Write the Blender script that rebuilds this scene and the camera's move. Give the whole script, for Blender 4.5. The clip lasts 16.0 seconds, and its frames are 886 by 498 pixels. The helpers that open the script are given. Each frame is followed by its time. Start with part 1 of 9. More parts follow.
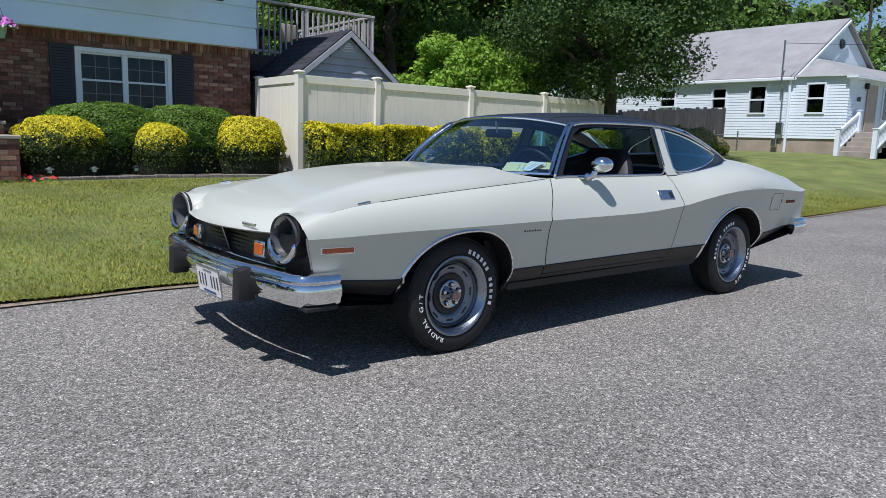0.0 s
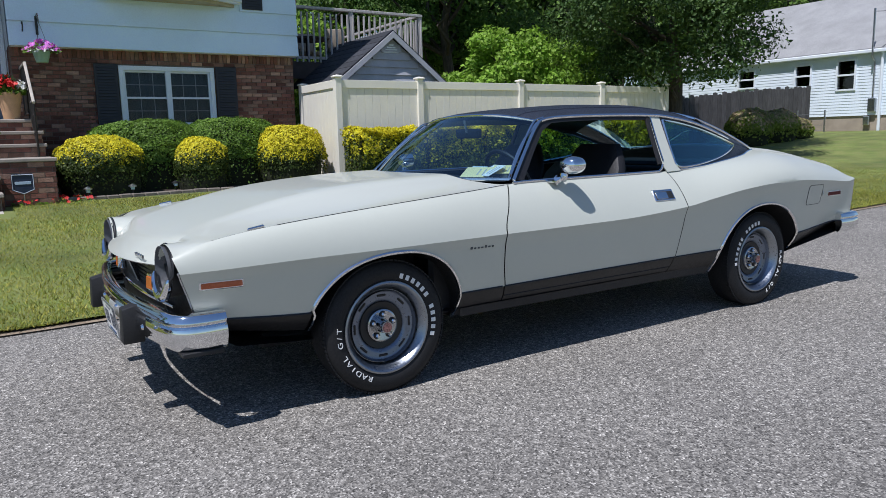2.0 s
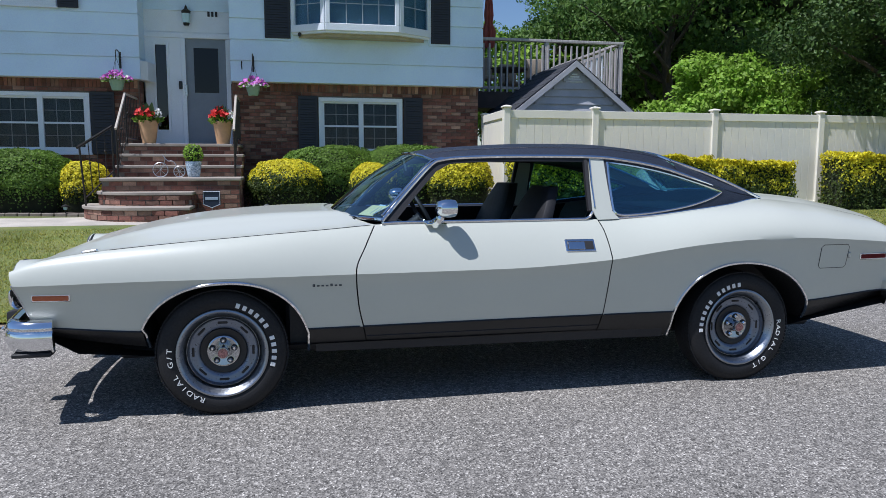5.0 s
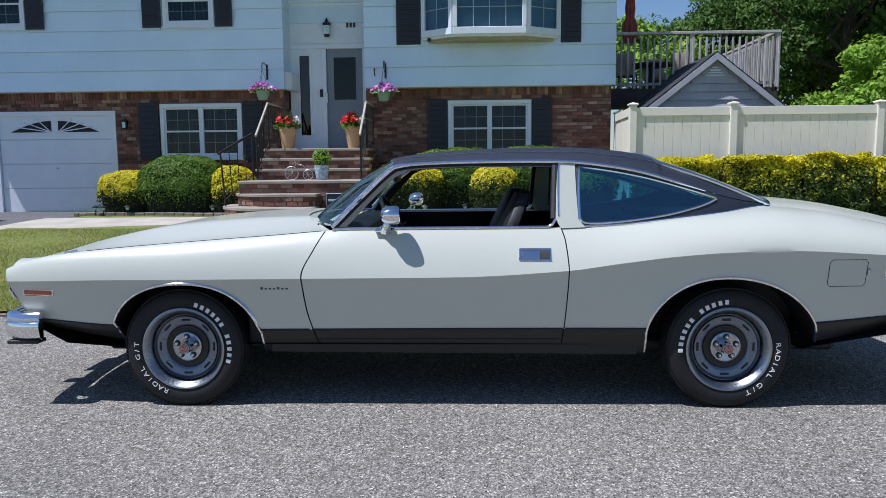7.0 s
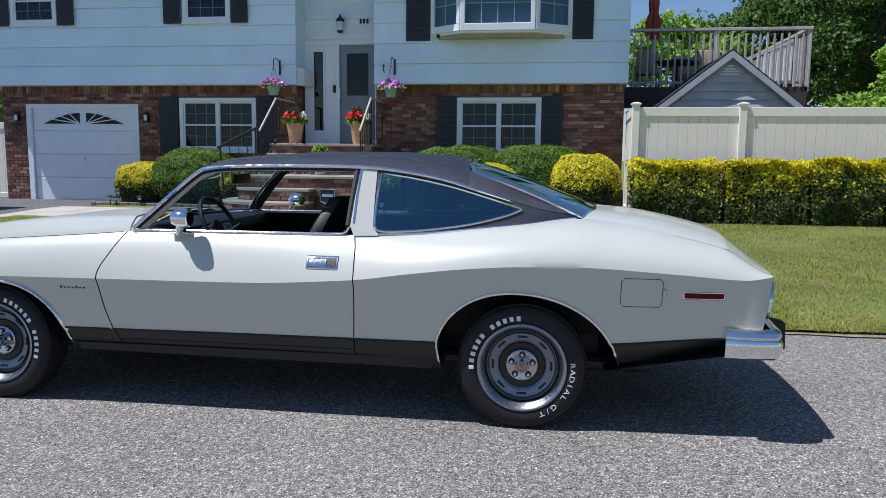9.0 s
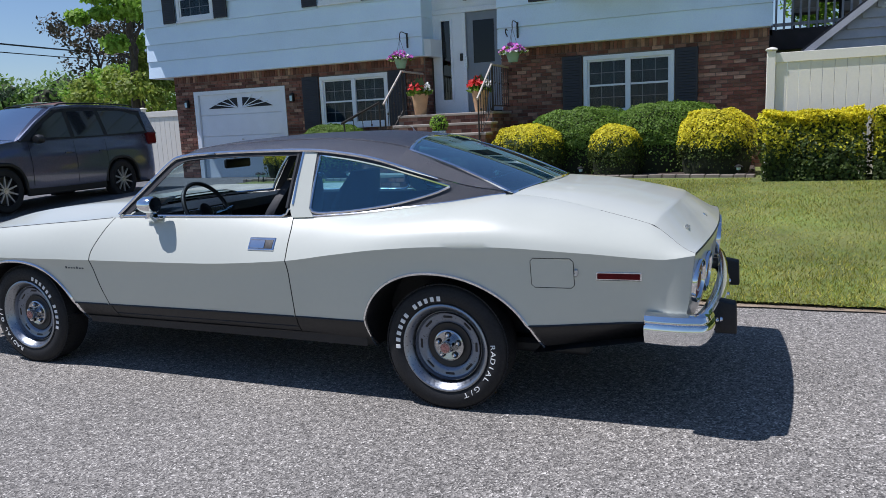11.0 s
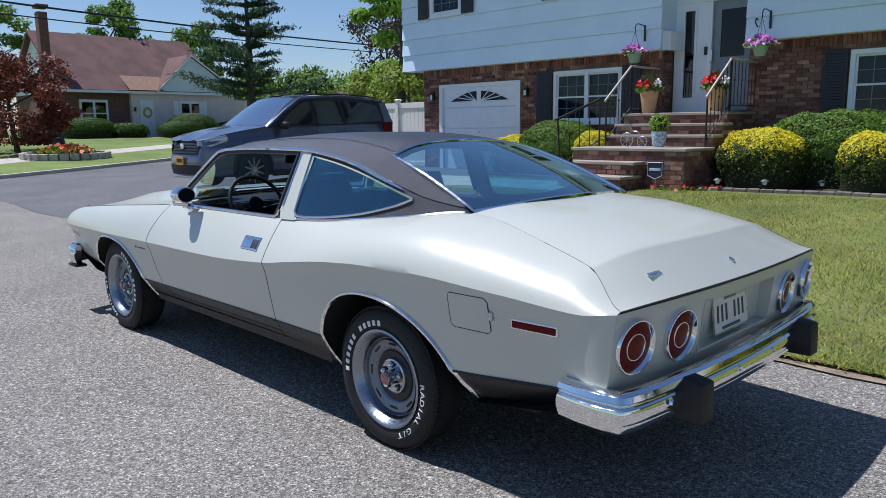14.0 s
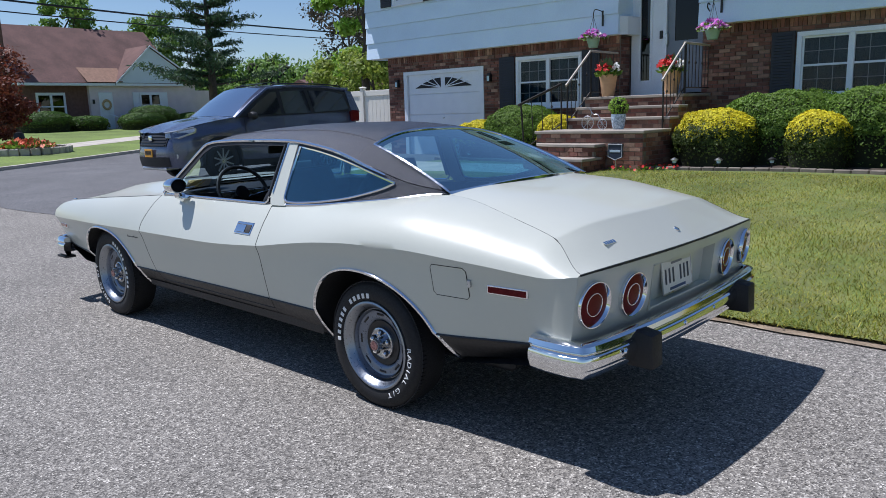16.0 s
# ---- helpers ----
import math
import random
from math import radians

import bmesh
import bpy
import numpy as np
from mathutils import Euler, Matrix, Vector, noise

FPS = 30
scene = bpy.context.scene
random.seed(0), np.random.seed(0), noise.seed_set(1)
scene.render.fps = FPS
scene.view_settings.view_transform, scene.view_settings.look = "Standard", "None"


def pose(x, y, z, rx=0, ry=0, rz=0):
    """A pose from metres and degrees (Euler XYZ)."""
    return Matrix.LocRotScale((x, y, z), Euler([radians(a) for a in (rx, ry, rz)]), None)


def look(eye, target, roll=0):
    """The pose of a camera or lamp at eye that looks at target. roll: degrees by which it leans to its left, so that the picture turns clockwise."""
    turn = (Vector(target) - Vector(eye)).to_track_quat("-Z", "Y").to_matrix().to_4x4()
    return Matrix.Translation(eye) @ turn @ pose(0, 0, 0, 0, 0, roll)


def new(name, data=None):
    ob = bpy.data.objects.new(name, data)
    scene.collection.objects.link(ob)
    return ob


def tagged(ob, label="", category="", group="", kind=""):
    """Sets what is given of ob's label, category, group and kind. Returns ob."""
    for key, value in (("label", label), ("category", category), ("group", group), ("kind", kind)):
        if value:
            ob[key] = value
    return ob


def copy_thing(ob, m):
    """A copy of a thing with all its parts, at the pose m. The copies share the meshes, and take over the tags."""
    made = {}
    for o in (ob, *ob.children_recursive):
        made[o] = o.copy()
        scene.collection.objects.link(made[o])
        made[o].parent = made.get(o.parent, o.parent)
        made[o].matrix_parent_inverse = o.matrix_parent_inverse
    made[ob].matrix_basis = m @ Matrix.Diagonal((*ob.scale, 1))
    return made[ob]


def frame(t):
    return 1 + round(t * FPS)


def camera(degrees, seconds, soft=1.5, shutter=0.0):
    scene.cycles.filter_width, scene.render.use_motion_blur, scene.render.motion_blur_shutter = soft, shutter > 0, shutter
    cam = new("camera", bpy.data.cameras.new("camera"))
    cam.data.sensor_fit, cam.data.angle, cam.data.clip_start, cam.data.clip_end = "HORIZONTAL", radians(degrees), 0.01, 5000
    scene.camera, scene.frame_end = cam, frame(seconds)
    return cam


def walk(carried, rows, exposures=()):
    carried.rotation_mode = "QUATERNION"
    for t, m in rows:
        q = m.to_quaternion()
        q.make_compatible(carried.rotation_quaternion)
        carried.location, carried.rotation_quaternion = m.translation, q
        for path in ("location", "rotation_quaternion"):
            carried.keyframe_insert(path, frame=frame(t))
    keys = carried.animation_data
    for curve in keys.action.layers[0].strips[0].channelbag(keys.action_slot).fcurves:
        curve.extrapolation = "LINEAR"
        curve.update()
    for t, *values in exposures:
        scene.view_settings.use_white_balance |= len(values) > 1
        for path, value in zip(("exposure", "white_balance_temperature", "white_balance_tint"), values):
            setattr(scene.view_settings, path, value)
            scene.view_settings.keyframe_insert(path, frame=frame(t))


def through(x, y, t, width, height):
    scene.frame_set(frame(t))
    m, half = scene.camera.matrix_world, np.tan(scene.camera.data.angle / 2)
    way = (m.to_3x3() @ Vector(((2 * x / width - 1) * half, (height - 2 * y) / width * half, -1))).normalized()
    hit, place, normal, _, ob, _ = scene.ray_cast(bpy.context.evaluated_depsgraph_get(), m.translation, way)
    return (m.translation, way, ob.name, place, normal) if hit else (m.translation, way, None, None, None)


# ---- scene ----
cam = camera(62.5, 16.0, soft=0.6)
PATH = [
    (0, (-2.588, -3.8, 1.172), (-1.32, -2.283, 0.871), 1.7),
    (0.5, (-2.437, -3.794, 1.17), (-1.156, -2.289, 0.863), -0.3),
    (1, (-2.182, -3.832, 1.184), (-0.909, -2.321, 0.871), -0.6),
    (1.5, (-1.9, -3.82, 1.183), (-0.683, -2.264, 0.868), -0.7),
    (2, (-1.61, -3.809, 1.21), (-0.535, -2.151, 0.902), -1.4),
    (2.5, (-1.32, -3.926, 1.213), (-0.426, -2.161, 0.921), -2.3),
    (3, (-1.009, -4.059, 1.227), (-0.184, -2.26, 0.94), -2.3),
    (3.5, (-0.676, -4.165, 1.245), (0.049, -2.321, 0.974), -2.2),
    (3.7, (-0.554, -4.217, 1.254), (0.143, -2.361, 0.986), -2.2),
    (5.8, (0.808, -4.698, 1.269), (1.045, -2.726, 1.038), 0.6),
    (6, (0.916, -4.708, 1.276), (1.113, -2.732, 1.041), 0.3),
    (6.5, (1.225, -4.659, 1.285), (1.255, -2.672, 1.061), -0.3),
    (7, (1.538, -4.636, 1.292), (1.461, -2.651, 1.062), -0.5),
    (7.5, (1.889, -4.604, 1.308), (1.704, -2.626, 1.072), -0.7),
    (8, (2.243, -4.524, 1.299), (2.067, -2.546, 1.06), -0.7),
    (8.2, (2.394, -4.482, 1.307), (2.215, -2.504, 1.067), -0.4),
    (10.3, (3.85, -4.344, 1.405), (3.233, -2.462, 1.126), -1.0),
    (10.5, (3.978, -4.267, 1.411), (3.297, -2.414, 1.094), -1.9),
    (11, (4.241, -4.038, 1.402), (3.476, -2.22, 1.068), -2.6),
    (11.5, (4.494, -3.802, 1.415), (3.583, -2.055, 1.073), -3.5),
    (12, (4.761, -3.56, 1.436), (3.702, -1.896, 1.105), -2.1),
    (12.5, (4.871, -3.278, 1.418), (3.669, -1.714, 1.087), -2.3),
    (13, (4.956, -3.034, 1.42), (3.65, -1.554, 1.099), -1.8),
    (13.5, (5.114, -2.883, 1.405), (3.717, -1.487, 1.083), -1.4),
    (14, (5.253, -2.843, 1.412), (3.859, -1.447, 1.083), -0.6),
    (14.5, (5.327, -2.965, 1.432), (3.965, -1.538, 1.103), -0.6),
    (15, (5.39, -3.073, 1.48), (4.032, -1.65, 1.122), -0.8),
    (15.5, (5.434, -3.107, 1.455), (4.091, -1.671, 1.088), -1.0),
    (16, (5.467, -3.154, 1.438), (4.143, -1.701, 1.069), -1.8),
]
walk(cam, [(t, look(eye, target, roll)) for t, eye, target, roll in PATH], [(0.0, 0.0, 5960, 14), (2.0, -0.02, 5900, 14), (6.0, 0.08, 5780, 14), (10.5, 0.08, 5900, 16), (13.0, 0.10, 5830, 15), (16.0, 0.09, 5880, 15)])

# ---- world and light ----
world = bpy.data.worlds.new("world")
scene.world = world
world.use_nodes = True
wn = world.node_tree.nodes
sky = wn.new("ShaderNodeTexSky")
sky.sky_type, sky.sun_disc = "NISHITA", False
SHIFT = Vector((0.47, 0.18, -1.0)).normalized()
sky.sun_elevation = math.asin(-SHIFT.z)
sky.sun_rotation = math.atan2(-SHIFT.x, -SHIFT.y)
sky.dust_density, sky.ozone_density, sky.air_density = 0.15, 4.5, 1.1
wn["Background"].inputs["Strength"].default_value = 0.085
world.node_tree.links.new(sky.outputs["Color"], wn["Background"].inputs["Color"])
sun = new("sun", bpy.data.lights.new("sun", "SUN"))
sun.data.energy, sun.data.angle, sun.data.color = 4.95, radians(0.53), (1.0, 0.958, 0.90)
sun.matrix_world = Matrix.Translation((0, 0, 30)) @ SHIFT.to_track_quat("-Z", "Y").to_matrix().to_4x4()
scene.view_settings.exposure = 0.0

# ---- helpers of this scene ----
ORIGIN = {}


def thing(name, at, label, category, group="", kind=""):
    """An Empty at the base of a thing; parts are given in world coordinates."""
    ob = new(name)
    ob.empty_display_size = 0.2
    ob.location = at
    ORIGIN[ob] = Vector(at)
    return tagged(ob, label, category, group, kind)


def mesh_of(name, bm, material, smooth=True):
    me = bpy.data.meshes.new(name)
    bm.to_mesh(me)
    bm.free()
    for m in (material if isinstance(material, (list, tuple)) else [material]):
        me.materials.append(m)
    if smooth:
        me.shade_smooth()
        me.set_sharp_from_angle(angle=radians(32))
    return me


def part(name, bm, material, parent, label="", smooth=True):
    """One mesh object under a thing or under a part."""
    o = ORIGIN[parent]
    bmesh.ops.translate(bm, verts=bm.verts, vec=-o)
    ob = new(name, mesh_of(name, bm, material, smooth))
    ob.parent = parent
    ORIGIN[ob] = o
    return tagged(ob, label)


def single(name, bm, material, at, label, category, group="", kind="", smooth=True):
    """A thing or a piece of the setting that is one mesh."""
    bmesh.ops.translate(bm, verts=bm.verts, vec=-Vector(at))
    ob = new(name, mesh_of(name, bm, material, smooth))
    ob.location = at
    ORIGIN[ob] = Vector(at)
    return tagged(ob, label, category, group, kind)


def raw(name, verts, faces, material, at=(0, 0, 0)):
    me = bpy.data.meshes.new(name)
    me.from_pydata(verts, [], faces)
    for m in (material if isinstance(material, (list, tuple)) else [material]):
        me.materials.append(m)
    ob = new(name, me)
    ob.location = at
    ORIGIN[ob] = Vector(at)
    return ob


def bevel(bm, width, segments=2, edges=None, angle=30):
    es = edges or [e for e in bm.edges if len(e.link_faces) == 2 and e.calc_face_angle(0) > radians(angle)]
    bmesh.ops.bevel(bm, geom=es, offset=width, segments=segments, profile=0.5, affect="EDGES", clamp_overlap=True)
    return bm


def box(x0, x1, y0, y1, z0, z1, bev=0.0, into=None, seg=1):
    bm = bmesh.new()
    bmesh.ops.create_cube(bm, size=1, matrix=Matrix.Translation(((x0 + x1) / 2, (y0 + y1) / 2, (z0 + z1) / 2)) @ Matrix.Diagonal((abs(x1 - x0), abs(y1 - y0), abs(z1 - z0), 1)))
    if bev:
        bevel(bm, bev, seg)
    return join(into, bm)


def join(into, bm):
    if into is None:
        return bm
    me = bpy.data.meshes.new("tmp")
    bm.to_mesh(me)
    bm.free()
    into.from_mesh(me)
    bpy.data.meshes.remove(me)
    return into


def moved(bm, m):
    bmesh.ops.transform(bm, matrix=m, verts=bm.verts)
    return bm


def grid(rows, into=None, flip=False, close=False):
    """A sheet through rows of points."""
    bm = into or bmesh.new()
    vs = [[bm.verts.new(p) for p in r] for r in rows]
    for a, b in zip(vs, vs[1:]):
        n = len(a)
        for i in range(n if close else n - 1):
            q = (a[i], a[(i + 1) % n], b[(i + 1) % n], b[i])
            if len({v.co.to_tuple(6) for v in q}) < 3:
                continue
            try:
                bm.faces.new(q[::-1] if flip else q)
            except ValueError:
                pass
    return bm


def lathe(profile, n=32, axis="y", at=(0, 0, 0), into=None):
    """A turned form: profile of (along the axis, radius)."""
    rows = []
    for i in range(n):
        a = 2 * math.pi * i / n
        r = []
        for h, q in profile:
            u, v = q * math.cos(a), q * math.sin(a)
            p = (h, u, v) if axis == "x" else (u, h, v) if axis == "y" else (u, v, h)
            r.append((p[0] + at[0], p[1] + at[1], p[2] + at[2]))
        rows.append(r)
    bm = grid(rows + [rows[0]])
    bmesh.ops.remove_doubles(bm, verts=bm.verts, dist=1e-5)
    bmesh.ops.recalc_face_normals(bm, faces=bm.faces)
    return join(into, bm)


def tube(points, r, n=6, into=None, caps=True, closed=False):
    """A round bar along points; r: a radius or one for each point."""
    pts = [Vector(p) for p in points]
    rs = r if isinstance(r, (list, tuple)) else [r] * len(pts)
    rows, up = [], None
    k = len(pts)
    for i, p in enumerate(pts):
        a, b = (pts[(i - 1) % k], pts[(i + 1) % k]) if closed else (pts[max(0, i - 1)], pts[min(k - 1, i + 1)])
        d = (b - a).normalized()
        if up is None:
            up = d.orthogonal().normalized()
        side = d.cross(up)
        side = side.normalized() if side.length > 1e-6 else d.orthogonal().normalized()
        up = side.cross(d).normalized()
        rows.append([p + rs[i] * (math.cos(2 * math.pi * j / n) * up + math.sin(2 * math.pi * j / n) * side) for j in range(n)])
    bm = grid(rows + ([rows[0]] if closed else []), close=True)
    if closed:
        bmesh.ops.remove_doubles(bm, verts=bm.verts, dist=1e-6)
    elif caps:
        bm.verts.ensure_lookup_table()
        bm.faces.new([bm.verts[j] for j in range(n)])
        bm.faces.new([bm.verts[(k - 1) * n + j] for j in range(n)][::-1])
    bmesh.ops.recalc_face_normals(bm, faces=bm.faces)
    return join(into, bm)


def slab(outline, d, into=None):
    """A flat outline of points given depth along the vector d."""
    bm = bmesh.new()
    f = bm.faces.new([bm.verts.new(p) for p in outline])
    g = bmesh.ops.extrude_face_region(bm, geom=[f])
    bmesh.ops.translate(bm, verts=[v for v in g["geom"] if isinstance(v, bmesh.types.BMVert)], vec=Vector(d))
    bmesh.ops.recalc_face_normals(bm, faces=bm.faces)
    return join(into, bm)


def curve(table):
    """A smooth function through (x, value) pairs."""
    xs = [a for a, _ in table]
    ys = [b for _, b in table]
    n = len(xs)
    ms = []
    for i in range(n):
        if i in (0, n - 1):
            j = min(i, n - 2)
            ms.append((ys[j + 1] - ys[j]) / (xs[j + 1] - xs[j]))
        else:
            d0, d1 = (ys[i] - ys[i - 1]) / (xs[i] - xs[i - 1]), (ys[i + 1] - ys[i]) / (xs[i + 1] - xs[i])
            ms.append(0 if d0 * d1 <= 0 else 2 * d0 * d1 / (d0 + d1))

    def f(x):
        if x <= xs[0]:
            return ys[0] + ms[0] * (x - xs[0]) * 0.0
        if x >= xs[-1]:
            return ys[-1]
        i = next(k for k in range(n - 1) if x <= xs[k + 1])
        h = xs[i + 1] - xs[i]
        t = (x - xs[i]) / h
        return (ys[i] * (1 + 2 * t) * (1 - t) ** 2 + ms[i] * h * t * (1 - t) ** 2 + ys[i + 1] * t * t * (3 - 2 * t) + ms[i + 1] * h * t * t * (t - 1))
    return f


def smooth(points, n=6):
    """A finer line through points."""
    p = [Vector(q) for q in points]
    out = []
    for i in range(len(p) - 1):
        a, b, c, d = p[max(0, i - 1)], p[i], p[i + 1], p[min(len(p) - 1, i + 2)]
        for j in range(n):
            t = j / n
            out.append(0.5 * (2 * b + (c - a) * t + (2 * a - 5 * b + 4 * c - d) * t * t + (3 * b - a - 3 * c + d) * t ** 3))
    return out + [p[-1]]


def lerp(a, b, t):
    return a + (b - a) * t


def step01(t):
    t = min(1, max(0, t))
    return t * t * (3 - 2 * t)


def lettering(text, size, depth=0.002):
    """Words in the built-in font, as a mesh lying in the xy plane."""
    cu = bpy.data.curves.new("words", "FONT")
    cu.body, cu.size, cu.extrude, cu.align_x, cu.align_y = text, size, depth, "CENTER", "CENTER"
    ob = bpy.data.objects.new("words", cu)
    bm = bmesh.new()
    me = bpy.data.meshes.new_from_object(ob)
    bm.from_mesh(me)
    bpy.data.meshes.remove(me)
    bpy.data.objects.remove(ob)
    bpy.data.curves.remove(cu)
    return bm


# ---- materials ----
def mat(name, base, rough=0.6, metal=0.0, var=0.12, scale=6.0, fine=90.0, fvar=0.06, bump=0.0, bscale=120.0, coat=0.0, piece=0.0, island=0.0, other=None, mix=0.5, spec=0.5, rvar=0.08, stretch=None):
    """A procedural surface: colour varied at two scales, fine relief, uneven gloss."""
    m = bpy.data.materials.new(name)
    m.use_nodes = True
    nt = m.node_tree
    N, L = nt.nodes, nt.links
    bs = N["Principled BSDF"]
    bs.inputs["Metallic"].default_value = metal
    bs.inputs["Coat Weight"].default_value = coat
    bs.inputs["Coat Roughness"].default_value = 0.04
    bs.inputs["Specular IOR Level"].default_value = spec
    tc = N.new("ShaderNodeTexCoord")
    src = tc.outputs["Object"]
    if stretch:
        mp = N.new("ShaderNodeMapping")
        mp.inputs["Scale"].default_value = stretch
        L.new(src, mp.inputs["Vector"])
        src = mp.outputs["Vector"]

    def tex(s, detail=4):
        t = N.new("ShaderNodeTexNoise")
        t.inputs["Scale"].default_value = s
        t.inputs["Detail"].default_value = detail
        L.new(src, t.inputs["Vector"])
        return t.outputs["Fac"]

    def ranged(v, lo, hi, a=0.3, b=0.7):
        r = N.new("ShaderNodeMapRange")
        r.inputs["From Min"].default_value, r.inputs["From Max"].default_value = a, b
        r.inputs["To Min"].default_value, r.inputs["To Max"].default_value = lo, hi
        L.new(v, r.inputs["Value"])
        return r.outputs["Result"]

    def times(a, b):
        t = N.new("ShaderNodeMath")
        t.operation = "MULTIPLY"
        L.new(a, t.inputs[0])
        L.new(b, t.inputs[1])
        return t.outputs[0]

    big, small = tex(scale), tex(fine, 2)
    value = times(ranged(big, 1 - var, 1 + var), ranged(small, 1 - fvar, 1 + fvar))
    pick = None
    if piece:
        oi = N.new("ShaderNodeObjectInfo")
        pick = oi.outputs["Random"]
        value = times(value, ranged(pick, 1 - piece, 1 + piece, 0, 1))
    if island:
        ge = N.new("ShaderNodeNewGeometry")
        pick = ge.outputs["Random Per Island"]
        value = times(value, ranged(pick, 1 - island, 1 + island, 0, 1))
    col = N.new("ShaderNodeMix")
    col.data_type = "RGBA"
    col.inputs["A"].default_value = (*base, 1)
    col.inputs["B"].default_value = (*(other or base), 1)
    if other:
        if pick:
            w = N.new("ShaderNodeMath")
            w.operation = "FRACT"
            k = N.new("ShaderNodeMath")
            k.operation = "MULTIPLY"
            k.inputs[1].default_value = 7.31
            L.new(pick, k.inputs[0])
            L.new(k.outputs[0], w.inputs[0])
            L.new(ranged(w.outputs[0], 0, 1, mix - 0.25, mix + 0.25), col.inputs["Factor"])
        else:
            L.new(ranged(tex(scale * 2.3, 6), 0, 1, mix - 0.12, mix + 0.12), col.inputs["Factor"])
    hsv = N.new("ShaderNodeHueSaturation")
    L.new(col.outputs["Result"], hsv.inputs["Color"])
    L.new(value, hsv.inputs["Value"])
    L.new(hsv.outputs["Color"], bs.inputs["Base Color"])
    L.new(ranged(small, max(0.0, rough - rvar), min(1, rough + rvar)), bs.inputs["Roughness"])
    if bump:
        bp = N.new("ShaderNodeBump")
        bp.inputs["Strength"].default_value = bump
        bp.inputs["Distance"].default_value = 0.01
        L.new(tex(bscale, 3), bp.inputs["Height"])
        L.new(bp.outputs["Normal"], bs.inputs["Normal"])
    return m


def glass(name, tint, rough=0.0, film=0.045, gloss=(1, 1, 1)):
    """Thin window glass: clear tinted pass and a mirror film that grows at a slant."""
    m = bpy.data.materials.new(name)
    m.use_nodes = True
    N, L = m.node_tree.nodes, m.node_tree.links
    N.remove(N["Principled BSDF"])
    tr, gl, mx, lw = N.new("ShaderNodeBsdfTransparent"), N.new("ShaderNodeBsdfGlossy"), N.new("ShaderNodeMixShader"), N.new("ShaderNodeLayerWeight")
    tr.inputs["Color"].default_value = (*tint, 1)
    gl.inputs["Roughness"].default_value = rough
    gl.inputs["Color"].default_value = (*gloss, 1)
    lw.inputs["Blend"].default_value = 0.5
    pw, ad = N.new("ShaderNodeMath"), N.new("ShaderNodeMath")
    pw.operation, pw.inputs[1].default_value = "POWER", 4.6
    ad.operation, ad.inputs[1].default_value, ad.inputs[2].default_value = "MULTIPLY_ADD", 1 - film, film
    L.new(lw.outputs["Facing"], pw.inputs[0])
    L.new(pw.outputs[0], ad.inputs[0])
    L.new(ad.outputs[0], mx.inputs[0])
    L.new(tr.outputs[0], mx.inputs[1])
    L.new(gl.outputs[0], mx.inputs[2])
    L.new(mx.outputs[0], N["Material Output"].inputs["Surface"])
    return m


def leafy(name, base, other, through=0.3, rough=0.55, vary=0.35):
    """Leaves: two tones leaf by leaf, some light through them."""
    m = mat(name, base, rough, var=0.15, scale=1.2, island=vary, other=other, spec=0.3)
    N, L = m.node_tree.nodes, m.node_tree.links
    bs, out = N["Principled BSDF"], N["Material Output"]
    tl, mx = N.new("ShaderNodeBsdfTranslucent"), N.new("ShaderNodeMixShader")
    mx.inputs[0].default_value = through
    L.new(bs.inputs["Base Color"].links[0].from_socket, tl.inputs["Color"])
    L.new(bs.outputs[0], mx.inputs[1])
    L.new(tl.outputs[0], mx.inputs[2])
    L.new(mx.outputs[0], out.inputs["Surface"])
    return m


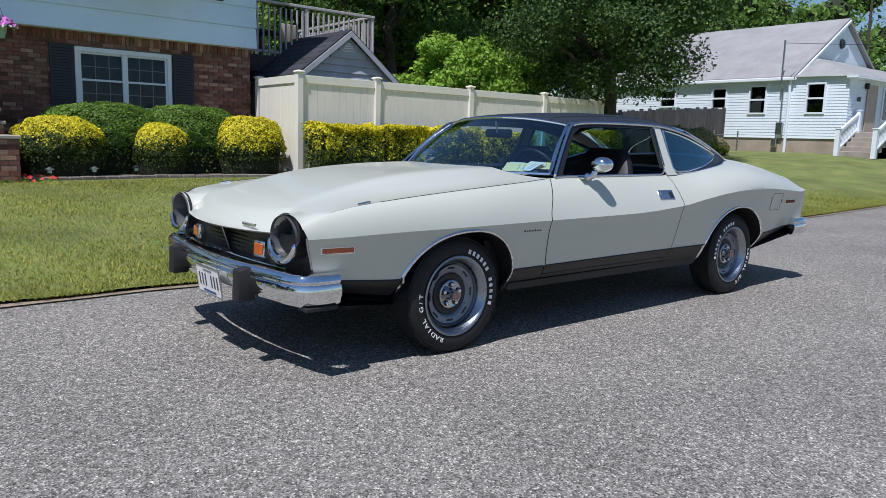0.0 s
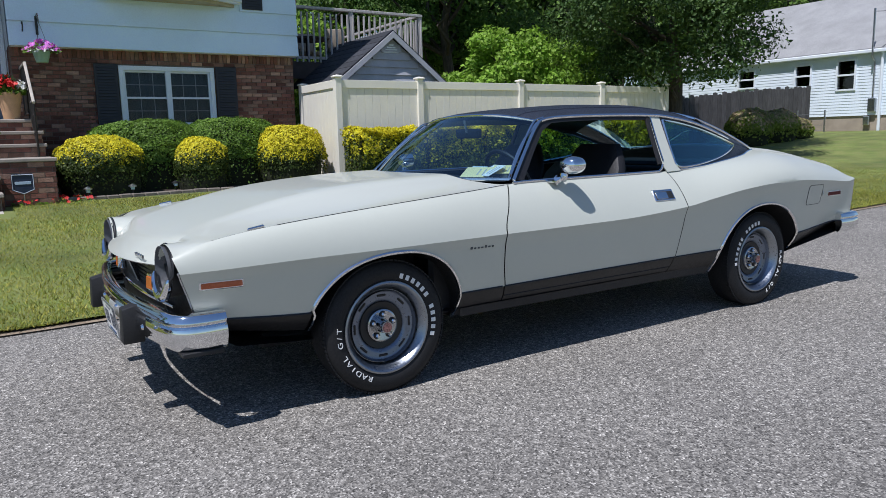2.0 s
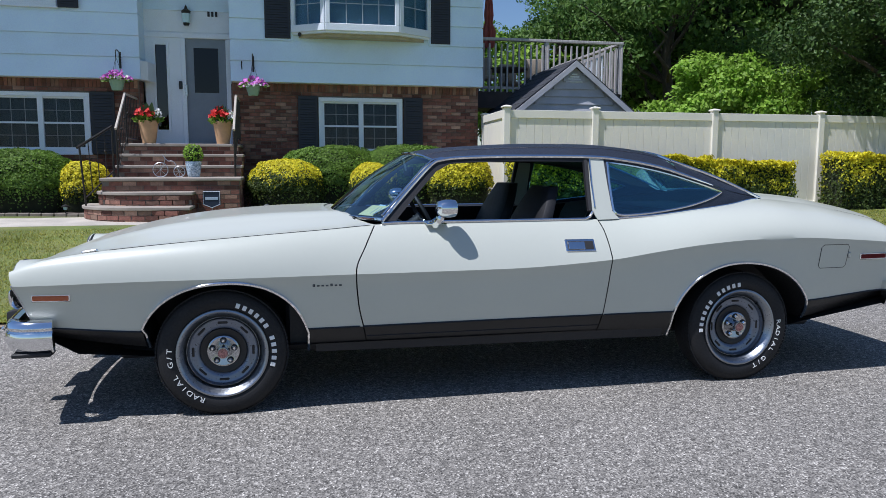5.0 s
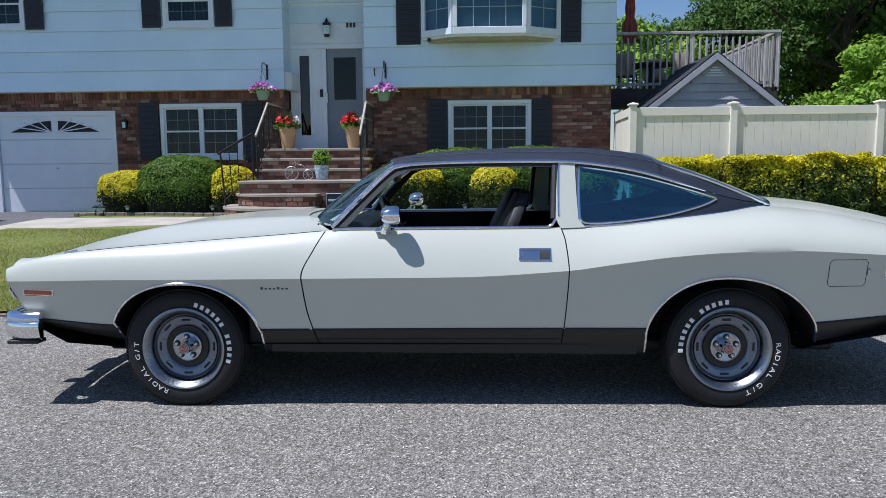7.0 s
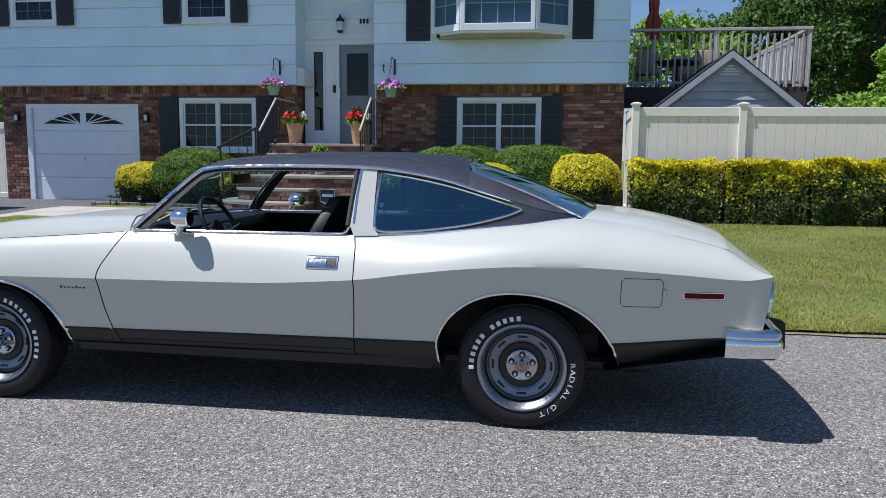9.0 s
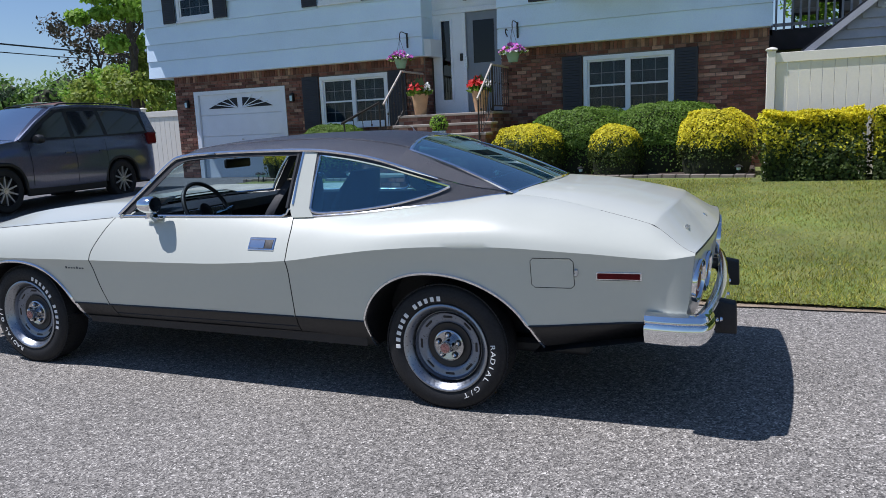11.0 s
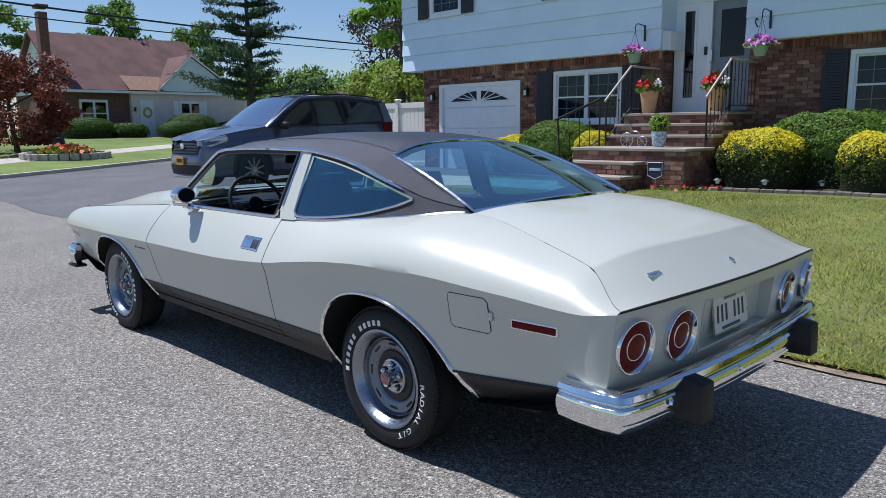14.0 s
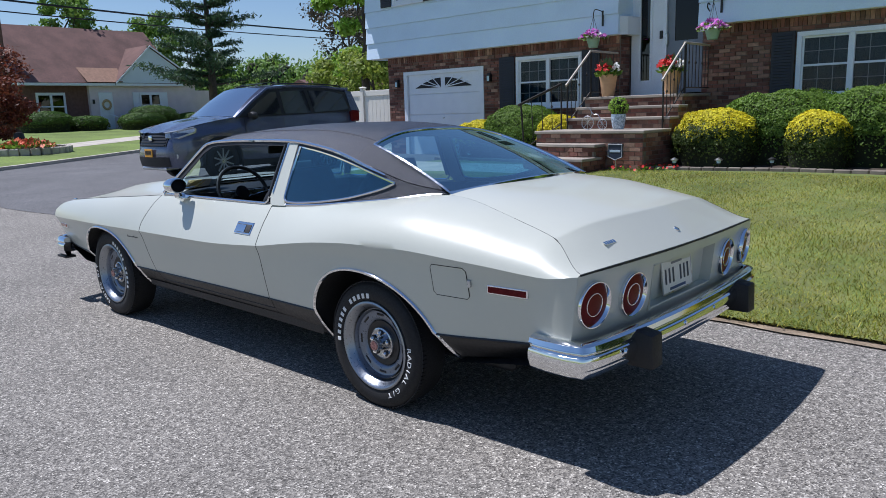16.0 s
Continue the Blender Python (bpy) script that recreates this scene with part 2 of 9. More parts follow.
def stony(name, tones, cell=110.0, rough=0.85, bump=0.5, wear=None):
    """Asphalt: stones of several tones in a binder, broad wear."""
    m = bpy.data.materials.new(name)
    m.use_nodes = True
    N, L = m.node_tree.nodes, m.node_tree.links
    bs = N["Principled BSDF"]
    bs.inputs["Roughness"].default_value = rough
    bs.inputs["Specular IOR Level"].default_value = 0.3
    tc = N.new("ShaderNodeTexCoord")
    vo = N.new("ShaderNodeTexVoronoi")
    vo.inputs["Scale"].default_value = cell
    L.new(tc.outputs["Object"], vo.inputs["Vector"])
    ramp = N.new("ShaderNodeValToRGB")
    els = ramp.color_ramp.elements
    els[0].color, els[0].position = (*tones[0], 1), 0.0
    els[1].color, els[1].position = (*tones[-1], 1), 1.0
    for i, c in enumerate(tones[1:-1]):
        els.new((i + 1) / (len(tones) - 1)).color = (*c, 1)
    L.new(vo.outputs["Color"], ramp.inputs["Fac"])
    no = N.new("ShaderNodeTexNoise")
    no.inputs["Scale"].default_value, no.inputs["Detail"].default_value = 0.7, 6
    L.new(tc.outputs["Object"], no.inputs["Vector"])
    no2 = N.new("ShaderNodeTexNoise")
    no2.inputs["Scale"].default_value, no2.inputs["Detail"].default_value = 28, 4
    L.new(tc.outputs["Object"], no2.inputs["Vector"])
    r1, r2, mu, hsv = N.new("ShaderNodeMapRange"), N.new("ShaderNodeMapRange"), N.new("ShaderNodeMath"), N.new("ShaderNodeHueSaturation")
    r1.inputs["From Min"].default_value, r1.inputs["From Max"].default_value, r1.inputs["To Min"].default_value, r1.inputs["To Max"].default_value = 0.3, 0.7, 0.86, 1.14
    r2.inputs["From Min"].default_value, r2.inputs["From Max"].default_value, r2.inputs["To Min"].default_value, r2.inputs["To Max"].default_value = 0.3, 0.7, 0.7, 1.3
    mu.operation = "MULTIPLY"
    L.new(no.outputs["Fac"], r1.inputs["Value"])
    L.new(no2.outputs["Fac"], r2.inputs["Value"])
    L.new(r1.outputs[0], mu.inputs[0])
    L.new(r2.outputs[0], mu.inputs[1])
    L.new(mu.outputs[0], hsv.inputs["Value"])
    L.new(ramp.outputs["Color"], hsv.inputs["Color"])
    L.new(hsv.outputs["Color"], bs.inputs["Base Color"])
    bp = N.new("ShaderNodeBump")
    bp.inputs["Strength"].default_value, bp.inputs["Distance"].default_value = bump, 0.006
    L.new(vo.outputs["Distance"], bp.inputs["Height"])
    L.new(bp.outputs["Normal"], bs.inputs["Normal"])
    return m


ASPHALT = stony("weathered_asphalt", [(0.03, 0.0285, 0.026), (0.115, 0.108, 0.098), (0.20, 0.187, 0.168), (0.305, 0.285, 0.253), (0.73, 0.69, 0.62)], 140, bump=0.6)
ASPHALT_NEW = stony("darker_asphalt", [(0.06, 0.06, 0.063), (0.10, 0.10, 0.104), (0.15, 0.15, 0.155), (0.24, 0.24, 0.24)], 130)
CONCRETE = mat("concrete", (0.46, 0.42, 0.36), 0.85, var=0.15, scale=2.5, fine=60, fvar=0.1, bump=0.25, bscale=90)
SOIL = mat("soil_mulch", (0.055, 0.04, 0.03), 0.95, var=0.35, scale=9, fine=70, fvar=0.3, bump=0.9, bscale=45)
EDGE = mat("dry_soil", (0.26, 0.2, 0.14), 0.95, var=0.3, scale=5, fine=80, fvar=0.25, bump=0.8, bscale=60)
TURF = mat("turf", (0.125, 0.165, 0.034), 0.9, var=0.3, scale=1.1, fine=60, fvar=0.35, bump=0.8, bscale=90, other=(0.165, 0.18, 0.05), mix=0.5)
GRASS = leafy("grass_blades", (0.205, 0.245, 0.030), (0.40, 0.36, 0.075), 0.3, vary=0.6)
FARGRASS = mat("far_grass", (0.135, 0.19, 0.036), 0.9, var=0.25, scale=0.6, fine=14, fvar=0.3, bump=0.6, bscale=30)
PAINT = mat("cream_white_paint", (0.528, 0.542, 0.472), 0.31, var=0.015, scale=2, fine=40, fvar=0.006, coat=0.5, rvar=0.012)
BLACK = mat("satin_black_paint", (0.012, 0.012, 0.013), 0.42, var=0.1, scale=5, fine=60)
PLASTIC = mat("black_rubber", (0.013, 0.013, 0.014), 0.6, var=0.12, scale=8, bump=0.1)
VINYL = mat("dark_grained_vinyl", (0.018, 0.022, 0.036), 0.42, var=0.1, scale=4, fine=260, fvar=0.3, bump=0.5, bscale=320, spec=0.6)
CHROME = mat("chrome", (0.82, 0.83, 0.84), 0.07, 1.0, var=0.03, scale=5, fine=50, fvar=0.02, rvar=0.03)
DULL = mat("brushed_metal", (0.55, 0.56, 0.58), 0.32, 1.0, var=0.06)
STEEL = mat("grey_blue_wheel_paint", (0.19, 0.215, 0.265), 0.34, 0.7, var=0.05, coat=0.15)
RING = mat("polished_trim_ring", (0.33, 0.355, 0.39), 0.34, 1.0, var=0.05)
TYRE = mat("tyre_rubber", (0.008, 0.008, 0.009), 0.72, var=0.15, scale=9, bump=0.2, bscale=160)
WHITE = mat("white_lettering", (0.8, 0.8, 0.78), 0.6, var=0.05)
INSIDE = mat("black_interior", (0.010, 0.010, 0.012), 0.55, var=0.15, scale=7, bump=0.15)
AMBER = mat("amber_lens", (0.42, 0.09, 0.015), 0.15, var=0.1, scale=30, fine=220, fvar=0.15, coat=0.8)
REDLENS = mat("red_lens", (0.115, 0.006, 0.008), 0.35, var=0.12, scale=25, fine=200, fvar=0.15, coat=0.0, spec=0.12)
LENS = mat("headlamp_glass", (0.55, 0.57, 0.58), 0.12, 0.4, var=0.1, scale=40, fine=150, fvar=0.2, coat=1.0)
GLASS = glass("tinted_car_glass", (0.52, 0.79, 0.88), 0.0, 0.13, (0.72, 0.95, 1.0))
REARGLASS = glass("tinted_rear_glass", (0.50, 0.80, 0.90), 0.0, 0.44, (0.78, 0.97, 1.0))
SCREEN = glass("windscreen_glass", (0.58, 0.74, 0.82), 0.0, 0.13, (0.80, 0.94, 1.0))
PANE = glass("window_pane", (0.55, 0.64, 0.70), 0.0, 0.02)
SIDING = mat("white_siding", (0.71, 0.86, 1.0), 0.55, var=0.04, scale=1.5, fine=40, fvar=0.03, bump=0.05, piece=0.03)
TRIM = mat("white_trim", (0.80, 0.845, 0.90), 0.45, var=0.03, scale=3)
SHUTTER = mat("navy_black_shutter", (0.018, 0.02, 0.028), 0.5, var=0.1)
MORTAR = mat("mortar", (0.17, 0.145, 0.12), 0.95, var=0.15, scale=5, bump=0.4)
BRICK = mat("mixed_red_brick", (0.175, 0.075, 0.054), 0.88, var=0.2, scale=14, fine=90, fvar=0.15, bump=0.5, bscale=70, piece=0.45, other=(0.35, 0.225, 0.16), mix=0.80)
BRICKS = mat("mixed_red_bricks", (0.175, 0.075, 0.054), 0.88, var=0.2, scale=14, fine=90, fvar=0.15, bump=0.5, bscale=70, island=0.45, other=(0.35, 0.225, 0.16), mix=0.80)
STONE = mat("pale_tread_stone", (0.33, 0.29, 0.245), 0.85, var=0.16, scale=3, bump=0.3)
FENCE = mat("cream_vinyl_fence", (0.83, 0.79, 0.69), 0.5, var=0.03, scale=2, fine=30, fvar=0.02)
IRON = mat("painted_iron", (0.03, 0.025, 0.022), 0.45, 0.3, var=0.2)
HANDRAIL = mat("weathered_handrail", (0.48, 0.43, 0.37), 0.6, var=0.15)
DOORGREY = mat("grey_door", (0.22, 0.25, 0.29), 0.5, var=0.05)
DARK = mat("dark_room", (0.02, 0.022, 0.025), 0.8, var=0.2, scale=2)
BARK = mat("bark", (0.075, 0.06, 0.048), 0.95, var=0.3, scale=6, fine=30, fvar=0.35, bump=0.9, bscale=25, stretch=(1, 1, 0.25))
LEAF_DARK = leafy("deep_green_leaves", (0.115, 0.22, 0.040), (0.195, 0.31, 0.06), 0.38)
LEAF_SHADE = leafy("shade_tree_leaves", (0.095, 0.185, 0.042), (0.15, 0.245, 0.055), 0.42)
LEAF_BRIGHT = leafy("bright_green_leaves", (0.20, 0.35, 0.035), (0.29, 0.45, 0.06), 0.4)
LEAF_YELLOW = leafy("golden_leaves", (0.68, 0.59, 0.02), (0.76, 0.70, 0.035), 0.3)
LEAF_FRESH = leafy("fresh_green_leaves", (0.20, 0.28, 0.04), (0.30, 0.36, 0.06), 0.4)
LEAF_LIME = leafy("yellow_green_leaves", (0.40, 0.39, 0.022), (0.52, 0.50, 0.03), 0.35)
LEAF_BOX = leafy("boxwood_leaves", (0.105, 0.195, 0.022), (0.17, 0.28, 0.036), 0.3)
LEAF_RED = leafy("russet_leaves", (0.14, 0.035, 0.022), (0.22, 0.07, 0.035), 0.35)
NEEDLE = leafy("pine_needles", (0.040, 0.088, 0.046), (0.08, 0.14, 0.06), 0.15)
# Near-black filler for foliage: the shade between leaves, put into the colour.
SHADOW_CORE = mat("shaded_inside", (0.022, 0.028, 0.010), 0.95, var=0.3, scale=8, bump=0.6, bscale=30)

# ---- ground ----
def gz(x, y):
    """Height of the land: flat road, a lawn that rises to the house, gentle rises far off."""
    lawn = 0.30 * step01((y - 1.5) / 7.0)
    right = 0.62 * step01((x - 5) / 30)
    left = 0.95 * step01((-x - 15) / 23)
    bank = 0.36 * step01((x - 14) / 9) * step01((y - 2.5) / 4)
    return lawn * (1 - 0.4 * step01((x - 6) / 10)) * (1 - step01((-x - 12) / 8)) + right + left + bank


def sheet(xs, ys, dz, edge=None):
    rows = []
    for x in xs:
        row = []
        for j, y in enumerate(ys):
            yy = edge(x) if edge and j == 0 else y
            row.append((x, yy, gz(x, yy) + dz))
        rows.append(row)
    bm = grid(rows)
    bmesh.ops.recalc_face_normals(bm, faces=bm.faces)
    if sum(f.normal.z for f in bm.faces) < 0:
        bmesh.ops.reverse_faces(bm, faces=bm.faces)
    return bm


def steps(a, b, n):
    return [a + (b - a) * i / n for i in range(n + 1)]


FAR = [-2500, -900, -400, -200, -120, -80]
single("ground", sheet(FAR + steps(-60, 60, 40) + [-v for v in FAR[::-1]], FAR + steps(-60, 60, 40) + [-v for v in FAR[::-1]], -0.06), FARGRASS, (0, 0, 0), "green grassy land reaching the horizon", "ground", kind="structure")
single("road", sheet([-300, -150, -90] + steps(-60, 60, 60) + [90, 150, 300], steps(-9.5, 1.62, 10), 0.0), ASPHALT, (0, 0, 0), "weathered light grey asphalt road with visible stone chips", "road", kind="structure")


def lawn_edge(x):
    return 1.6 + 0.035 * noise.noise((x * 1.7, 3, 0)) + 0.02 * noise.noise((x * 7, 9, 0))


single("lawn", sheet(steps(-6.15, 14, 60) + steps(15, 60, 30), steps(1.62, 2.2, 3) + steps(2.6, 11, 20) + [12.0, 14.0, 20.0, 40.0], 0.035, lawn_edge), TURF, (0, 0, 0), "mown green front lawn with drier yellowish patches", "lawn", kind="structure")
single("lawn_verge", sheet(steps(-6.2, 60, 200), [1.5, 1.6, 1.68], 0.012, lambda x: lawn_edge(x) - 0.07 - 0.05 * noise.noise((x * 3, 1, 5))), EDGE, (0, 0, 0), "bare dry soil along the lawn edge", "soil", kind="structure")


def kerb_x(y):
    return -18.6 - 0.55 * max(0.0, y - 3.0) if y < 16 else -25.75 - 0.2 * (y - 16)


rows = []
for y in steps(1.25, 45, 44):
    a, b = kerb_x(y), -10.4 if y > 12.0 else -6.28
    rows.append([(x, y + 0.25 * noise.noise((x * 0.4, 0, 2)) * (1 if y < 1.5 else 0), gz(x, y) + 0.006) for x in steps(a, b, 14)])
bm = grid(rows)
bmesh.ops.recalc_face_normals(bm, faces=bm.faces)
single("side_street", bm, ASPHALT_NEW, (0, 0, 0), "darker smooth asphalt of the driveway and side street", "road", kind="structure")
rows = []
for y in steps(-30, 45, 75):
    x = kerb_x(y)
    g_ = gz(x, y)
    rows.append([(x, y, g_ - 0.02), (x - 0.02, y, g_ + 0.11), (x - 0.16, y, g_ + 0.12), (x - 0.18, y, g_ - 0.02)])
single("kerb", grid(rows), CONCRETE, (0, 0, 0), "pale concrete kerb of the side street", "kerb", kind="structure")


def strip(name, off0, off1, dz, material, label, category, y0=-30, y1=45):
    rows = [[(kerb_x(y) - o, y, gz(kerb_x(y) - o, y) + dz) for o in steps(off0, off1, 6)] for y in steps(y0, y1, 50)]
    bm = grid(rows)
    bmesh.ops.recalc_face_normals(bm, faces=bm.faces)
    single(name, bm, material, (0, 0, 0), label, category, kind="structure")


strip("verge_grass", 0.18, 3.4, 0.10, FARGRASS, "sunlit grass verge beyond the kerb", "grass")
strip("pavement", 3.4, 5.0, 0.105, CONCRETE, "pale concrete pavement crossing the lawn", "pavement")
strip("far_lawn", 5.0, 24, 0.10, FARGRASS, "green lawn before the brick cottage", "lawn")
# walkway from the drive to the steps
rows = []
for i in range(21):
    x = lerp(-6.3, -1.22, i / 20)
    y0 = lerp(6.55, 7.1, step01(i / 12))
    rows.append([(x, y, gz(x, y) + 0.05) for y in steps(y0, 8.45, 5)])
bm = grid(rows)
bmesh.ops.recalc_face_normals(bm, faces=bm.faces)
g_ = bmesh.ops.extrude_face_region(bm, geom=bm.faces[:])
bmesh.ops.translate(bm, verts=[v for v in g_["geom"] if isinstance(v, bmesh.types.BMVert)], vec=(0, 0, -0.07))
single("walkway", bm, CONCRETE, (0, 0, 0), "pale concrete walkway from drive to steps", "path", kind="structure")


KERBSTONE = mat("weathered_edging_stone", (0.20, 0.17, 0.14), 0.9, var=0.25, scale=6, bump=0.4)


def bed(name, line, back, label):
    """A mulch bed behind a curved edging line."""
    pts = smooth([(x, y, 0) for x, y in line], 6)
    bm = grid([[(p.x, lerp(p.y, back, t), gz(p.x, lerp(p.y, back, t)) + 0.06 + 0.02 * noise.noise((p.x * 4, t * 9, 0))) for t in steps(0, 1, 5)] for p in pts])
    bmesh.ops.recalc_face_normals(bm, faces=bm.faces)
    single(name, bm, SOIL, (0, 0, 0), label, "garden bed", kind="structure")
    edge = thing("bed_edging", (pts[0].x, pts[0].y, gz(pts[0].x, pts[0].y)), "low weathered stone edging of the planting bed", "edging", kind="structure")
    d, i = 0.0, 0
    for a, b in zip(pts, pts[1:]):
        seg = (b - a).length
        k = max(1, round(seg / 0.3))
        for j in range(k):
            p, q = a.lerp(b, j / k), a.lerp(b, (j + 0.94) / k)
            ang = math.atan2(q.y - p.y, q.x - p.x)
            m = Matrix.Translation(((p.x + q.x) / 2, (p.y + q.y) / 2, gz(p.x, p.y) + 0.05)) @ Euler((0, 0, ang)).to_matrix().to_4x4()
            h = 0.05 + 0.015 * noise.noise((p.x * 9, p.y * 9, 1))
            part("edging_stone", moved(box(-(q - p).length / 2, (q - p).length / 2, -0.05, 0.05, -0.06, h * 0.8, 0.012), m), KERBSTONE, edge)


bed("planting_bed_right", [(-0.62, 8.35), (0.4, 8.5), (1.6, 8.75), (3.0, 8.7), (4.2, 8.55)], 11.0, "dark mulch bed below the right windows")
bed("planting_bed_left", [(-6.25, 9.3), (-5.2, 9.25), (-4.0, 9.15), (-2.85, 8.75)], 11.0, "dark mulch bed below the left window")

# ---- the split-level house ----
house = thing("house", (-2.8, 11.05, 0.3), "white sided house over brick ground floor", "house")
YB, YS, YE = 11.05, 10.80, 11.42
ZS = 2.88
OPEN = [(-8.92, -6.18, 0.2, 2.46), (-5.2, -3.42, 1.43, 2.6), (0.98, 2.74, 1.43, 2.6), (-2.5, -0.74, 0.0, 2.95)]


def free(x0, x1, z0, z1, holes):
    """Stretches of a course that no opening takes."""
    spans = [(x0, x1)]
    for a, b, c, d in holes:
        if z1 > c + 0.01 and z0 < d - 0.01:
            spans = [q for s0, s1 in spans for q in ((s0, min(s1, a)), (max(s0, b), s1)) if q[1] - q[0] > 0.03]
    return spans


def wall_with_holes(x0, x1, z0, z1, y, thick, holes):
    """A wall of boxes round its openings."""
    xs = sorted({x0, x1, *[min(max(v, x0), x1) for h in holes for v in h[:2]]})
    bm = bmesh.new()
    for a, b in zip(xs, xs[1:]):
        cut = sorted([(max(z0, h[2]), min(z1, h[3])) for h in holes if h[0] < (a + b) / 2 < h[1]])
        z = z0
        for c, d in cut + [(z1, z1)]:
            if c - z > 0.01:
                box(a, b, y, y + thick, z, c, 0, bm)
            z = max(z, d)
    return bm


part("brick_wall", wall_with_holes(-9.5, -2.5, 0.1, ZS, YB, 0.25, OPEN), MORTAR, house, "mixed red and tan brick wall beside the garage", smooth=False)
brick_wall = part("brick_wall", wall_with_holes(-0.74, 4.4, 0.1, ZS, YB, 0.25, OPEN), MORTAR, house, "mixed red and tan brick wall below the bay", smooth=False)
bm = bmesh.new()
box(-9.5, -9.25, YB + 0.25, 19.5, 0.1, ZS, 0, bm)
box(4.15, 4.4, YB + 0.25, 19.5, 0.1, ZS, 0, bm)
box(-9.5, 4.4, 19.25, 19.5, 0.1, ZS, 0, bm)
part("side_wall", bm, MORTAR, house, smooth=False)
for x0, x1, face in ((-2.75, -2.5, -2.5), (-0.74, -0.49, -0.74)):
    ret = part("entry_return", box(x0, x1, YB + 0.25, YE + 0.15, 0.1, ZS), MORTAR, house, "brick return beside the entry", smooth=False)
    bm = bmesh.new()
    for r in range(36):
        z0 = 0.25 + 0.072 * r
        for y0, y1 in (((YB + 0.006, YB + 0.20), (YB + 0.212, YE - 0.006)) if r % 2 else ((YB + 0.006, YB + 0.10), (YB + 0.112, YB + 0.305), (YB + 0.317, YE - 0.006))):
            box(face - 0.012, face + 0.012, y0, y1, z0 + 0.0055, z0 + 0.0665, 0, bm)
    tagged(part("brickwork", bm, BRICKS, ret, smooth=False), kind="stuff")
# upper storey: backing walls, then boards
UPPER = [(-8.97, -7.86, 4.16, 5.2), (-4.93, -3.85, 4.16, 5.2), (0.55, 3.2, 3.86, 5.2)]
bm = bmesh.new()
join(bm, wall_with_holes(-10.05, -2.45, ZS, 5.5, YS + 0.03, 0.2, UPPER))
join(bm, wall_with_holes(-0.72, 4.42, ZS, 5.5, YS + 0.03, 0.2, UPPER))
box(-10.05, -9.85, YS + 0.23, 19.5, ZS, 5.5, 0, bm)
box(4.22, 4.42, YS + 0.23, 19.5, ZS, 5.5, 0, bm)
box(-10.05, 4.42, 19.3, 19.5, ZS, 5.5, 0, bm)
part("upper_wall", bm, SIDING, house, smooth=False)
part("overhang_soffit", box(-10.05, -2.45, YS + 0.02, YB + 0.02, ZS - 0.02, ZS - 0.002), TRIM, house)
part("overhang_soffit", box(-0.72, 4.42, YS + 0.02, YB + 0.02, ZS - 0.02, ZS - 0.002), TRIM, house)


def board(x0, x1, z, h, y, axis="x"):
    """One lap board: thick at its foot, thin at its head."""
    prof = [(0.0, -0.004), (0.0, -0.045), (h + 0.01, -0.008), (h + 0.01, 0.0)]
    if axis == "x":
        return slab([(x0, y + d, z + q) for q, d in prof], (x1 - x0, 0, 0))
    return slab([(y + d, x0, z + q) for q, d in prof], (0, x1 - x0, 0))


for k in range(7):
    z = ZS - 0.015 + 0.41 * k
    h = min(0.41, 5.5 - z)
    for x0, x1 in ((-10.07, -2.43), (-0.74, 4.44)):
        for a, b in free(x0, x1, z + 0.02, z + h, [(u[0] - 0.06, u[1] + 0.06, u[2] - 0.05, u[3]) for u in UPPER]):
            part("siding_board", board(a, b, z, h - 0.026, YS + 0.03), SIDING, house, smooth=False)
    # the return of the boards into the entry
    part("siding_board", slab([(-2.45, YS + 0.03, z), (-2.425, YS + 0.03, z), (-2.437, YS + 0.03, z + h), (-2.45, YS + 0.03, z + h)], (0, YE - YS - 0.03, 0)), SIDING, house, smooth=False)
    part("siding_board", slab([(-10.05, YS + 0.03, z), (-10.08, YS + 0.03, z), (-10.06, YS + 0.03, z + h), (-10.05, YS + 0.03, z + h)], (0, 8.5, 0)), SIDING, house, smooth=False)
part("corner_block", slab([(-2.45, YS + 0.06, 2.86), (-2.45, YE, 2.86), (-2.24, YE, 2.86), (-2.32, YS + 0.2, 2.86)], (0, 0, 0.36)), TRIM, house, "white boxed corner under the siding")
# roof
bm = bmesh.new()
slab([(-10.75, 10.12, 5.50), (-10.75, 15.3, 7.5), (-10.75, 20.3, 5.5), (-10.75, 20.3, 5.62), (-10.75, 15.3, 7.65), (-10.75, 10.12, 5.64)], (15.65, 0, 0), bm)
part("roof", bm, mat("grey_shingle", (0.10, 0.10, 0.105), 0.9, var=0.2, scale=4, bump=0.6), house, "low pitched grey shingle roof")
part("soffit", box(-10.75, 4.9, 10.14, 10.85, 5.44, 5.50), TRIM, house, "white boxed eave")
for xg in (-10.05, 4.22):
    part("gable_wall", slab([(xg, 10.85, 5.5), (xg, 19.5, 5.5), (xg, 15.3, 7.45)], (0.2, 0, 0)), SIDING, house, smooth=False)
part("ceiling_slab", box(-9.8, 4.2, 11.65, 19.2, 2.70, 2.80), TRIM, house)

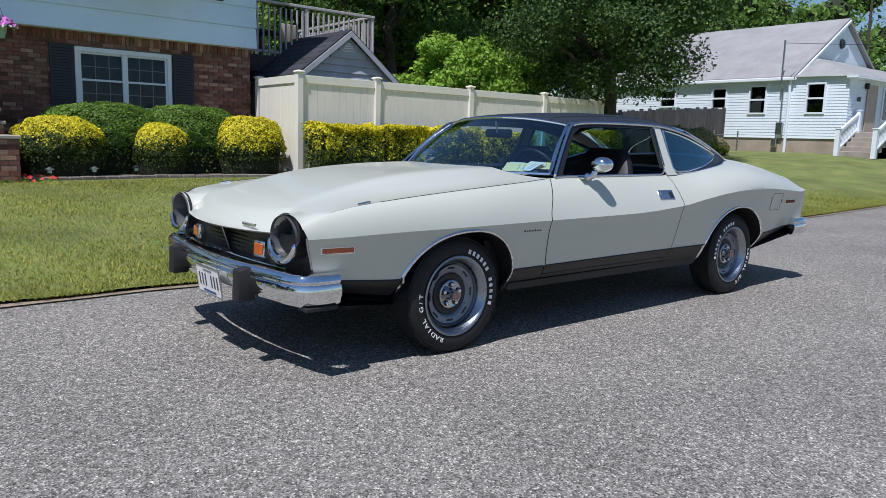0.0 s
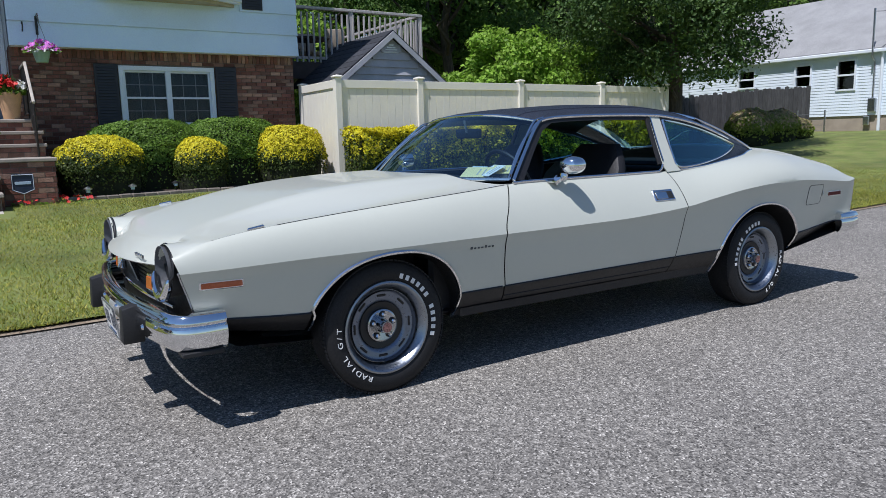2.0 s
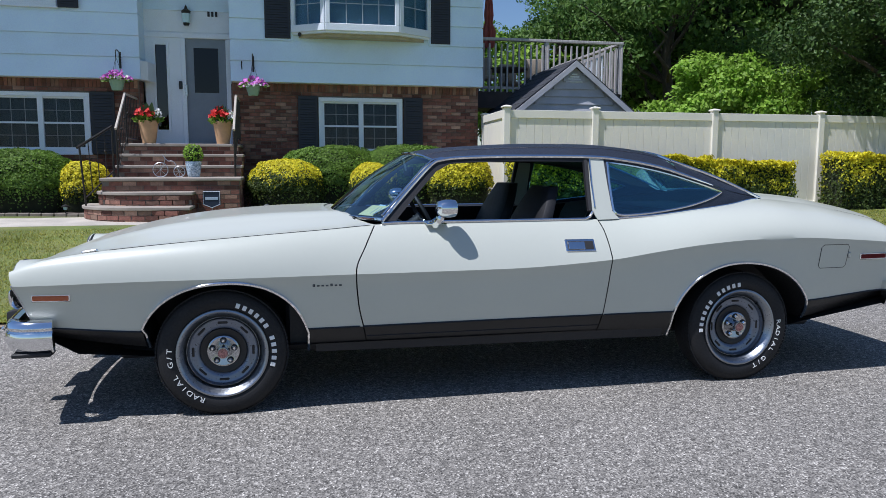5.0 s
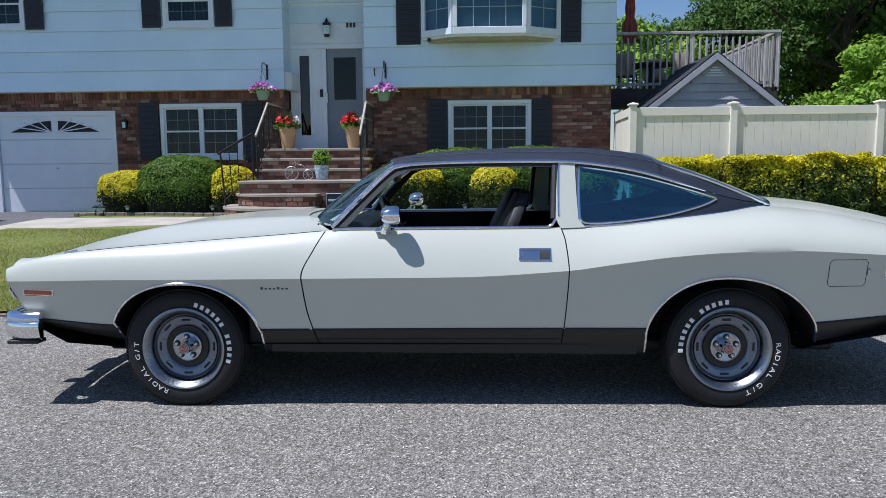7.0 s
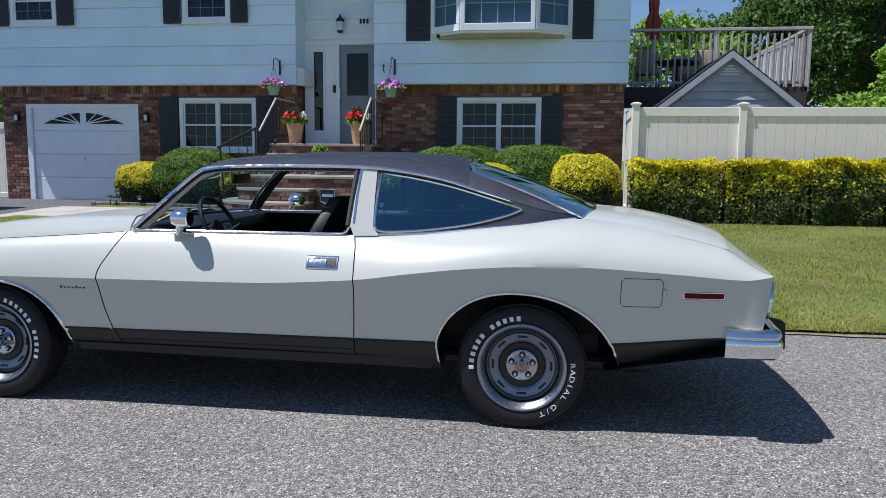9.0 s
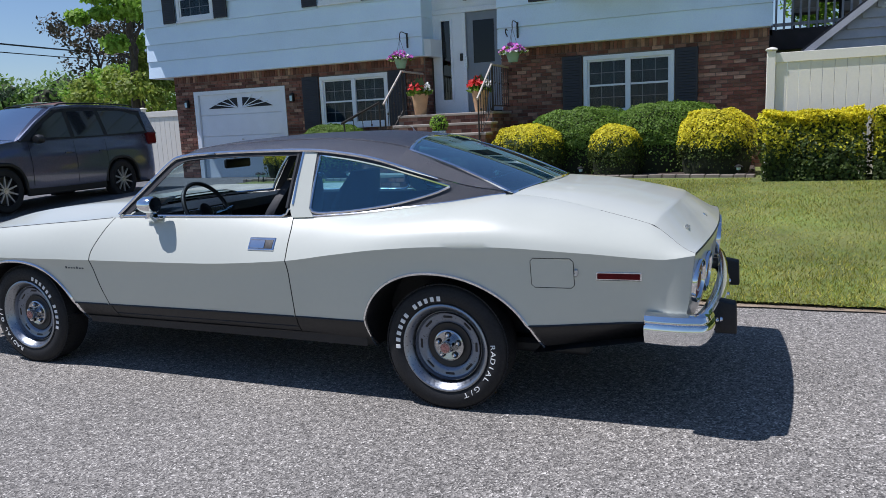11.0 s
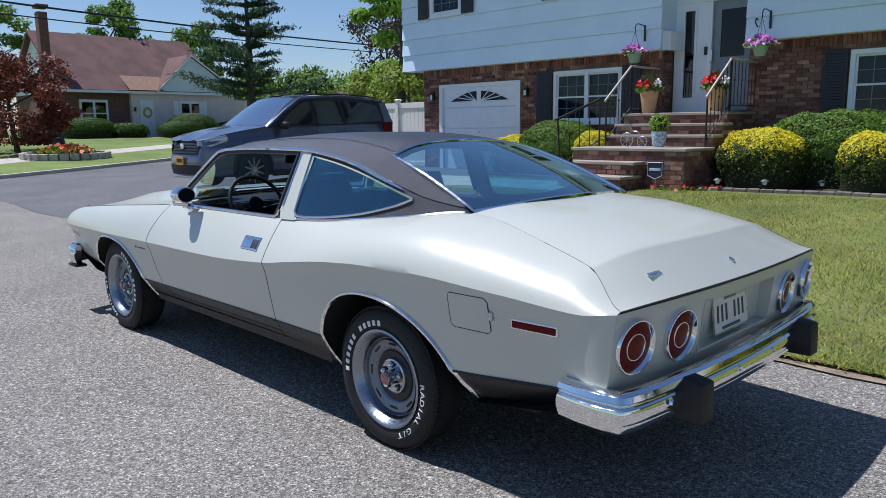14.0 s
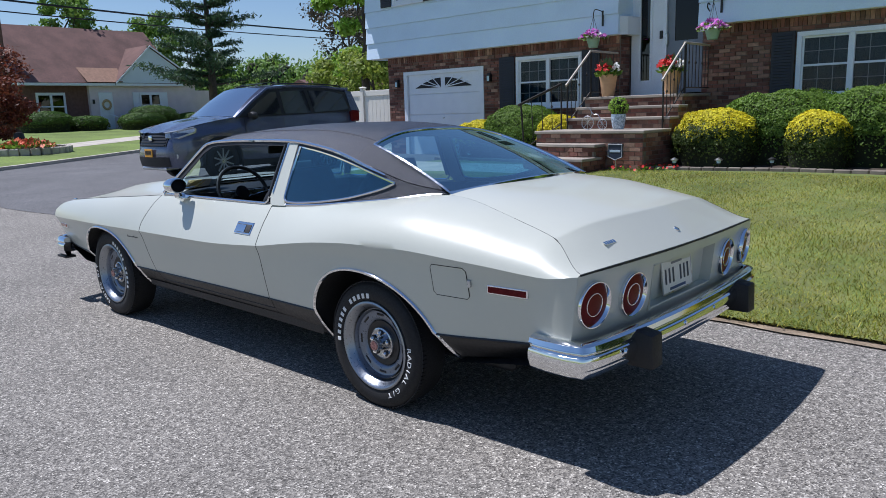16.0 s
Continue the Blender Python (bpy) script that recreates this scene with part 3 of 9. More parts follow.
# ---- windows ----
GRIDGREY = mat("grey_glazing_bar", (0.15, 0.18, 0.21), 0.5)
def casement(x0, x1, z0, z1, y, sashes=2, name="window", curtain=DARK, shutters=(), bars=(3, 2)):
    """A white framed sash window: frame, each sash, panes, glazing bars, and the dim room behind."""
    f = 0.085
    bm = bmesh.new()
    for a, b, c, d in ((x0, x1, z1 - f, z1), (x0, x1, z0, z0 + f), (x0, x0 + f, z0 + f, z1 - f), (x1 - f, x1, z0 + f, z1 - f)):
        box(a, b, y - 0.035, y + 0.07, c, d, 0.006, bm)
    box(x0 - 0.02, x1 + 0.02, y - 0.06, y + 0.02, z0 - 0.03, z0 + 0.004, 0.004, bm)
    w = part(name, bm, TRIM, house, "white framed double sash window with grid panes")
    wd = (x1 - x0 - 2 * f) / sashes
    for k in range(1, sashes):
        part("mullion", box(x0 + f + wd * k - 0.05, x0 + f + wd * k + 0.05, y - 0.03, y + 0.05, z0 + f, z1 - f, 0.006), TRIM, w)
    for k in range(sashes):
        a, b = x0 + f + wd * k, x0 + f + wd * (k + 1)
        zm = (z0 + z1) / 2
        for c, d, dy in ((z0 + f, zm + 0.015, 0.0), (zm - 0.015, z1 - f, 0.02)):
            bm = bmesh.new()
            e = 0.034
            for q in ((a, b, d - e, d), (a, b, c, c + e), (a, a + e, c + e, d - e), (b - e, b, c + e, d - e)):
                box(q[0], q[1], y - 0.012 + dy, y + 0.018 + dy, q[2], q[3], 0.003, bm)
            part("sash", bm, TRIM, w)
            pane = part("pane", box(a + e, b - e, y + 0.004 + dy, y + 0.008 + dy, c + e, d - e), PANE, w)
            pane.visible_shadow = False
            for i in range(1, bars[0]):
                xx = lerp(a + e, b - e, i / bars[0])
                part("glazing_bar", box(xx - 0.006, xx + 0.006, y - 0.002 + dy, y + 0.003 + dy, c + e, d - e), GRIDGREY, w)
            for i in range(1, bars[1]):
                zz = lerp(c + e, d - e, i / bars[1])
                part("glazing_bar", box(a + e, b - e, y - 0.0015 + dy, y + 0.0025 + dy, zz - 0.006, zz + 0.006), GRIDGREY, w)
    bm = bmesh.new()
    n = 40
    grid([[(lerp(x0, x1, i / n), y + 0.12 + 0.012 * math.sin(i * 1.9), z) for z in (z0, z1)] for i in range(n + 1)], bm)
    part("curtain", bm, curtain, w, "dim curtain behind the panes")
    for a, b in shutters:
        bm = bmesh.new()
        box(a, b, y - 0.065, y - 0.035, z0 - 0.02, z1 + 0.02, 0.004, bm)
        sh = part("shutter", bm, SHUTTER, house, "navy black louvred shutter")
        for i in range(22):
            zz = lerp(z0 + 0.04, z1 - 0.06, i / 21)
            part("louvre", slab([(a + 0.05, y - 0.066, zz), (b - 0.05, y - 0.066, zz), (b - 0.05, y - 0.074, zz + 0.006), (a + 0.05, y - 0.074, zz + 0.006)], (0, 0.003, 0.024)), SHUTTER, sh, smooth=False)
    return w


DIM = mat("dim_curtain", (0.065, 0.10, 0.12), 0.8, var=0.25, scale=3)
casement(-5.2, -3.42, 1.43, 2.6, YB, curtain=DIM, shutters=((-5.66, -5.22), (-3.40, -2.96)))
casement(0.98, 2.74, 1.43, 2.6, YB, curtain=DIM, shutters=((0.56, 0.96), (2.76, 3.17)))
PALE = mat("pale_blind", (0.55, 0.74, 0.78), 0.8, var=0.1, scale=2)
casement(-8.97, -7.86, 4.16, 5.2, YS, 1, curtain=DIM, shutters=((-9.38, -9.0), (-7.83, -7.44)))
casement(-4.93, -3.85, 4.16, 5.2, YS, 1, curtain=DIM, shutters=((-5.35, -4.96), (-3.82, -3.46)))
# bay window
BAYBAR = mat("pale_grey_glazing_bar", (0.38, 0.43, 0.47), 0.5)
bay = part("bay_window", bmesh.new(), TRIM, house, "white bay window with angled sides")
plan = [(0.47, YS), (1.11, 10.36), (2.58, 10.36), (3.29, YS)]
for (xa, ya), (xb, yb), nb in zip(plan, plan[1:], (2, 4, 2)):
    L_ = math.hypot(xb - xa, yb - ya)
    m = Matrix.Translation((xa, ya, 0)) @ Euler((0, 0, math.atan2(yb - ya, xb - xa))).to_matrix().to_4x4()
    bm = bmesh.new()
    for q in ((0, L_, 3.84, 3.98), (0, L_, 5.15, 5.25), (0, 0.09, 3.98, 5.15), (L_ - 0.09, L_, 3.98, 5.15)):
        box(q[0], q[1], -0.04, 0.05, q[2], q[3], 0.008, bm)
    part("bay_frame", moved(bm, m), TRIM, bay)
    pn = part("pane", moved(box(0.09, L_ - 0.09, 0.0, 0.005, 3.98, 5.15), m), PANE, bay)
    pn.visible_shadow = False
    for i in range(1, nb):
        xx = lerp(0.09, L_ - 0.09, i / nb)
        part("glazing_bar", moved(box(xx - 0.008, xx + 0.008, -0.01, -0.003, 3.98, 5.15), m), BAYBAR, bay)
    for zz in (4.37, 4.76):
        part("glazing_bar", moved(box(0.09, L_ - 0.09, -0.0095, -0.0035, zz - 0.008, zz + 0.008), m), BAYBAR, bay)
    part("blind", moved(box(0.05, L_ - 0.05, 0.10, 0.11, 3.9, 5.2), m), PALE, bay, "pale blind behind the bay panes")
part("bay_floor", slab([(x, y, 3.80) for x, y in plan], (0, 0, 0.05)), TRIM, bay)
part("bay_skirt", slab([(0.6, YS, 3.74), (1.15, 10.46, 3.74), (2.54, 10.46, 3.74), (3.16, YS, 3.74)], (0, 0, 0.06)), mat("tan_underside", (0.42, 0.37, 0.26), 0.8), bay, "tan underside of the bay")
part("bay_head", slab([(x, y - 0.03, 5.25) for x, y in plan], (0, 0, 0.2)), TRIM, bay)
for a, b in ((-0.06, 0.44), (3.31, 3.72)):
    sh = part("shutter", box(a, b, YS - 0.035, YS - 0.002, 3.72, 5.3, 0.004), SHUTTER, house, "navy black louvred shutter")
    for i in range(30):
        zz = lerp(3.78, 5.2, i / 29)
        part("louvre", slab([(a + 0.05, YS - 0.036, zz), (b - 0.05, YS - 0.036, zz), (b - 0.05, YS - 0.044, zz + 0.006), (a + 0.05, YS - 0.044, zz + 0.006)], (0, 0.003, 0.024)), SHUTTER, sh, smooth=False)
part("security_camera", lathe([(-0.05, 0.0), (-0.05, 0.035), (0.02, 0.04), (0.03, 0.0)], 16, "y", (0.62, 10.72, 3.80)), BLACK, house, "small black camera under the bay")

# ---- garage door ----
gd = part("garage_door", box(-8.80, -6.30, YB + 0.06, YB + 0.12, 0.28, 2.40), TRIM, house, "white panelled garage door with two fan lights")
for i in range(4):
    z0 = 0.30 + 0.525 * i
    part("door_panel", box(-8.79, -6.31, YB + 0.035, YB + 0.062, z0, z0 + 0.515, 0.008), TRIM, gd)
part("garage_casing", wall_with_holes(-8.92, -6.18, 0.2, 2.47, YB - 0.02, 0.1, [(-8.80, -6.30, 0.0, 2.38)]), TRIM, gd, "white casing")
for cx in (-8.08, -7.02):
    s = -1 if cx < -7.5 else 1
    pts = [(cx + s * 0.45, 2.03)] + [(cx - s * 0.45 + s * 0.9 * i / 10, 2.03 + 0.24 * math.sin(math.pi / 2 * (1 - abs(i / 10)))) for i in range(11)]
    bm = slab([(x, YB + 0.022, z) for x, z in pts[1:]] + [(cx - s * 0.45, YB + 0.022, 2.03)], (0, 0.012, 0))
    fan = part("fan_light", bm, DARK, gd, "quarter-round fan light")
    for a in (22, 45, 68):
        x0 = cx - s * 0.45
        part("fan_bar", tube([(x0, YB + 0.018, 2.03), (x0 + s * 0.82 * math.cos(radians(a)), YB + 0.018, 2.03 + 0.30 * math.sin(radians(a)))], 0.012, 5), TRIM, gd)
part("door_knob", lathe([(-0.05, 0.0), (-0.05, 0.02), (0.03, 0.012)], 12, "y", (-7.53, YB + 0.03, 1.25)), DULL, gd)
for xx in (-9.1, -5.95):
    wl = part("wall_lamp", box(xx - 0.05, xx + 0.05, YB - 0.13, YB - 0.02, 2.08, 2.28, 0.02), BLACK, house, "small dark wall lamp beside the garage")
    part("lamp_glass", box(xx - 0.035, xx + 0.035, YB - 0.135, YB - 0.128, 2.10, 2.22, 0.004), PALE, wl)

# ---- entry ----
part("entry_wall", wall_with_holes(-2.45, -0.72, 1.6, 5.5, YE, 0.15, [(-2.24, -2.02, 1.92, 3.62), (-1.66, -0.86, 1.6, 3.76)]), TRIM, house, "white panelled entry wall", smooth=False)
part("sidelight", box(-2.24, -2.02, YE + 0.03, YE + 0.04, 1.92, 3.62), glass("sidelight_glass", (0.08, 0.09, 0.1), 0.02, 0.05), house, "narrow dark sidelight with leaded glass")
part("sidelight_back", box(-2.3, -1.95, YE + 0.16, YE + 0.18, 1.85, 3.7), DARK, house)
for xx in (-2.26, -2.0):
    part("casing", box(xx - 0.025, xx + 0.025, YE - 0.02, YE + 0.01, 1.88, 3.66, 0.005), TRIM, house)
for xx in (-1.70, -0.82):
    part("casing", box(xx - 0.045, xx + 0.045, YE - 0.03, YE + 0.01, 1.62, 3.755, 0.006), TRIM, house)
part("casing", box(-2.45, -0.72, YE - 0.03, YE + 0.01, 3.76, 3.86, 0.006), TRIM, house)
part("casing", slab([(-2.4, YE - 0.012, 3.88), (-0.76, YE - 0.012, 3.88), (-1.58, YE - 0.012, 4.25)], (0, 0.01, 0)), TRIM, house, "white pediment panel")
for zz in (4.30, 4.72, 5.13):
    part("siding_board", board(-2.45, -0.72, zz, 0.40, YE + 0.012), SIDING, house, smooth=False)
fd = part("front_door", wall_with_holes(-1.66, -0.86, 1.64, 3.76, YE + 0.03, 0.05, [(-1.50, -1.02, 2.68, 3.58)]), DOORGREY, house, "closed grey storm door with dark upper panel")
part("door_glass", box(-1.50, -1.02, YE + 0.045, YE + 0.055, 2.68, 3.58), glass("dark_door_glass", (0.03, 0.032, 0.036), 0.05, 0.03), fd)
part("door_back", box(-1.52, -1.0, YE + 0.08, YE + 0.1, 2.6, 3.6), DARK, fd)
part("door_lever", box(-1.69, -1.63, YE - 0.035, YE + 0.03, 2.60, 2.84, 0.008), DULL, fd)
part("doorbell", box(-1.80, -1.73, YE - 0.045, YE - 0.02, 2.74, 2.90, 0.008), BLACK, house, "black doorbell")
lt = part("entry_lantern", lathe([(3.98, 0.0), (3.99, 0.05), (4.02, 0.065), (4.24, 0.085), (4.27, 0.095), (4.31, 0.04), (4.36, 0.02), (4.40, 0.0)], 8, "z", (-1.60, YE - 0.13, 0)), BLACK, house, "black coach lantern over the door")
part("lantern_glass", lathe([(4.04, 0.069), (4.22, 0.085)], 8, "z", (-1.60, YE - 0.13, 0)), PALE, lt)
part("lantern_arm", tube([(-1.60, YE, 4.2), (-1.60, YE - 0.06, 4.34), (-1.60, YE - 0.13, 4.36)], 0.014, 6), BLACK, lt)
for i in range(3):
    part("number_bar", box(-1.20 + 0.075 * i, -1.155 + 0.075 * i, YE - 0.022, YE - 0.008, 4.20, 4.31, 0.003), BLACK, house)

# ---- steps ----
steps_thing = thing("front_steps", (-1.5, 9.0, 0.3), "brick front steps with pale stone treads", "steps")


def tier(x0, x1, y0, y1, z0, z1, name="step"):
    st = part(name, box(x0, x1, y0, y1, z0, z1 - 0.05), MORTAR, steps_thing, smooth=False)
    part("tread", box(x0 - 0.03, x1 + 0.03, y0 - 0.035, y1 + 0.0, z1 - 0.052, z1, 0.010), STONE, st, "pale worn stone tread")
    n = int((z1 - 0.06 - z0) / 0.07)
    rows = [z0 + (z1 - 0.055 - z0) * i / max(n, 1) for i in range(max(n, 1) + 1)]
    bm = bmesh.new()
    for k, (a, b) in enumerate(zip(rows, rows[1:])):
        x = x0 + (0.105 if k % 2 else 0.0)
        while x < x1 - 0.02:
            box(max(x0, x) + 0.005, min(x1, x + 0.21) - 0.005, y0 - 0.008, y0 + 0.01, a + 0.005, b - 0.005, 0, bm)
            x += 0.21
        y = y0 + (0.105 if k % 2 else 0.0)
        while y < y1 - 0.05:
            for xx in (x0, x1):
                s = -1 if xx == x0 else 1
                box(xx + s * 0.008, xx - s * 0.01, y + 0.005, min(y1, y + 0.21) - 0.005, a + 0.005, b - 0.005, 0, bm)
            y += 0.21
    tagged(part("brickwork", bm, BRICKS, st, smooth=False), kind="stuff")


tier(-2.62, -0.58, 9.85, 11.42, 0.2, 1.60, "landing")
tier(-2.58, -0.50, 9.50, 9.85, 0.2, 1.405)
tier(-2.58, -0.50, 9.15, 9.50, 0.2, 1.205)
tier(-2.62, -0.48, 8.15, 9.15, 0.2, 1.0, "platform")


def round_step(cx, cy, rx, ry, z0, z1):
    """A step with a bowed front that ends square against the platform."""
    def line(k):
        return [(cx - rx - k, 8.9)] + [(cx + (rx + k) * math.cos(a), cy + (ry + k) * math.sin(a)) for a in [math.pi + math.pi / 2 * i / 12 for i in range(13)]] + [(-1.22 + k, cy - ry - k), (-1.22 + k, 8.9)]
    st = part("round_step", slab([(x, y, z0) for x, y in line(0)], (0, 0, z1 - z0 - 0.05)), MORTAR, steps_thing, smooth=False)
    bm = slab([(x, y, z1 - 0.052) for x, y in line(0.035)], (0, 0, 0.052))
    bevel(bm, 0.008, 1, angle=50)
    part("tread", bm, STONE, st, "pale worn stone tread with a bowed front")
    bm = bmesh.new()
    pts = smooth([(x, y, 0) for x, y in line(0.008)], 3)
    courses = max(2, round((z1 - 0.055 - z0) / 0.075))
    for row in range(courses):
        h = (z1 - 0.055 - z0) / courses
        d = 0.1 * (row % 2)
        i = 0
        cum = [0.0]
        for a, b in zip(pts, pts[1:]):
            cum.append(cum[-1] + (b - a).length)

        def at(u):
            k = max(j for j in range(len(cum)) if cum[j] <= min(u, cum[-1] - 1e-6))
            t = (u - cum[k]) / max(1e-6, cum[k + 1] - cum[k]) if k + 1 < len(cum) else 0
            return pts[k].lerp(pts[min(k + 1, len(pts) - 1)], t)
        while d < cum[-1] - 0.2:
            p, q = at(d), at(d + 0.2)
            ang = math.atan2(q.y - p.y, q.x - p.x)
            b = box(0, (q - p).length - 0.008, -0.002, 0.02, 0, h - 0.01)
            join(bm, moved(b, Matrix.Translation((p.x, p.y, z0 + h * row + 0.005)) @ Euler((0, 0, ang)).to_matrix().to_4x4()))
            d += 0.21
    tagged(part("brickwork", bm, BRICKS, st, smooth=False), kind="stuff")


round_step(-1.75, 8.55, 1.0, 0.72, 0.2, 0.78)
round_step(-1.75, 8.55, 1.22, 1.12, 0.2, 0.56)


def railing(name, base, top, n, label, grip=None):
    """A wrought iron stair rail: handrail, pickets, posts."""
    r = thing(name, base[0], label, "railing")
    b0, b1 = Vector(base[0]), Vector(base[1])
    t0, t1 = Vector(top[0]), Vector(top[1])
    part("handrail", tube([t0 + (t0 - t1).normalized() * 0.06, t0, t1, t1 + Vector((0, 0.0, 0))], 0.024, 6), grip or HANDRAIL, r, "worn handrail")
    part("lower_rail", tube([b0.lerp(t0, 0.12), b1.lerp(t1, 0.12)], 0.012, 5), IRON, r)
    for i in range(n + 1):
        a, b = b0.lerp(b1, i / n), t0.lerp(t1, i / n)
        end = i in (0, n)
        part("post" if end else "picket", tube([a if end else a.lerp(b, 0.12), b], 0.017 if end else 0.008, 5), IRON, r)
        if not end and i % 2:
            part("picket_knot", lathe([(-0.03, 0.008), (0.0, 0.022), (0.03, 0.008)], 8, "z", tuple(a.lerp(b, 0.62))), IRON, r)
    return r


railing("stair_railing", ((-2.56, 9.10, 1.0), (-2.56, 9.95, 1.6)), ((-2.56, 9.10, 1.86), (-2.56, 9.95, 2.50)), 6, "wrought iron stair railing with pale handrail")
railing("landing_railing", ((-2.56, 9.98, 1.6), (-2.56, 11.3, 1.6)), ((-2.56, 9.98, 2.50), (-2.56, 11.3, 2.50)), 9, "wrought iron railing along the landing")
railing("stair_railing", ((-0.60, 9.10, 1.0), (-0.60, 9.95, 1.6)), ((-0.60, 9.10, 1.86), (-0.60, 9.95, 2.50)), 6, "wrought iron stair railing with pale handrail")
railing("landing_railing", ((-0.60, 9.98, 1.6), (-0.60, 11.3, 1.6)), ((-0.60, 9.98, 2.50), (-0.60, 11.3, 2.50)), 9, "wrought iron railing along the landing")
low = railing("lower_railing", ((-2.86, 8.10, 0.56), (-2.60, 8.95, 1.0)), ((-2.90, 8.05, 1.50), (-2.60, 8.95, 1.86)), 4, "dark wrought iron railing of the lower steps", IRON)

# ---- flowers and ornaments of the entry ----
def flowers(n, centre, r, h, size, material, seed):
    """Small open blossoms: five petals each."""
    rnd = random.Random(seed)
    V, F = [], []
    for _ in range(n):
        a, q = rnd.uniform(0, 2 * math.pi), math.sqrt(rnd.random())
        c = Vector((centre[0] + r * q * math.cos(a), centre[1] + r * q * math.sin(a), centre[2] + h * (1 - q * q) * rnd.uniform(0.6, 1.1)))
        nrm = Vector((rnd.uniform(-1, 1), rnd.uniform(-1.4, 0.4), rnd.uniform(0.2, 1.2))).normalized()
        u = nrm.orthogonal().normalized()
        v = nrm.cross(u)
        s = size * rnd.uniform(0.7, 1.2)
        for k in range(5):
            b = 2 * math.pi * k / 5
            d = u * math.cos(b) + v * math.sin(b)
            e = u * -math.sin(b) + v * math.cos(b)
            i = len(V)
            V += [c, c + d * s * 0.6 + e * s * 0.35 + nrm * s * 0.2, c + d * s + nrm * s * 0.15, c + d * s * 0.6 - e * s * 0.35 + nrm * s * 0.2]
            F.append((i, i + 1, i + 2, i + 3))
    bm = bmesh.new()
    me = bpy.data.meshes.new("t")
    me.from_pydata([tuple(q) for q in V], [], F)
    bm.from_mesh(me)
    bpy.data.meshes.remove(me)
    return bm


def leaves(n, centre, r, h, size, seed, up=0.6):
    rnd = random.Random(seed)
    V, F = [], []
    for _ in range(n):
        a, q = rnd.uniform(0, 2 * math.pi), rnd.random() ** 0.5
        c = Vector((centre[0] + r * q * math.cos(a), centre[1] + r * q * math.sin(a), centre[2] + h * (1 - 0.7 * q * q) * rnd.random()))
        d = Vector((math.cos(a) * q + rnd.uniform(-0.5, 0.5), math.sin(a) * q + rnd.uniform(-0.5, 0.5), up * rnd.uniform(0.2, 1.5))).normalized()
        u = d.orthogonal().normalized()
        s = size * rnd.uniform(0.6, 1.2)
        i = len(V)
        V += [c, c + d * s * 0.5 + u * s * 0.25, c + d * s, c + d * s * 0.5 - u * s * 0.25]
        F.append((i, i + 1, i + 2, i + 3))
    bm = bmesh.new()
    me = bpy.data.meshes.new("t")
    me.from_pydata([tuple(q) for q in V], [], F)
    bm.from_mesh(me)
    bpy.data.meshes.remove(me)
    return bm


TERRA = mat("tan_clay", (0.55, 0.33, 0.18), 0.8, var=0.1, scale=8, bump=0.15)
PETAL_RED = mat("red_petals", (0.62, 0.025, 0.02), 0.6, var=0.2, scale=30)
PETAL_PINK = mat("pink_petals", (0.62, 0.12, 0.40), 0.6, var=0.3, scale=20, other=(0.36, 0.08, 0.5), mix=0.5)
PETAL_WHITE = mat("white_petals", (0.75, 0.74, 0.7), 0.6, var=0.1)
PETAL_ORANGE = mat("orange_petals", (0.75, 0.20, 0.04), 0.6, var=0.25, scale=15, other=(0.62, 0.06, 0.05))
for k, (px, py) in enumerate(((-2.18, 9.98), (-0.86, 9.98))):
    pot = thing("flower_pot", (px, py, 1.60), "tan clay pot of red and white flowers", "flower pot", "pots beside the door")
    part("pot_body", lathe([(1.60, 0.0), (1.60, 0.115), (1.93, 0.165), (1.98, 0.175), (2.02, 0.178), (2.02, 0.155), (1.97, 0.15)], 28, "z", (px, py, 0)), TERRA, pot)
    part("potting_soil", lathe([(1.97, 0.152), (1.985, 0.0)], 20, "z", (px, py, 0)), SOIL, pot)
    part("foliage", leaves(170, (px, py, 1.97), 0.2, 0.2, 0.10, k + 1), LEAF_BOX, pot)
    part("blossoms", flowers(60, (px - 0.05, py - 0.04, 2.10), 0.18, 0.17, 0.055, PETAL_RED, k + 3), PETAL_RED, pot, "red geranium blossoms")
    part("pale_blossoms", flowers(30, (px + 0.17, py - 0.02, 2.08), 0.08, 0.14, 0.035, PETAL_WHITE, k + 5), PETAL_WHITE, pot, "silvery white blossoms")
    part("spike_leaf", leaves(18, (px, py, 2.0), 0.06, 0.05, 0.30, k + 9, up=2.4), NEEDLE, pot)
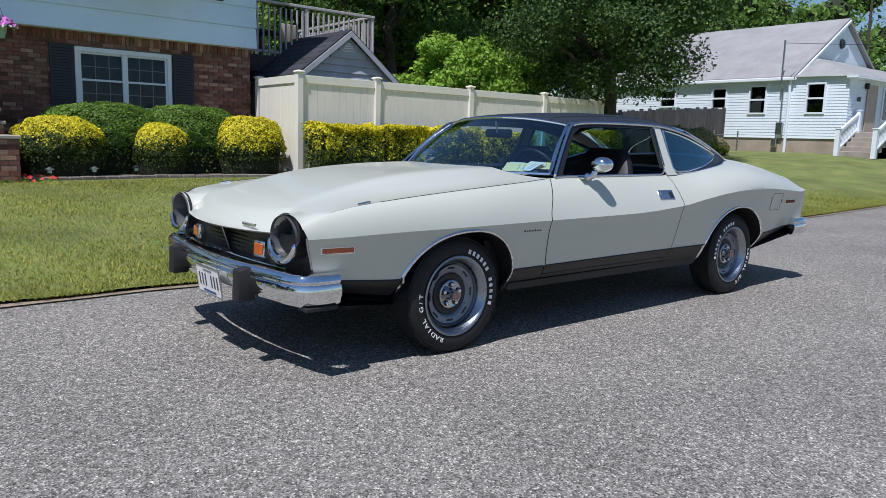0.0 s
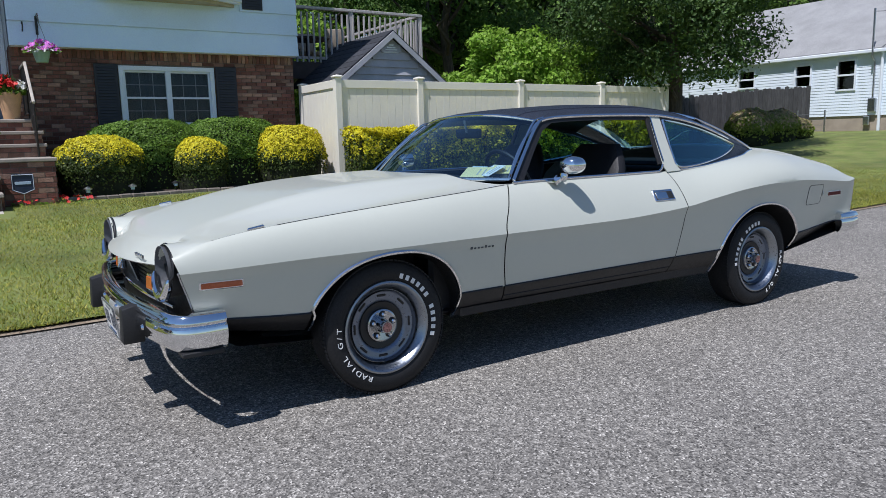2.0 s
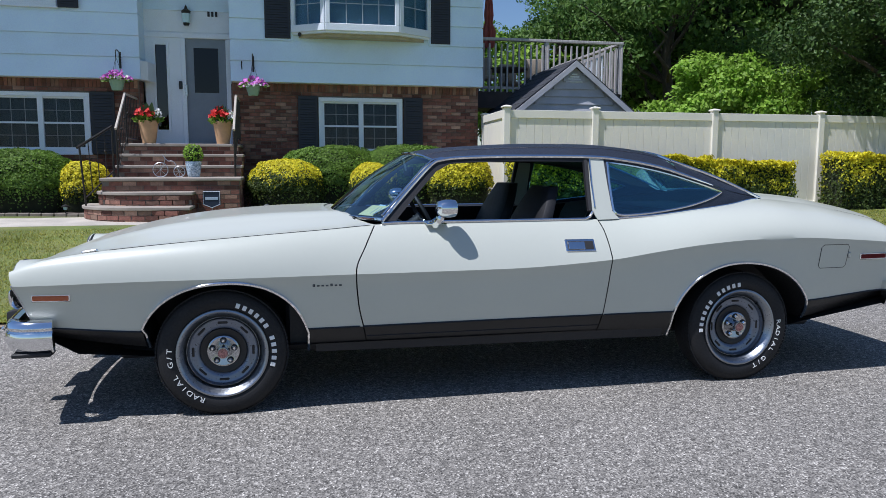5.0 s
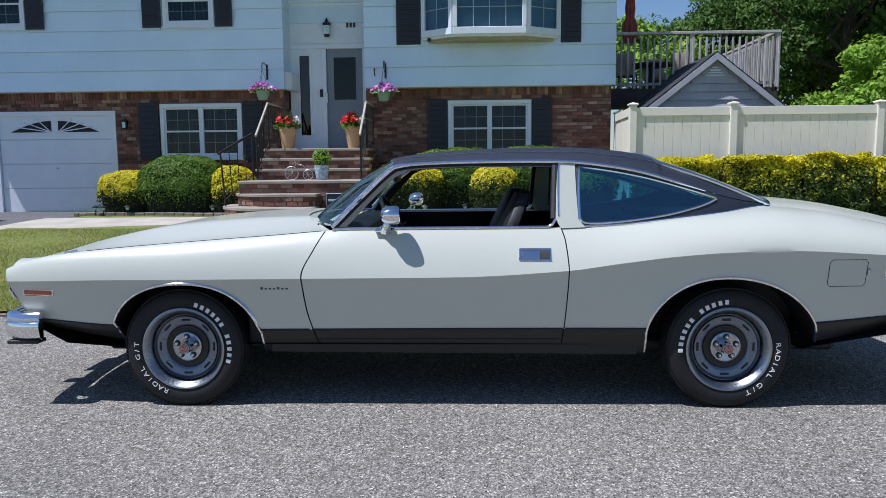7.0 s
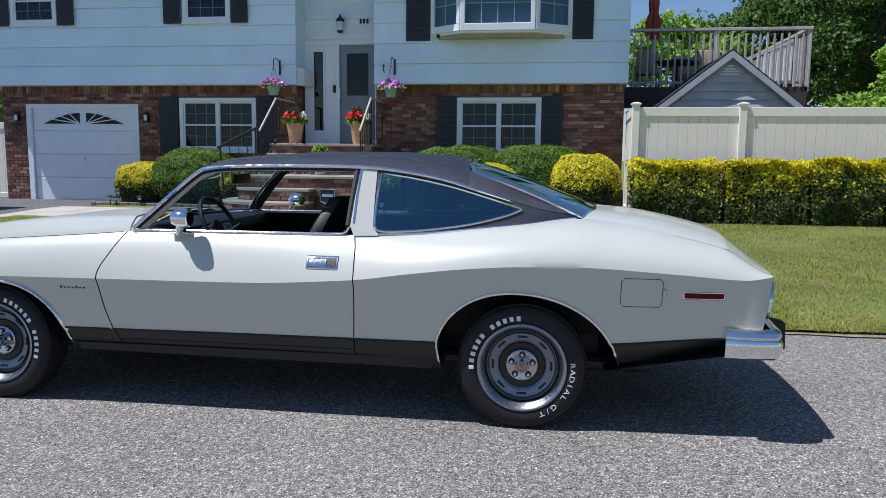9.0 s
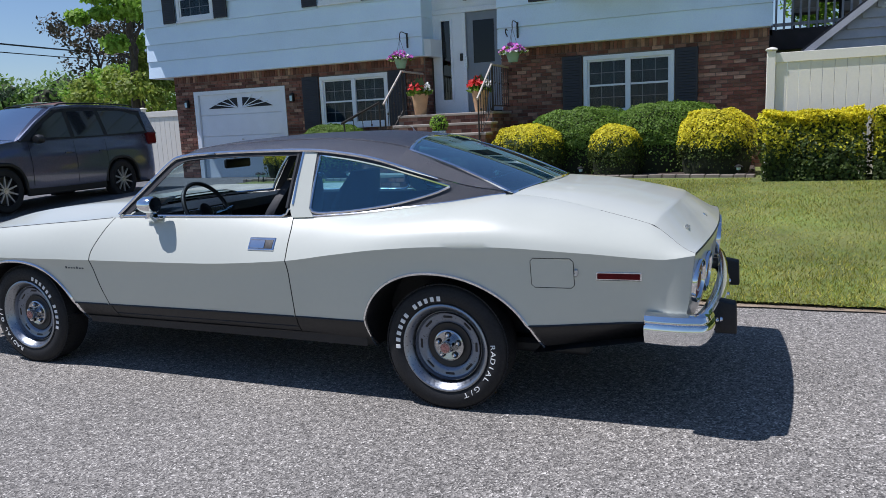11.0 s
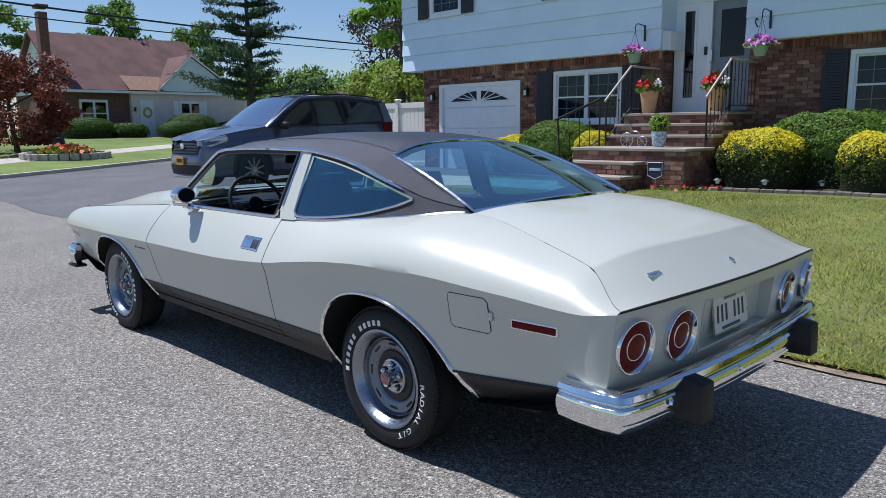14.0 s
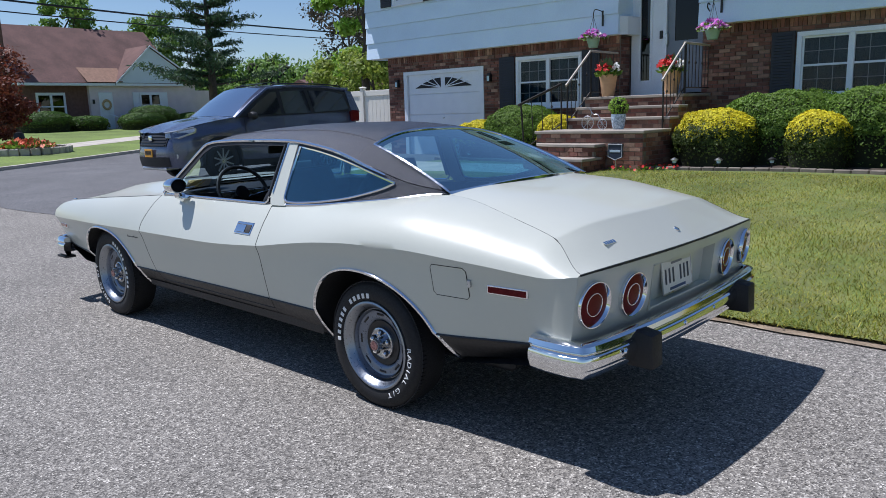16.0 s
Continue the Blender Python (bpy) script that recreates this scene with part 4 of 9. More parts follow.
for k, (px, py, pz) in enumerate(((-2.78, 10.42, 2.60), (-0.30, 10.42, 2.55))):
    bk = thing("hanging_basket", (px, py, pz), "pale green hanging basket of pink and purple petunias", "hanging basket", "baskets by the steps")
    part("basket_pot", lathe([(pz, 0.0), (pz, 0.09), (pz + 0.16, 0.135), (pz + 0.19, 0.14), (pz + 0.19, 0.12)], 24, "z", (px, py, 0)), mat("pale_green_plastic", (0.30, 0.45, 0.32), 0.5, var=0.05), bk)
    part("foliage", leaves(160, (px, py, pz + 0.16), 0.25, 0.14, 0.08, k + 21, up=0.2), LEAF_BOX, bk)
    part("blossoms", flowers(90, (px, py, pz + 0.20), 0.27, 0.16, 0.045, PETAL_PINK, k + 23), PETAL_PINK, bk, "pink and purple petunias")
    part("pale_blossoms", flowers(30, (px + 0.05, py - 0.04, pz + 0.17), 0.24, 0.12, 0.04, PETAL_WHITE, k + 25), PETAL_WHITE, bk)
    part("hook", tube(smooth([(px, YS, 3.30), (px, YS - 0.04, 3.34), (px, YS - 0.30, 3.36), (px, YS - 0.38, 3.28), (px, YS - 0.37, 3.22)], 4), 0.010, 6), BLACK, bk, "black iron bracket")
    part("hook_plate", box(px - 0.02, px + 0.02, YS - 0.02, YS, 3.05, 3.36, 0.003), BLACK, bk)
    for a in (0, 120, 240):
        part("chain", tube([(px, YS - 0.38, 3.22), (px + 0.13 * math.cos(radians(a)), py + 0.13 * math.sin(radians(a)), pz + 0.19)], 0.004, 4), BLACK, bk)
hb = thing("wall_hook", (-0.52, YS, 3.12), "small black scroll hook on the siding", "hook")
part("scroll", tube(smooth([(-0.52, YS - 0.01, 3.22), (-0.52, YS - 0.09, 3.24), (-0.52, YS - 0.12, 3.17), (-0.52, YS - 0.05, 3.12), (-0.52, YS - 0.01, 3.10)], 4), 0.012, 6), BLACK, hb)
tp = thing("topiary_planter", (-1.27, 8.75, 1.0), "blue-white glazed pot with round green topiary", "planter")
part("pot_body", lathe([(1.0, 0.0), (1.0, 0.09), (1.06, 0.11), (1.24, 0.135), (1.27, 0.13), (1.26, 0.11)], 24, "z", (-1.27, 8.75, 0)), mat("blue_white_glaze", (0.50, 0.58, 0.66), 0.3, var=0.35, scale=18, other=(0.2, 0.28, 0.36)), tp)
rnd = random.Random(5)
bm = bmesh.new()
for k in range(420):
    a, b = rnd.uniform(0, 2 * math.pi), math.acos(rnd.uniform(-0.9, 1))
    n_ = Vector((math.sin(b) * math.cos(a), math.sin(b) * math.sin(a), math.cos(b)))
    u = n_.orthogonal().normalized()
    v = n_.cross(u)
    c = Vector((-1.27, 8.75, 1.40)) + n_ * 0.15 * rnd.uniform(0.85, 1.08)
    t = rnd.uniform(0, 6)
    d = (u * math.cos(t) + v * math.sin(t) + n_ * 0.6).normalized()
    e = d.cross(n_).normalized()
    bm.faces.new([bm.verts.new(c + q) for q in (Vector(), d * 0.025 + e * 0.014, d * 0.05, d * 0.025 - e * 0.014)])
part("topiary_ball", bm, LEAF_BRIGHT, tp)
# Solid ball in the dark filler colour, painted shade behind the leaves.
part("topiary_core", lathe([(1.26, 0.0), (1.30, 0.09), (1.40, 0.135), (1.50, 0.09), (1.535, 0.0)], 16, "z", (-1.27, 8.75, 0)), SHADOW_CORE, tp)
bi = thing("wire_bicycle", (-1.62, 8.55, 1.0), "small wire bicycle ornament on the platform", "ornament")
for dx, r in ((-0.16, 0.12), (0.14, 0.09)):
    part("ornament_wheel", tube([(-1.62 + dx + r * math.cos(a), 8.55, 1.0 + r + 0.008 + r * math.sin(a)) for a in [2 * math.pi * i / 24 for i in range(24)]], 0.007, 5, closed=True), DULL, bi)
    for k in range(4):
        a = math.pi * k / 4
        part("spoke", tube([(-1.62 + dx + r * math.cos(a), 8.55, 1.008 + r + r * math.sin(a)), (-1.62 + dx - r * math.cos(a), 8.55, 1.008 + r - r * math.sin(a))], 0.003, 4), DULL, bi)
part("ornament_frame", tube(smooth([(-1.78, 8.55, 1.12), (-1.70, 8.55, 1.30), (-1.74, 8.55, 1.38), (-1.66, 8.55, 1.28), (-1.56, 8.55, 1.26), (-1.48, 8.55, 1.09)], 4), 0.007, 5), DULL, bi)
sg = thing("yard_sign", (-0.92, 8.02, 0.33), "small dark shield-shaped yard sign on a stake", "sign")
part("stake", tube([(-0.92, 8.03, 0.30), (-0.92, 8.03, 0.62)], 0.008, 6), DULL, sg)
bm = slab([(-1.06, 8.01, 0.56), (-0.92, 8.01, 0.50), (-0.78, 8.01, 0.56), (-0.78, 8.01, 0.76), (-0.80, 8.01, 0.79), (-1.04, 8.01, 0.79), (-1.06, 8.01, 0.76)], (0, 0.012, 0))
part("sign_board", bm, mat("sign_navy", (0.02, 0.03, 0.06), 0.4), sg)
part("sign_bar", box(-1.02, -0.82, 8.004, 8.009, 0.64, 0.68, 0.002), mat("sign_pale", (0.4, 0.5, 0.6), 0.5), sg)
part("sign_rim", tube([(-1.05, 8.005, 0.565), (-0.92, 8.005, 0.51), (-0.79, 8.005, 0.565), (-0.79, 8.005, 0.775), (-1.05, 8.005, 0.775)], 0.006, 5, closed=True), mat("sign_rim_pale", (0.5, 0.55, 0.6), 0.5), sg)
rf = thing("red_border_flowers", (-0.6, 8.3, 0.35), "low red bedding flowers at the foot of the steps", "flowers")
part("foliage", leaves(120, (-0.55, 8.35, 0.34), 0.55, 0.06, 0.07, 31, up=0.5), LEAF_BOX, rf)
part("blossoms", flowers(50, (-0.55, 8.3, 0.38), 0.6, 0.06, 0.03, PETAL_RED, 33), PETAL_RED, rf)
for k, (px, py) in enumerate(((-0.05, 8.42), (0.62, 8.60), (3.95, 8.62), (1.35, 8.9), (-5.75, 9.15), (-5.55, 9.05), (-5.15, 9.2), (-3.4, 8.95))):
    g_ = gz(px, py) + 0.05
    pl = thing("path_lamp", (px, py, g_), "small dark solar path lamp in the bed", "garden lamp", "path lamps in the beds")
    part("lamp_stake", tube([(px, py, g_ - 0.03), (px, py, g_ + 0.13)], 0.010, 6), BLACK, pl)
    part("lamp_glass", lathe([(g_ + 0.10, 0.028), (g_ + 0.15, 0.036)], 14, "z", (px, py, 0)), PALE, pl)
    part("lamp_cap", lathe([(g_ + 0.145, 0.065), (g_ + 0.16, 0.065), (g_ + 0.185, 0.025), (g_ + 0.195, 0.0)], 16, "z", (px, py, 0)), DULL if k < 2 else BLACK, pl)

# ---- fence ----
fence = thing("vinyl_fence", (4.36, 8.9, 0.3), "tall cream vinyl privacy fence with capped posts", "fence")
POSTS = [(4.39, 8.90), (6.18, 8.90), (8.76, 8.90), (11.22, 8.90), (13.6, 9.0)]


def fence_post(x, y, z0, z1, parent):
    p = part("post", box(x - 0.065, x + 0.065, y - 0.065, y + 0.065, z0, z1, 0.008), FENCE, parent)
    bm = bmesh.new()
    box(x - 0.085, x + 0.085, y - 0.085, y + 0.085, z1, z1 + 0.03, 0.006, bm)
    r = [[(x + a * q, y + b * q, z) for a, b in ((-1, -1), (1, -1), (1, 1), (-1, 1))] for q, z in ((0.08, z1 + 0.03), (0.05, z1 + 0.042), (0.0, z1 + 0.055))]
    grid(r, bm, close=True)
    part("post_cap", bm, FENCE, p)


def fence_bay(a, b, z0a, z0b, top, parent, gate=False):
    """One bay: bottom and top rail and tongued boards."""
    A, B = Vector((a[0], a[1], 0)), Vector((b[0], b[1], 0))
    d = (B - A).normalized()
    n = Vector((d.y, -d.x, 0))
    L_ = (B - A).length
    ang = math.atan2(d.y, d.x)

    def put(nm, u0, u1, t0, t1, z0, z1, bev=0.004):
        m = Matrix.Translation((A.x, A.y, 0)) @ Euler((0, 0, ang)).to_matrix().to_4x4()
        return part(nm, moved(box(u0, u1, t0, t1, z0, z1, bev), m), FENCE, parent)
    z0 = max(z0a, z0b)
    put("top_rail", 0.06, L_ - 0.06, -0.035, 0.035, top - 0.19, top - 0.04)
    put("bottom_rail", 0.06, L_ - 0.06, -0.035, 0.035, z0 + 0.02, z0 + 0.16)
    k = max(1, round((L_ - 0.13) / 0.165))
    w = (L_ - 0.13) / k
    for i in range(k):
        put("fence_board", 0.065 + w * i + 0.002, 0.065 + w * (i + 1) - 0.002, -0.012, 0.012, z0 + 0.15, top - 0.18, 0.003)


for i, (x, y) in enumerate(POSTS):
    fence_post(x, y, 0.15, 2.29, fence)
for a, b in zip(POSTS, POSTS[1:]):
    fence_bay(a, b, gz(*a), gz(*b), 2.29, fence)
fence_bay((4.36, 8.90), (4.46, 10.75), 0.3, 0.3, 2.29, fence)
fence_post(4.5, 10.82, 0.15, 2.27, fence)
left_fence = thing("side_fence", (-9.6, 11.6, 0.3), "cream vinyl fence and gate beside the garage", "fence")
for x in (-9.75, -11.2, -13.3):
    fence_post(x, 11.6, 0.1, 2.15, left_fence)
fence_bay((-9.75, 11.6), (-11.2, 11.6), 0.25, 0.25, 2.12, left_fence)
fence_bay((-11.2, 11.6), (-13.3, 11.6), 0.2, 0.2, 2.12, left_fence)
part("gate_latch", box(-9.88, -9.80, 11.50, 11.55, 1.5, 1.62, 0.006), BLACK, left_fence)
# weathered wooden fence beyond the street tree
WOODGREY = mat("weathered_wood", (0.085, 0.081, 0.082), 0.9, var=0.25, scale=4, fine=40, fvar=0.2, bump=0.4, piece=0.2, stretch=(6, 6, 1))
wf = thing("wooden_fence", (15.5, 13.0, 0.5), "old grey wooden picket fence before the white house", "fence")
for i in range(46):
    x, y = lerp(15.6, 23.6, i / 45), lerp(13.5, 11.2, i / 45)
    h = 1.62 + 0.04 * math.sin(i * 2.7)
    part("picket", slab([(x, y, gz(x, y) - 0.05), (x + 0.176, y - 0.04, gz(x, y) - 0.05), (x + 0.176, y - 0.04, gz(x, y) + h), (x + 0.088, y - 0.02, gz(x, y) + h + 0.02), (x, y, gz(x, y) + h)], (0.006, 0.02, 0)), WOODGREY, wf, smooth=False)

# ---- shed, deck and parasol behind the fence ----
shed = thing("shed", (6.2, 11.5, 0.3), "small grey sided shed with dark shingle roof", "shed")
GREYSIDE = mat("grey_siding", (0.43, 0.43, 0.46), 0.7, var=0.12, scale=3, fvar=0.08, bump=0.1)
SHINGLE = mat("dark_shingles", (0.032, 0.034, 0.042), 0.85, var=0.25, scale=6, bump=0.6, bscale=50, piece=0.25)
SX0, SX1, SY0, SY1, SE, SP = 5.05, 7.35, 10.05, 12.4, 2.40, 3.33
part("front_wall", slab([(SX0, SY0, 0.2), (SX1, SY0, 0.2), (SX1, SY0, SE), ((SX0 + SX1) / 2, SY0, SP - 0.08), (SX0, SY0, SE)], (0, 0.1, 0)), GREYSIDE, shed, smooth=False)
part("back_wall", slab([(SX0, SY1 - 0.1, 0.2), (SX1, SY1 - 0.1, 0.2), (SX1, SY1 - 0.1, SE), ((SX0 + SX1) / 2, SY1 - 0.1, SP - 0.08), (SX0, SY1 - 0.1, SE)], (0, 0.1, 0)), GREYSIDE, shed, smooth=False)
for x in (SX0, SX1 - 0.1):
    part("side_wall", box(x, x + 0.1, SY0 + 0.1, SY1 - 0.1, 0.2, SE), GREYSIDE, shed, smooth=False)
for k in range(9):
    z = 1.85 + 0.155 * k
    half = (SX1 - SX0) / 2 * (1 if z < SE else max(0.0, (SP - 0.10 - z - 0.12) / (SP - 0.08 - SE)))
    if half > 0.1:
        part("clapboard", board(6.2 - half, 6.2 + half, z, 0.15, SY0), GREYSIDE, shed, smooth=False)
for k in range(4):
    part("vent_slat", slab([(6.2 - 0.18 + 0.04 * k, SY0 - 0.03, 2.92 + 0.05 * k), (6.2 + 0.18 - 0.04 * k, SY0 - 0.03, 2.92 + 0.05 * k), (6.2 + 0.18 - 0.04 * k, SY0 - 0.045, 2.945 + 0.05 * k), (6.2 - 0.18 + 0.04 * k, SY0 - 0.045, 2.945 + 0.05 * k)], (0, 0.012, 0)), TRIM, shed)
for s in (-1, 1):
    p0, p1 = (6.2 + s * 1.32, SE - 0.11), (6.2, SP)
    part("roof_slope", slab([(p0[0], SY0 - 0.12, p0[1]), (p1[0], SY0 - 0.12, p1[1]), (p1[0], SY0 - 0.12, p1[1] + 0.05), (p0[0], SY0 - 0.12, p0[1] + 0.05)], (0, SY1 - SY0 + 0.24, 0)), SHINGLE, shed, "dark shingled roof slope")
    for k in range(8):
        t0, t1 = k / 8, (k + 1) / 8 + 0.015
        a, b = (lerp(p0[0], p1[0], t0), lerp(p0[1], p1[1], t0)), (lerp(p0[0], p1[0], min(1, t1)), lerp(p0[1], p1[1], min(1, t1)))
        part("shingle_course", slab([(a[0], SY0 - 0.125, a[1] + 0.05), (b[0], SY0 - 0.125, b[1] + 0.05), (b[0], SY0 - 0.125, b[1] + 0.054), (a[0], SY0 - 0.125, a[1] + 0.064)], (0, SY1 - SY0 + 0.25, 0)), SHINGLE, shed, smooth=False)
    part("barge_board", slab([(p0[0], SY0 - 0.15, p0[1] - 0.11), (p1[0], SY0 - 0.15, p1[1] - 0.11), (p1[0], SY0 - 0.15, p1[1] + 0.02), (p0[0], SY0 - 0.15, p0[1] + 0.02)], (0, 0.03, 0)), GREYSIDE, shed, "pale grey barge board")
deck_ = thing("wood_deck", (6.5, 13.5, 0.3), "raised weathered deck with pale wooden balusters", "deck")
WOODPALE = mat("pale_deck_wood", (0.46, 0.43, 0.42), 0.85, var=0.2, scale=4, piece=0.15, stretch=(5, 5, 1))
WOODDARK = mat("dark_deck_wood", (0.07, 0.055, 0.05), 0.85, var=0.2, scale=4)
part("deck_floor", box(4.5, 8.55, 12.7, 17.5, 2.86, 2.98), WOODDARK, deck_)
part("deck_skirt", box(4.5, 8.55, 12.66, 12.72, 2.60, 3.0), WOODDARK, deck_)
for x in (4.6, 6.5, 8.5):
    part("deck_post", box(x - 0.06, x + 0.06, 12.74, 12.86, 0.2, 2.86), WOODDARK, deck_)
part("top_rail", box(4.5, 8.60, 12.64, 12.78, 4.20, 4.26, 0.006), WOODPALE, deck_)
part("low_rail", box(4.5, 8.58, 12.68, 12.74, 3.06, 3.12), WOODPALE, deck_)
part("side_rail", box(8.50, 8.60, 12.7, 17.5, 4.20, 4.26, 0.006), WOODPALE, deck_)
for i in range(28):
    x = 4.56 + 0.148 * i
    part("baluster", box(x - 0.02, x + 0.02, 12.64, 12.68, 2.98, 4.12, 0.003), WOODPALE, deck_, smooth=False)
for x in (4.6, 6.6, 8.54):
    part("rail_post", box(x - 0.05, x + 0.05, 12.66, 12.76, 2.9, 4.2, 0.004), WOODPALE, deck_)
for i in range(30):
    y = 12.85 + 0.155 * i
    part("baluster", box(8.53, 8.57, y - 0.02, y + 0.02, 2.98, 4.12, 0.003), WOODPALE, deck_, smooth=False)
# stair guard that slopes up along the deck
part("stair_rail", slab([(6.7, 13.9, 3.35), (8.5, 13.6, 4.08), (8.5, 13.6, 4.16), (6.7, 13.9, 3.43)], (0, 0.06, 0)), WOODPALE, deck_)
for i in range(13):
    x = 6.8 + 0.14 * i
    part("baluster", box(x - 0.018, x + 0.018, 13.86 - 0.02 * i, 13.90 - 0.02 * i, 2.98, 3.4 + 0.057 * i, 0.003), TRIM, deck_, smooth=False)
par = thing("closed_parasol", (5.35, 13.5, 2.98), "closed rust red garden parasol on the deck", "parasol")
part("parasol_pole", tube([(5.35, 13.5, 2.98), (5.36, 13.5, 5.6)], 0.022, 8), WOODPALE, par)
rows = []
for z, r in ((4.15, 0.10), (4.25, 0.13), (4.55, 0.15), (4.75, 0.085), (4.95, 0.10), (5.3, 0.075), (5.6, 0.0)):
    rows.append([(5.36 + r * (1 + 0.25 * math.cos(8 * a)) * math.cos(a), 13.5 + r * (1 + 0.25 * math.cos(8 * a)) * math.sin(a), z) for a in [2 * math.pi * i / 32 for i in range(32)]])
part("parasol_cloth", grid(rows, close=True), mat("rust_cloth", (0.36, 0.09, 0.07), 0.85, var=0.2, scale=6, bump=0.2), par)
tb = thing("deck_table", (6.0, 14.0, 2.98), "dark patio table with pale cushions around it", "table")
part("tabletop", lathe([(3.66, 0.0), (3.66, 0.55), (3.70, 0.56), (3.70, 0.0)], 24, "z", (6.0, 14.0, 0)), WOODDARK, tb)
part("table_leg", tube([(6.0, 14.0, 2.98), (6.0, 14.0, 3.68)], 0.05, 8), WOODDARK, tb)
for px, py in ((5.3, 13.6), (6.7, 13.6), (6.3, 14.7)):
    ch = thing("patio_chair", (px, py, 2.98), "dark framed patio chair with tan cushion", "chair", "chairs round the deck table")
    part("seat_cushion", box(px - 0.25, px + 0.25, py - 0.25, py + 0.25, 3.36, 3.46, 0.03, seg=2), mat("tan_cushion", (0.38, 0.32, 0.25), 0.9), ch)
    part("back_cushion", box(px - 0.25, px + 0.25, py + 0.18, py + 0.28, 3.46, 3.95, 0.03, seg=2), mat("tan_cushion_back", (0.38, 0.32, 0.25), 0.9), ch)
    for a in (-0.22, 0.22):
        for b in (-0.22, 0.22):
            part("leg", tube([(px + a, py + b, 2.98), (px + a, py + b, 3.37)], 0.015, 6), BLACK, ch)
for px in (8.05, 8.28):
    po = thing("red_deck_pot", (px, 12.9, 2.98), "small dark red pot on the deck", "flower pot", "red pots on the deck")
    part("pot_body", lathe([(2.98, 0.0), (2.98, 0.06), (3.14, 0.085), (3.14, 0.07)], 16, "z", (px, 12.9, 0)), mat("dark_red_clay", (0.25, 0.04, 0.04), 0.6), po)


# ---- shrubs ----
def leaf_cloud(centres, normals, sizes, seed, aspect=0.55, droop=0.5):
    """Arrays of leaf quads: corners and faces."""
    rng = np.random.default_rng(seed)
    n = len(centres)
    r = rng.normal(size=(n, 3))
    u = np.cross(normals, r)
    u /= np.linalg.norm(u, axis=1)[:, None] + 1e-9
    nn = normals + droop * rng.normal(size=(n, 3))
    nn /= np.linalg.norm(nn, axis=1)[:, None] + 1e-9
    d = np.cross(u, nn)
    d /= np.linalg.norm(d, axis=1)[:, None] + 1e-9
    s = sizes[:, None]
    V = np.stack([centres - d * s * 0.5, centres + u * s * aspect * 0.5 + nn * s * 0.08, centres + d * s * 0.5, centres - u * s * aspect * 0.5 + nn * s * 0.08], 1).reshape(-1, 3)
    F = np.arange(4 * n).reshape(-1, 4)
    return V, F


def foliage(name, V, F, material, parent, label=""):
    o = np.array(ORIGIN[parent])
    me = bpy.data.meshes.new(name)
    me.from_pydata((V - o).tolist(), [], F.tolist())
    me.materials.append(material)
    ob = new(name, me)
    ob.parent = parent
    ORIGIN[ob] = ORIGIN[parent]
    return tagged(ob, label)


def lumps(p, seed, scale, amount):
    return np.array([noise.noise((q[0] * scale + seed, q[1] * scale, q[2] * scale)) for q in p]) * amount


def shrub(name, c, rx, ry, h, label, top, low, split, seed, n=5200, size=0.055, power=2.6, group="", dense=2.7):
    """A clipped shrub: an uneven dome of small leaves over a core coloured as its shaded inside."""
    b = thing(name, (c[0], c[1], gz(c[0], c[1])), label, "shrub", group)
    z0 = gz(c[0], c[1]) + 0.02
    rng = np.random.default_rng(seed)
    n, size = int(n * dense * 1.25), size * 0.72
    d = rng.normal(size=(n, 3))
    d[:, 2] = np.abs(d[:, 2]) * 1.0 - 0.25 * (rng.random(n) < 0.35)
    d /= np.linalg.norm(d, axis=1)[:, None]
    k = (np.abs(d[:, 0]) ** power + np.abs(d[:, 1]) ** power + np.abs(d[:, 2]) ** power) ** (-1 / power)
    p = d * k[:, None]
    p *= (1 + lumps(p, seed, 2.4, 0.10) + lumps(p, seed + 9, 7.0, 0.05))[:, None] * (1 - 0.13 * rng.random(n) ** 2)[:, None]
    zc_ = 0.42 * h
    P = np.stack([c[0] + p[:, 0] * rx, c[1] + p[:, 1] * ry, z0 + zc_ + np.where(p[:, 2] > 0, p[:, 2] * (h - zc_), p[:, 2] * zc_ * 2.2)], 1)
    P[:, 2] = np.maximum(P[:, 2], z0 + 0.02)
    sz = size * (0.6 + 0.8 * rng.random(n))
    V, F = leaf_cloud(P, d, sz, seed + 1, 0.66, 0.55)
    # Leaves below the split take the low material.
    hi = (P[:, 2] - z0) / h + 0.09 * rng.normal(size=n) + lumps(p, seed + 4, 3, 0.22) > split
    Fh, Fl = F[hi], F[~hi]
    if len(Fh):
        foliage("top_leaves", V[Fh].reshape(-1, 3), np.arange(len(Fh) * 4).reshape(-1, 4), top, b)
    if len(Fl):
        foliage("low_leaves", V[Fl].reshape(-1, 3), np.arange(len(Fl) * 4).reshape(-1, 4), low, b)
    # Added solid core, dark in colour to stand for shade behind the leaves.
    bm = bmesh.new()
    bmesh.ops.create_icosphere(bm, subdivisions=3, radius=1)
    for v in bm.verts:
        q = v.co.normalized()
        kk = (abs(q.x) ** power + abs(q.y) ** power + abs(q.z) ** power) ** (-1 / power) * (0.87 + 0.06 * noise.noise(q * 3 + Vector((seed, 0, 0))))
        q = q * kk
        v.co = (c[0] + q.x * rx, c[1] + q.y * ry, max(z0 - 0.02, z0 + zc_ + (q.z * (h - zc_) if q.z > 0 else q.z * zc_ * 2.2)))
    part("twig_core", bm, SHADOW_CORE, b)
    return b


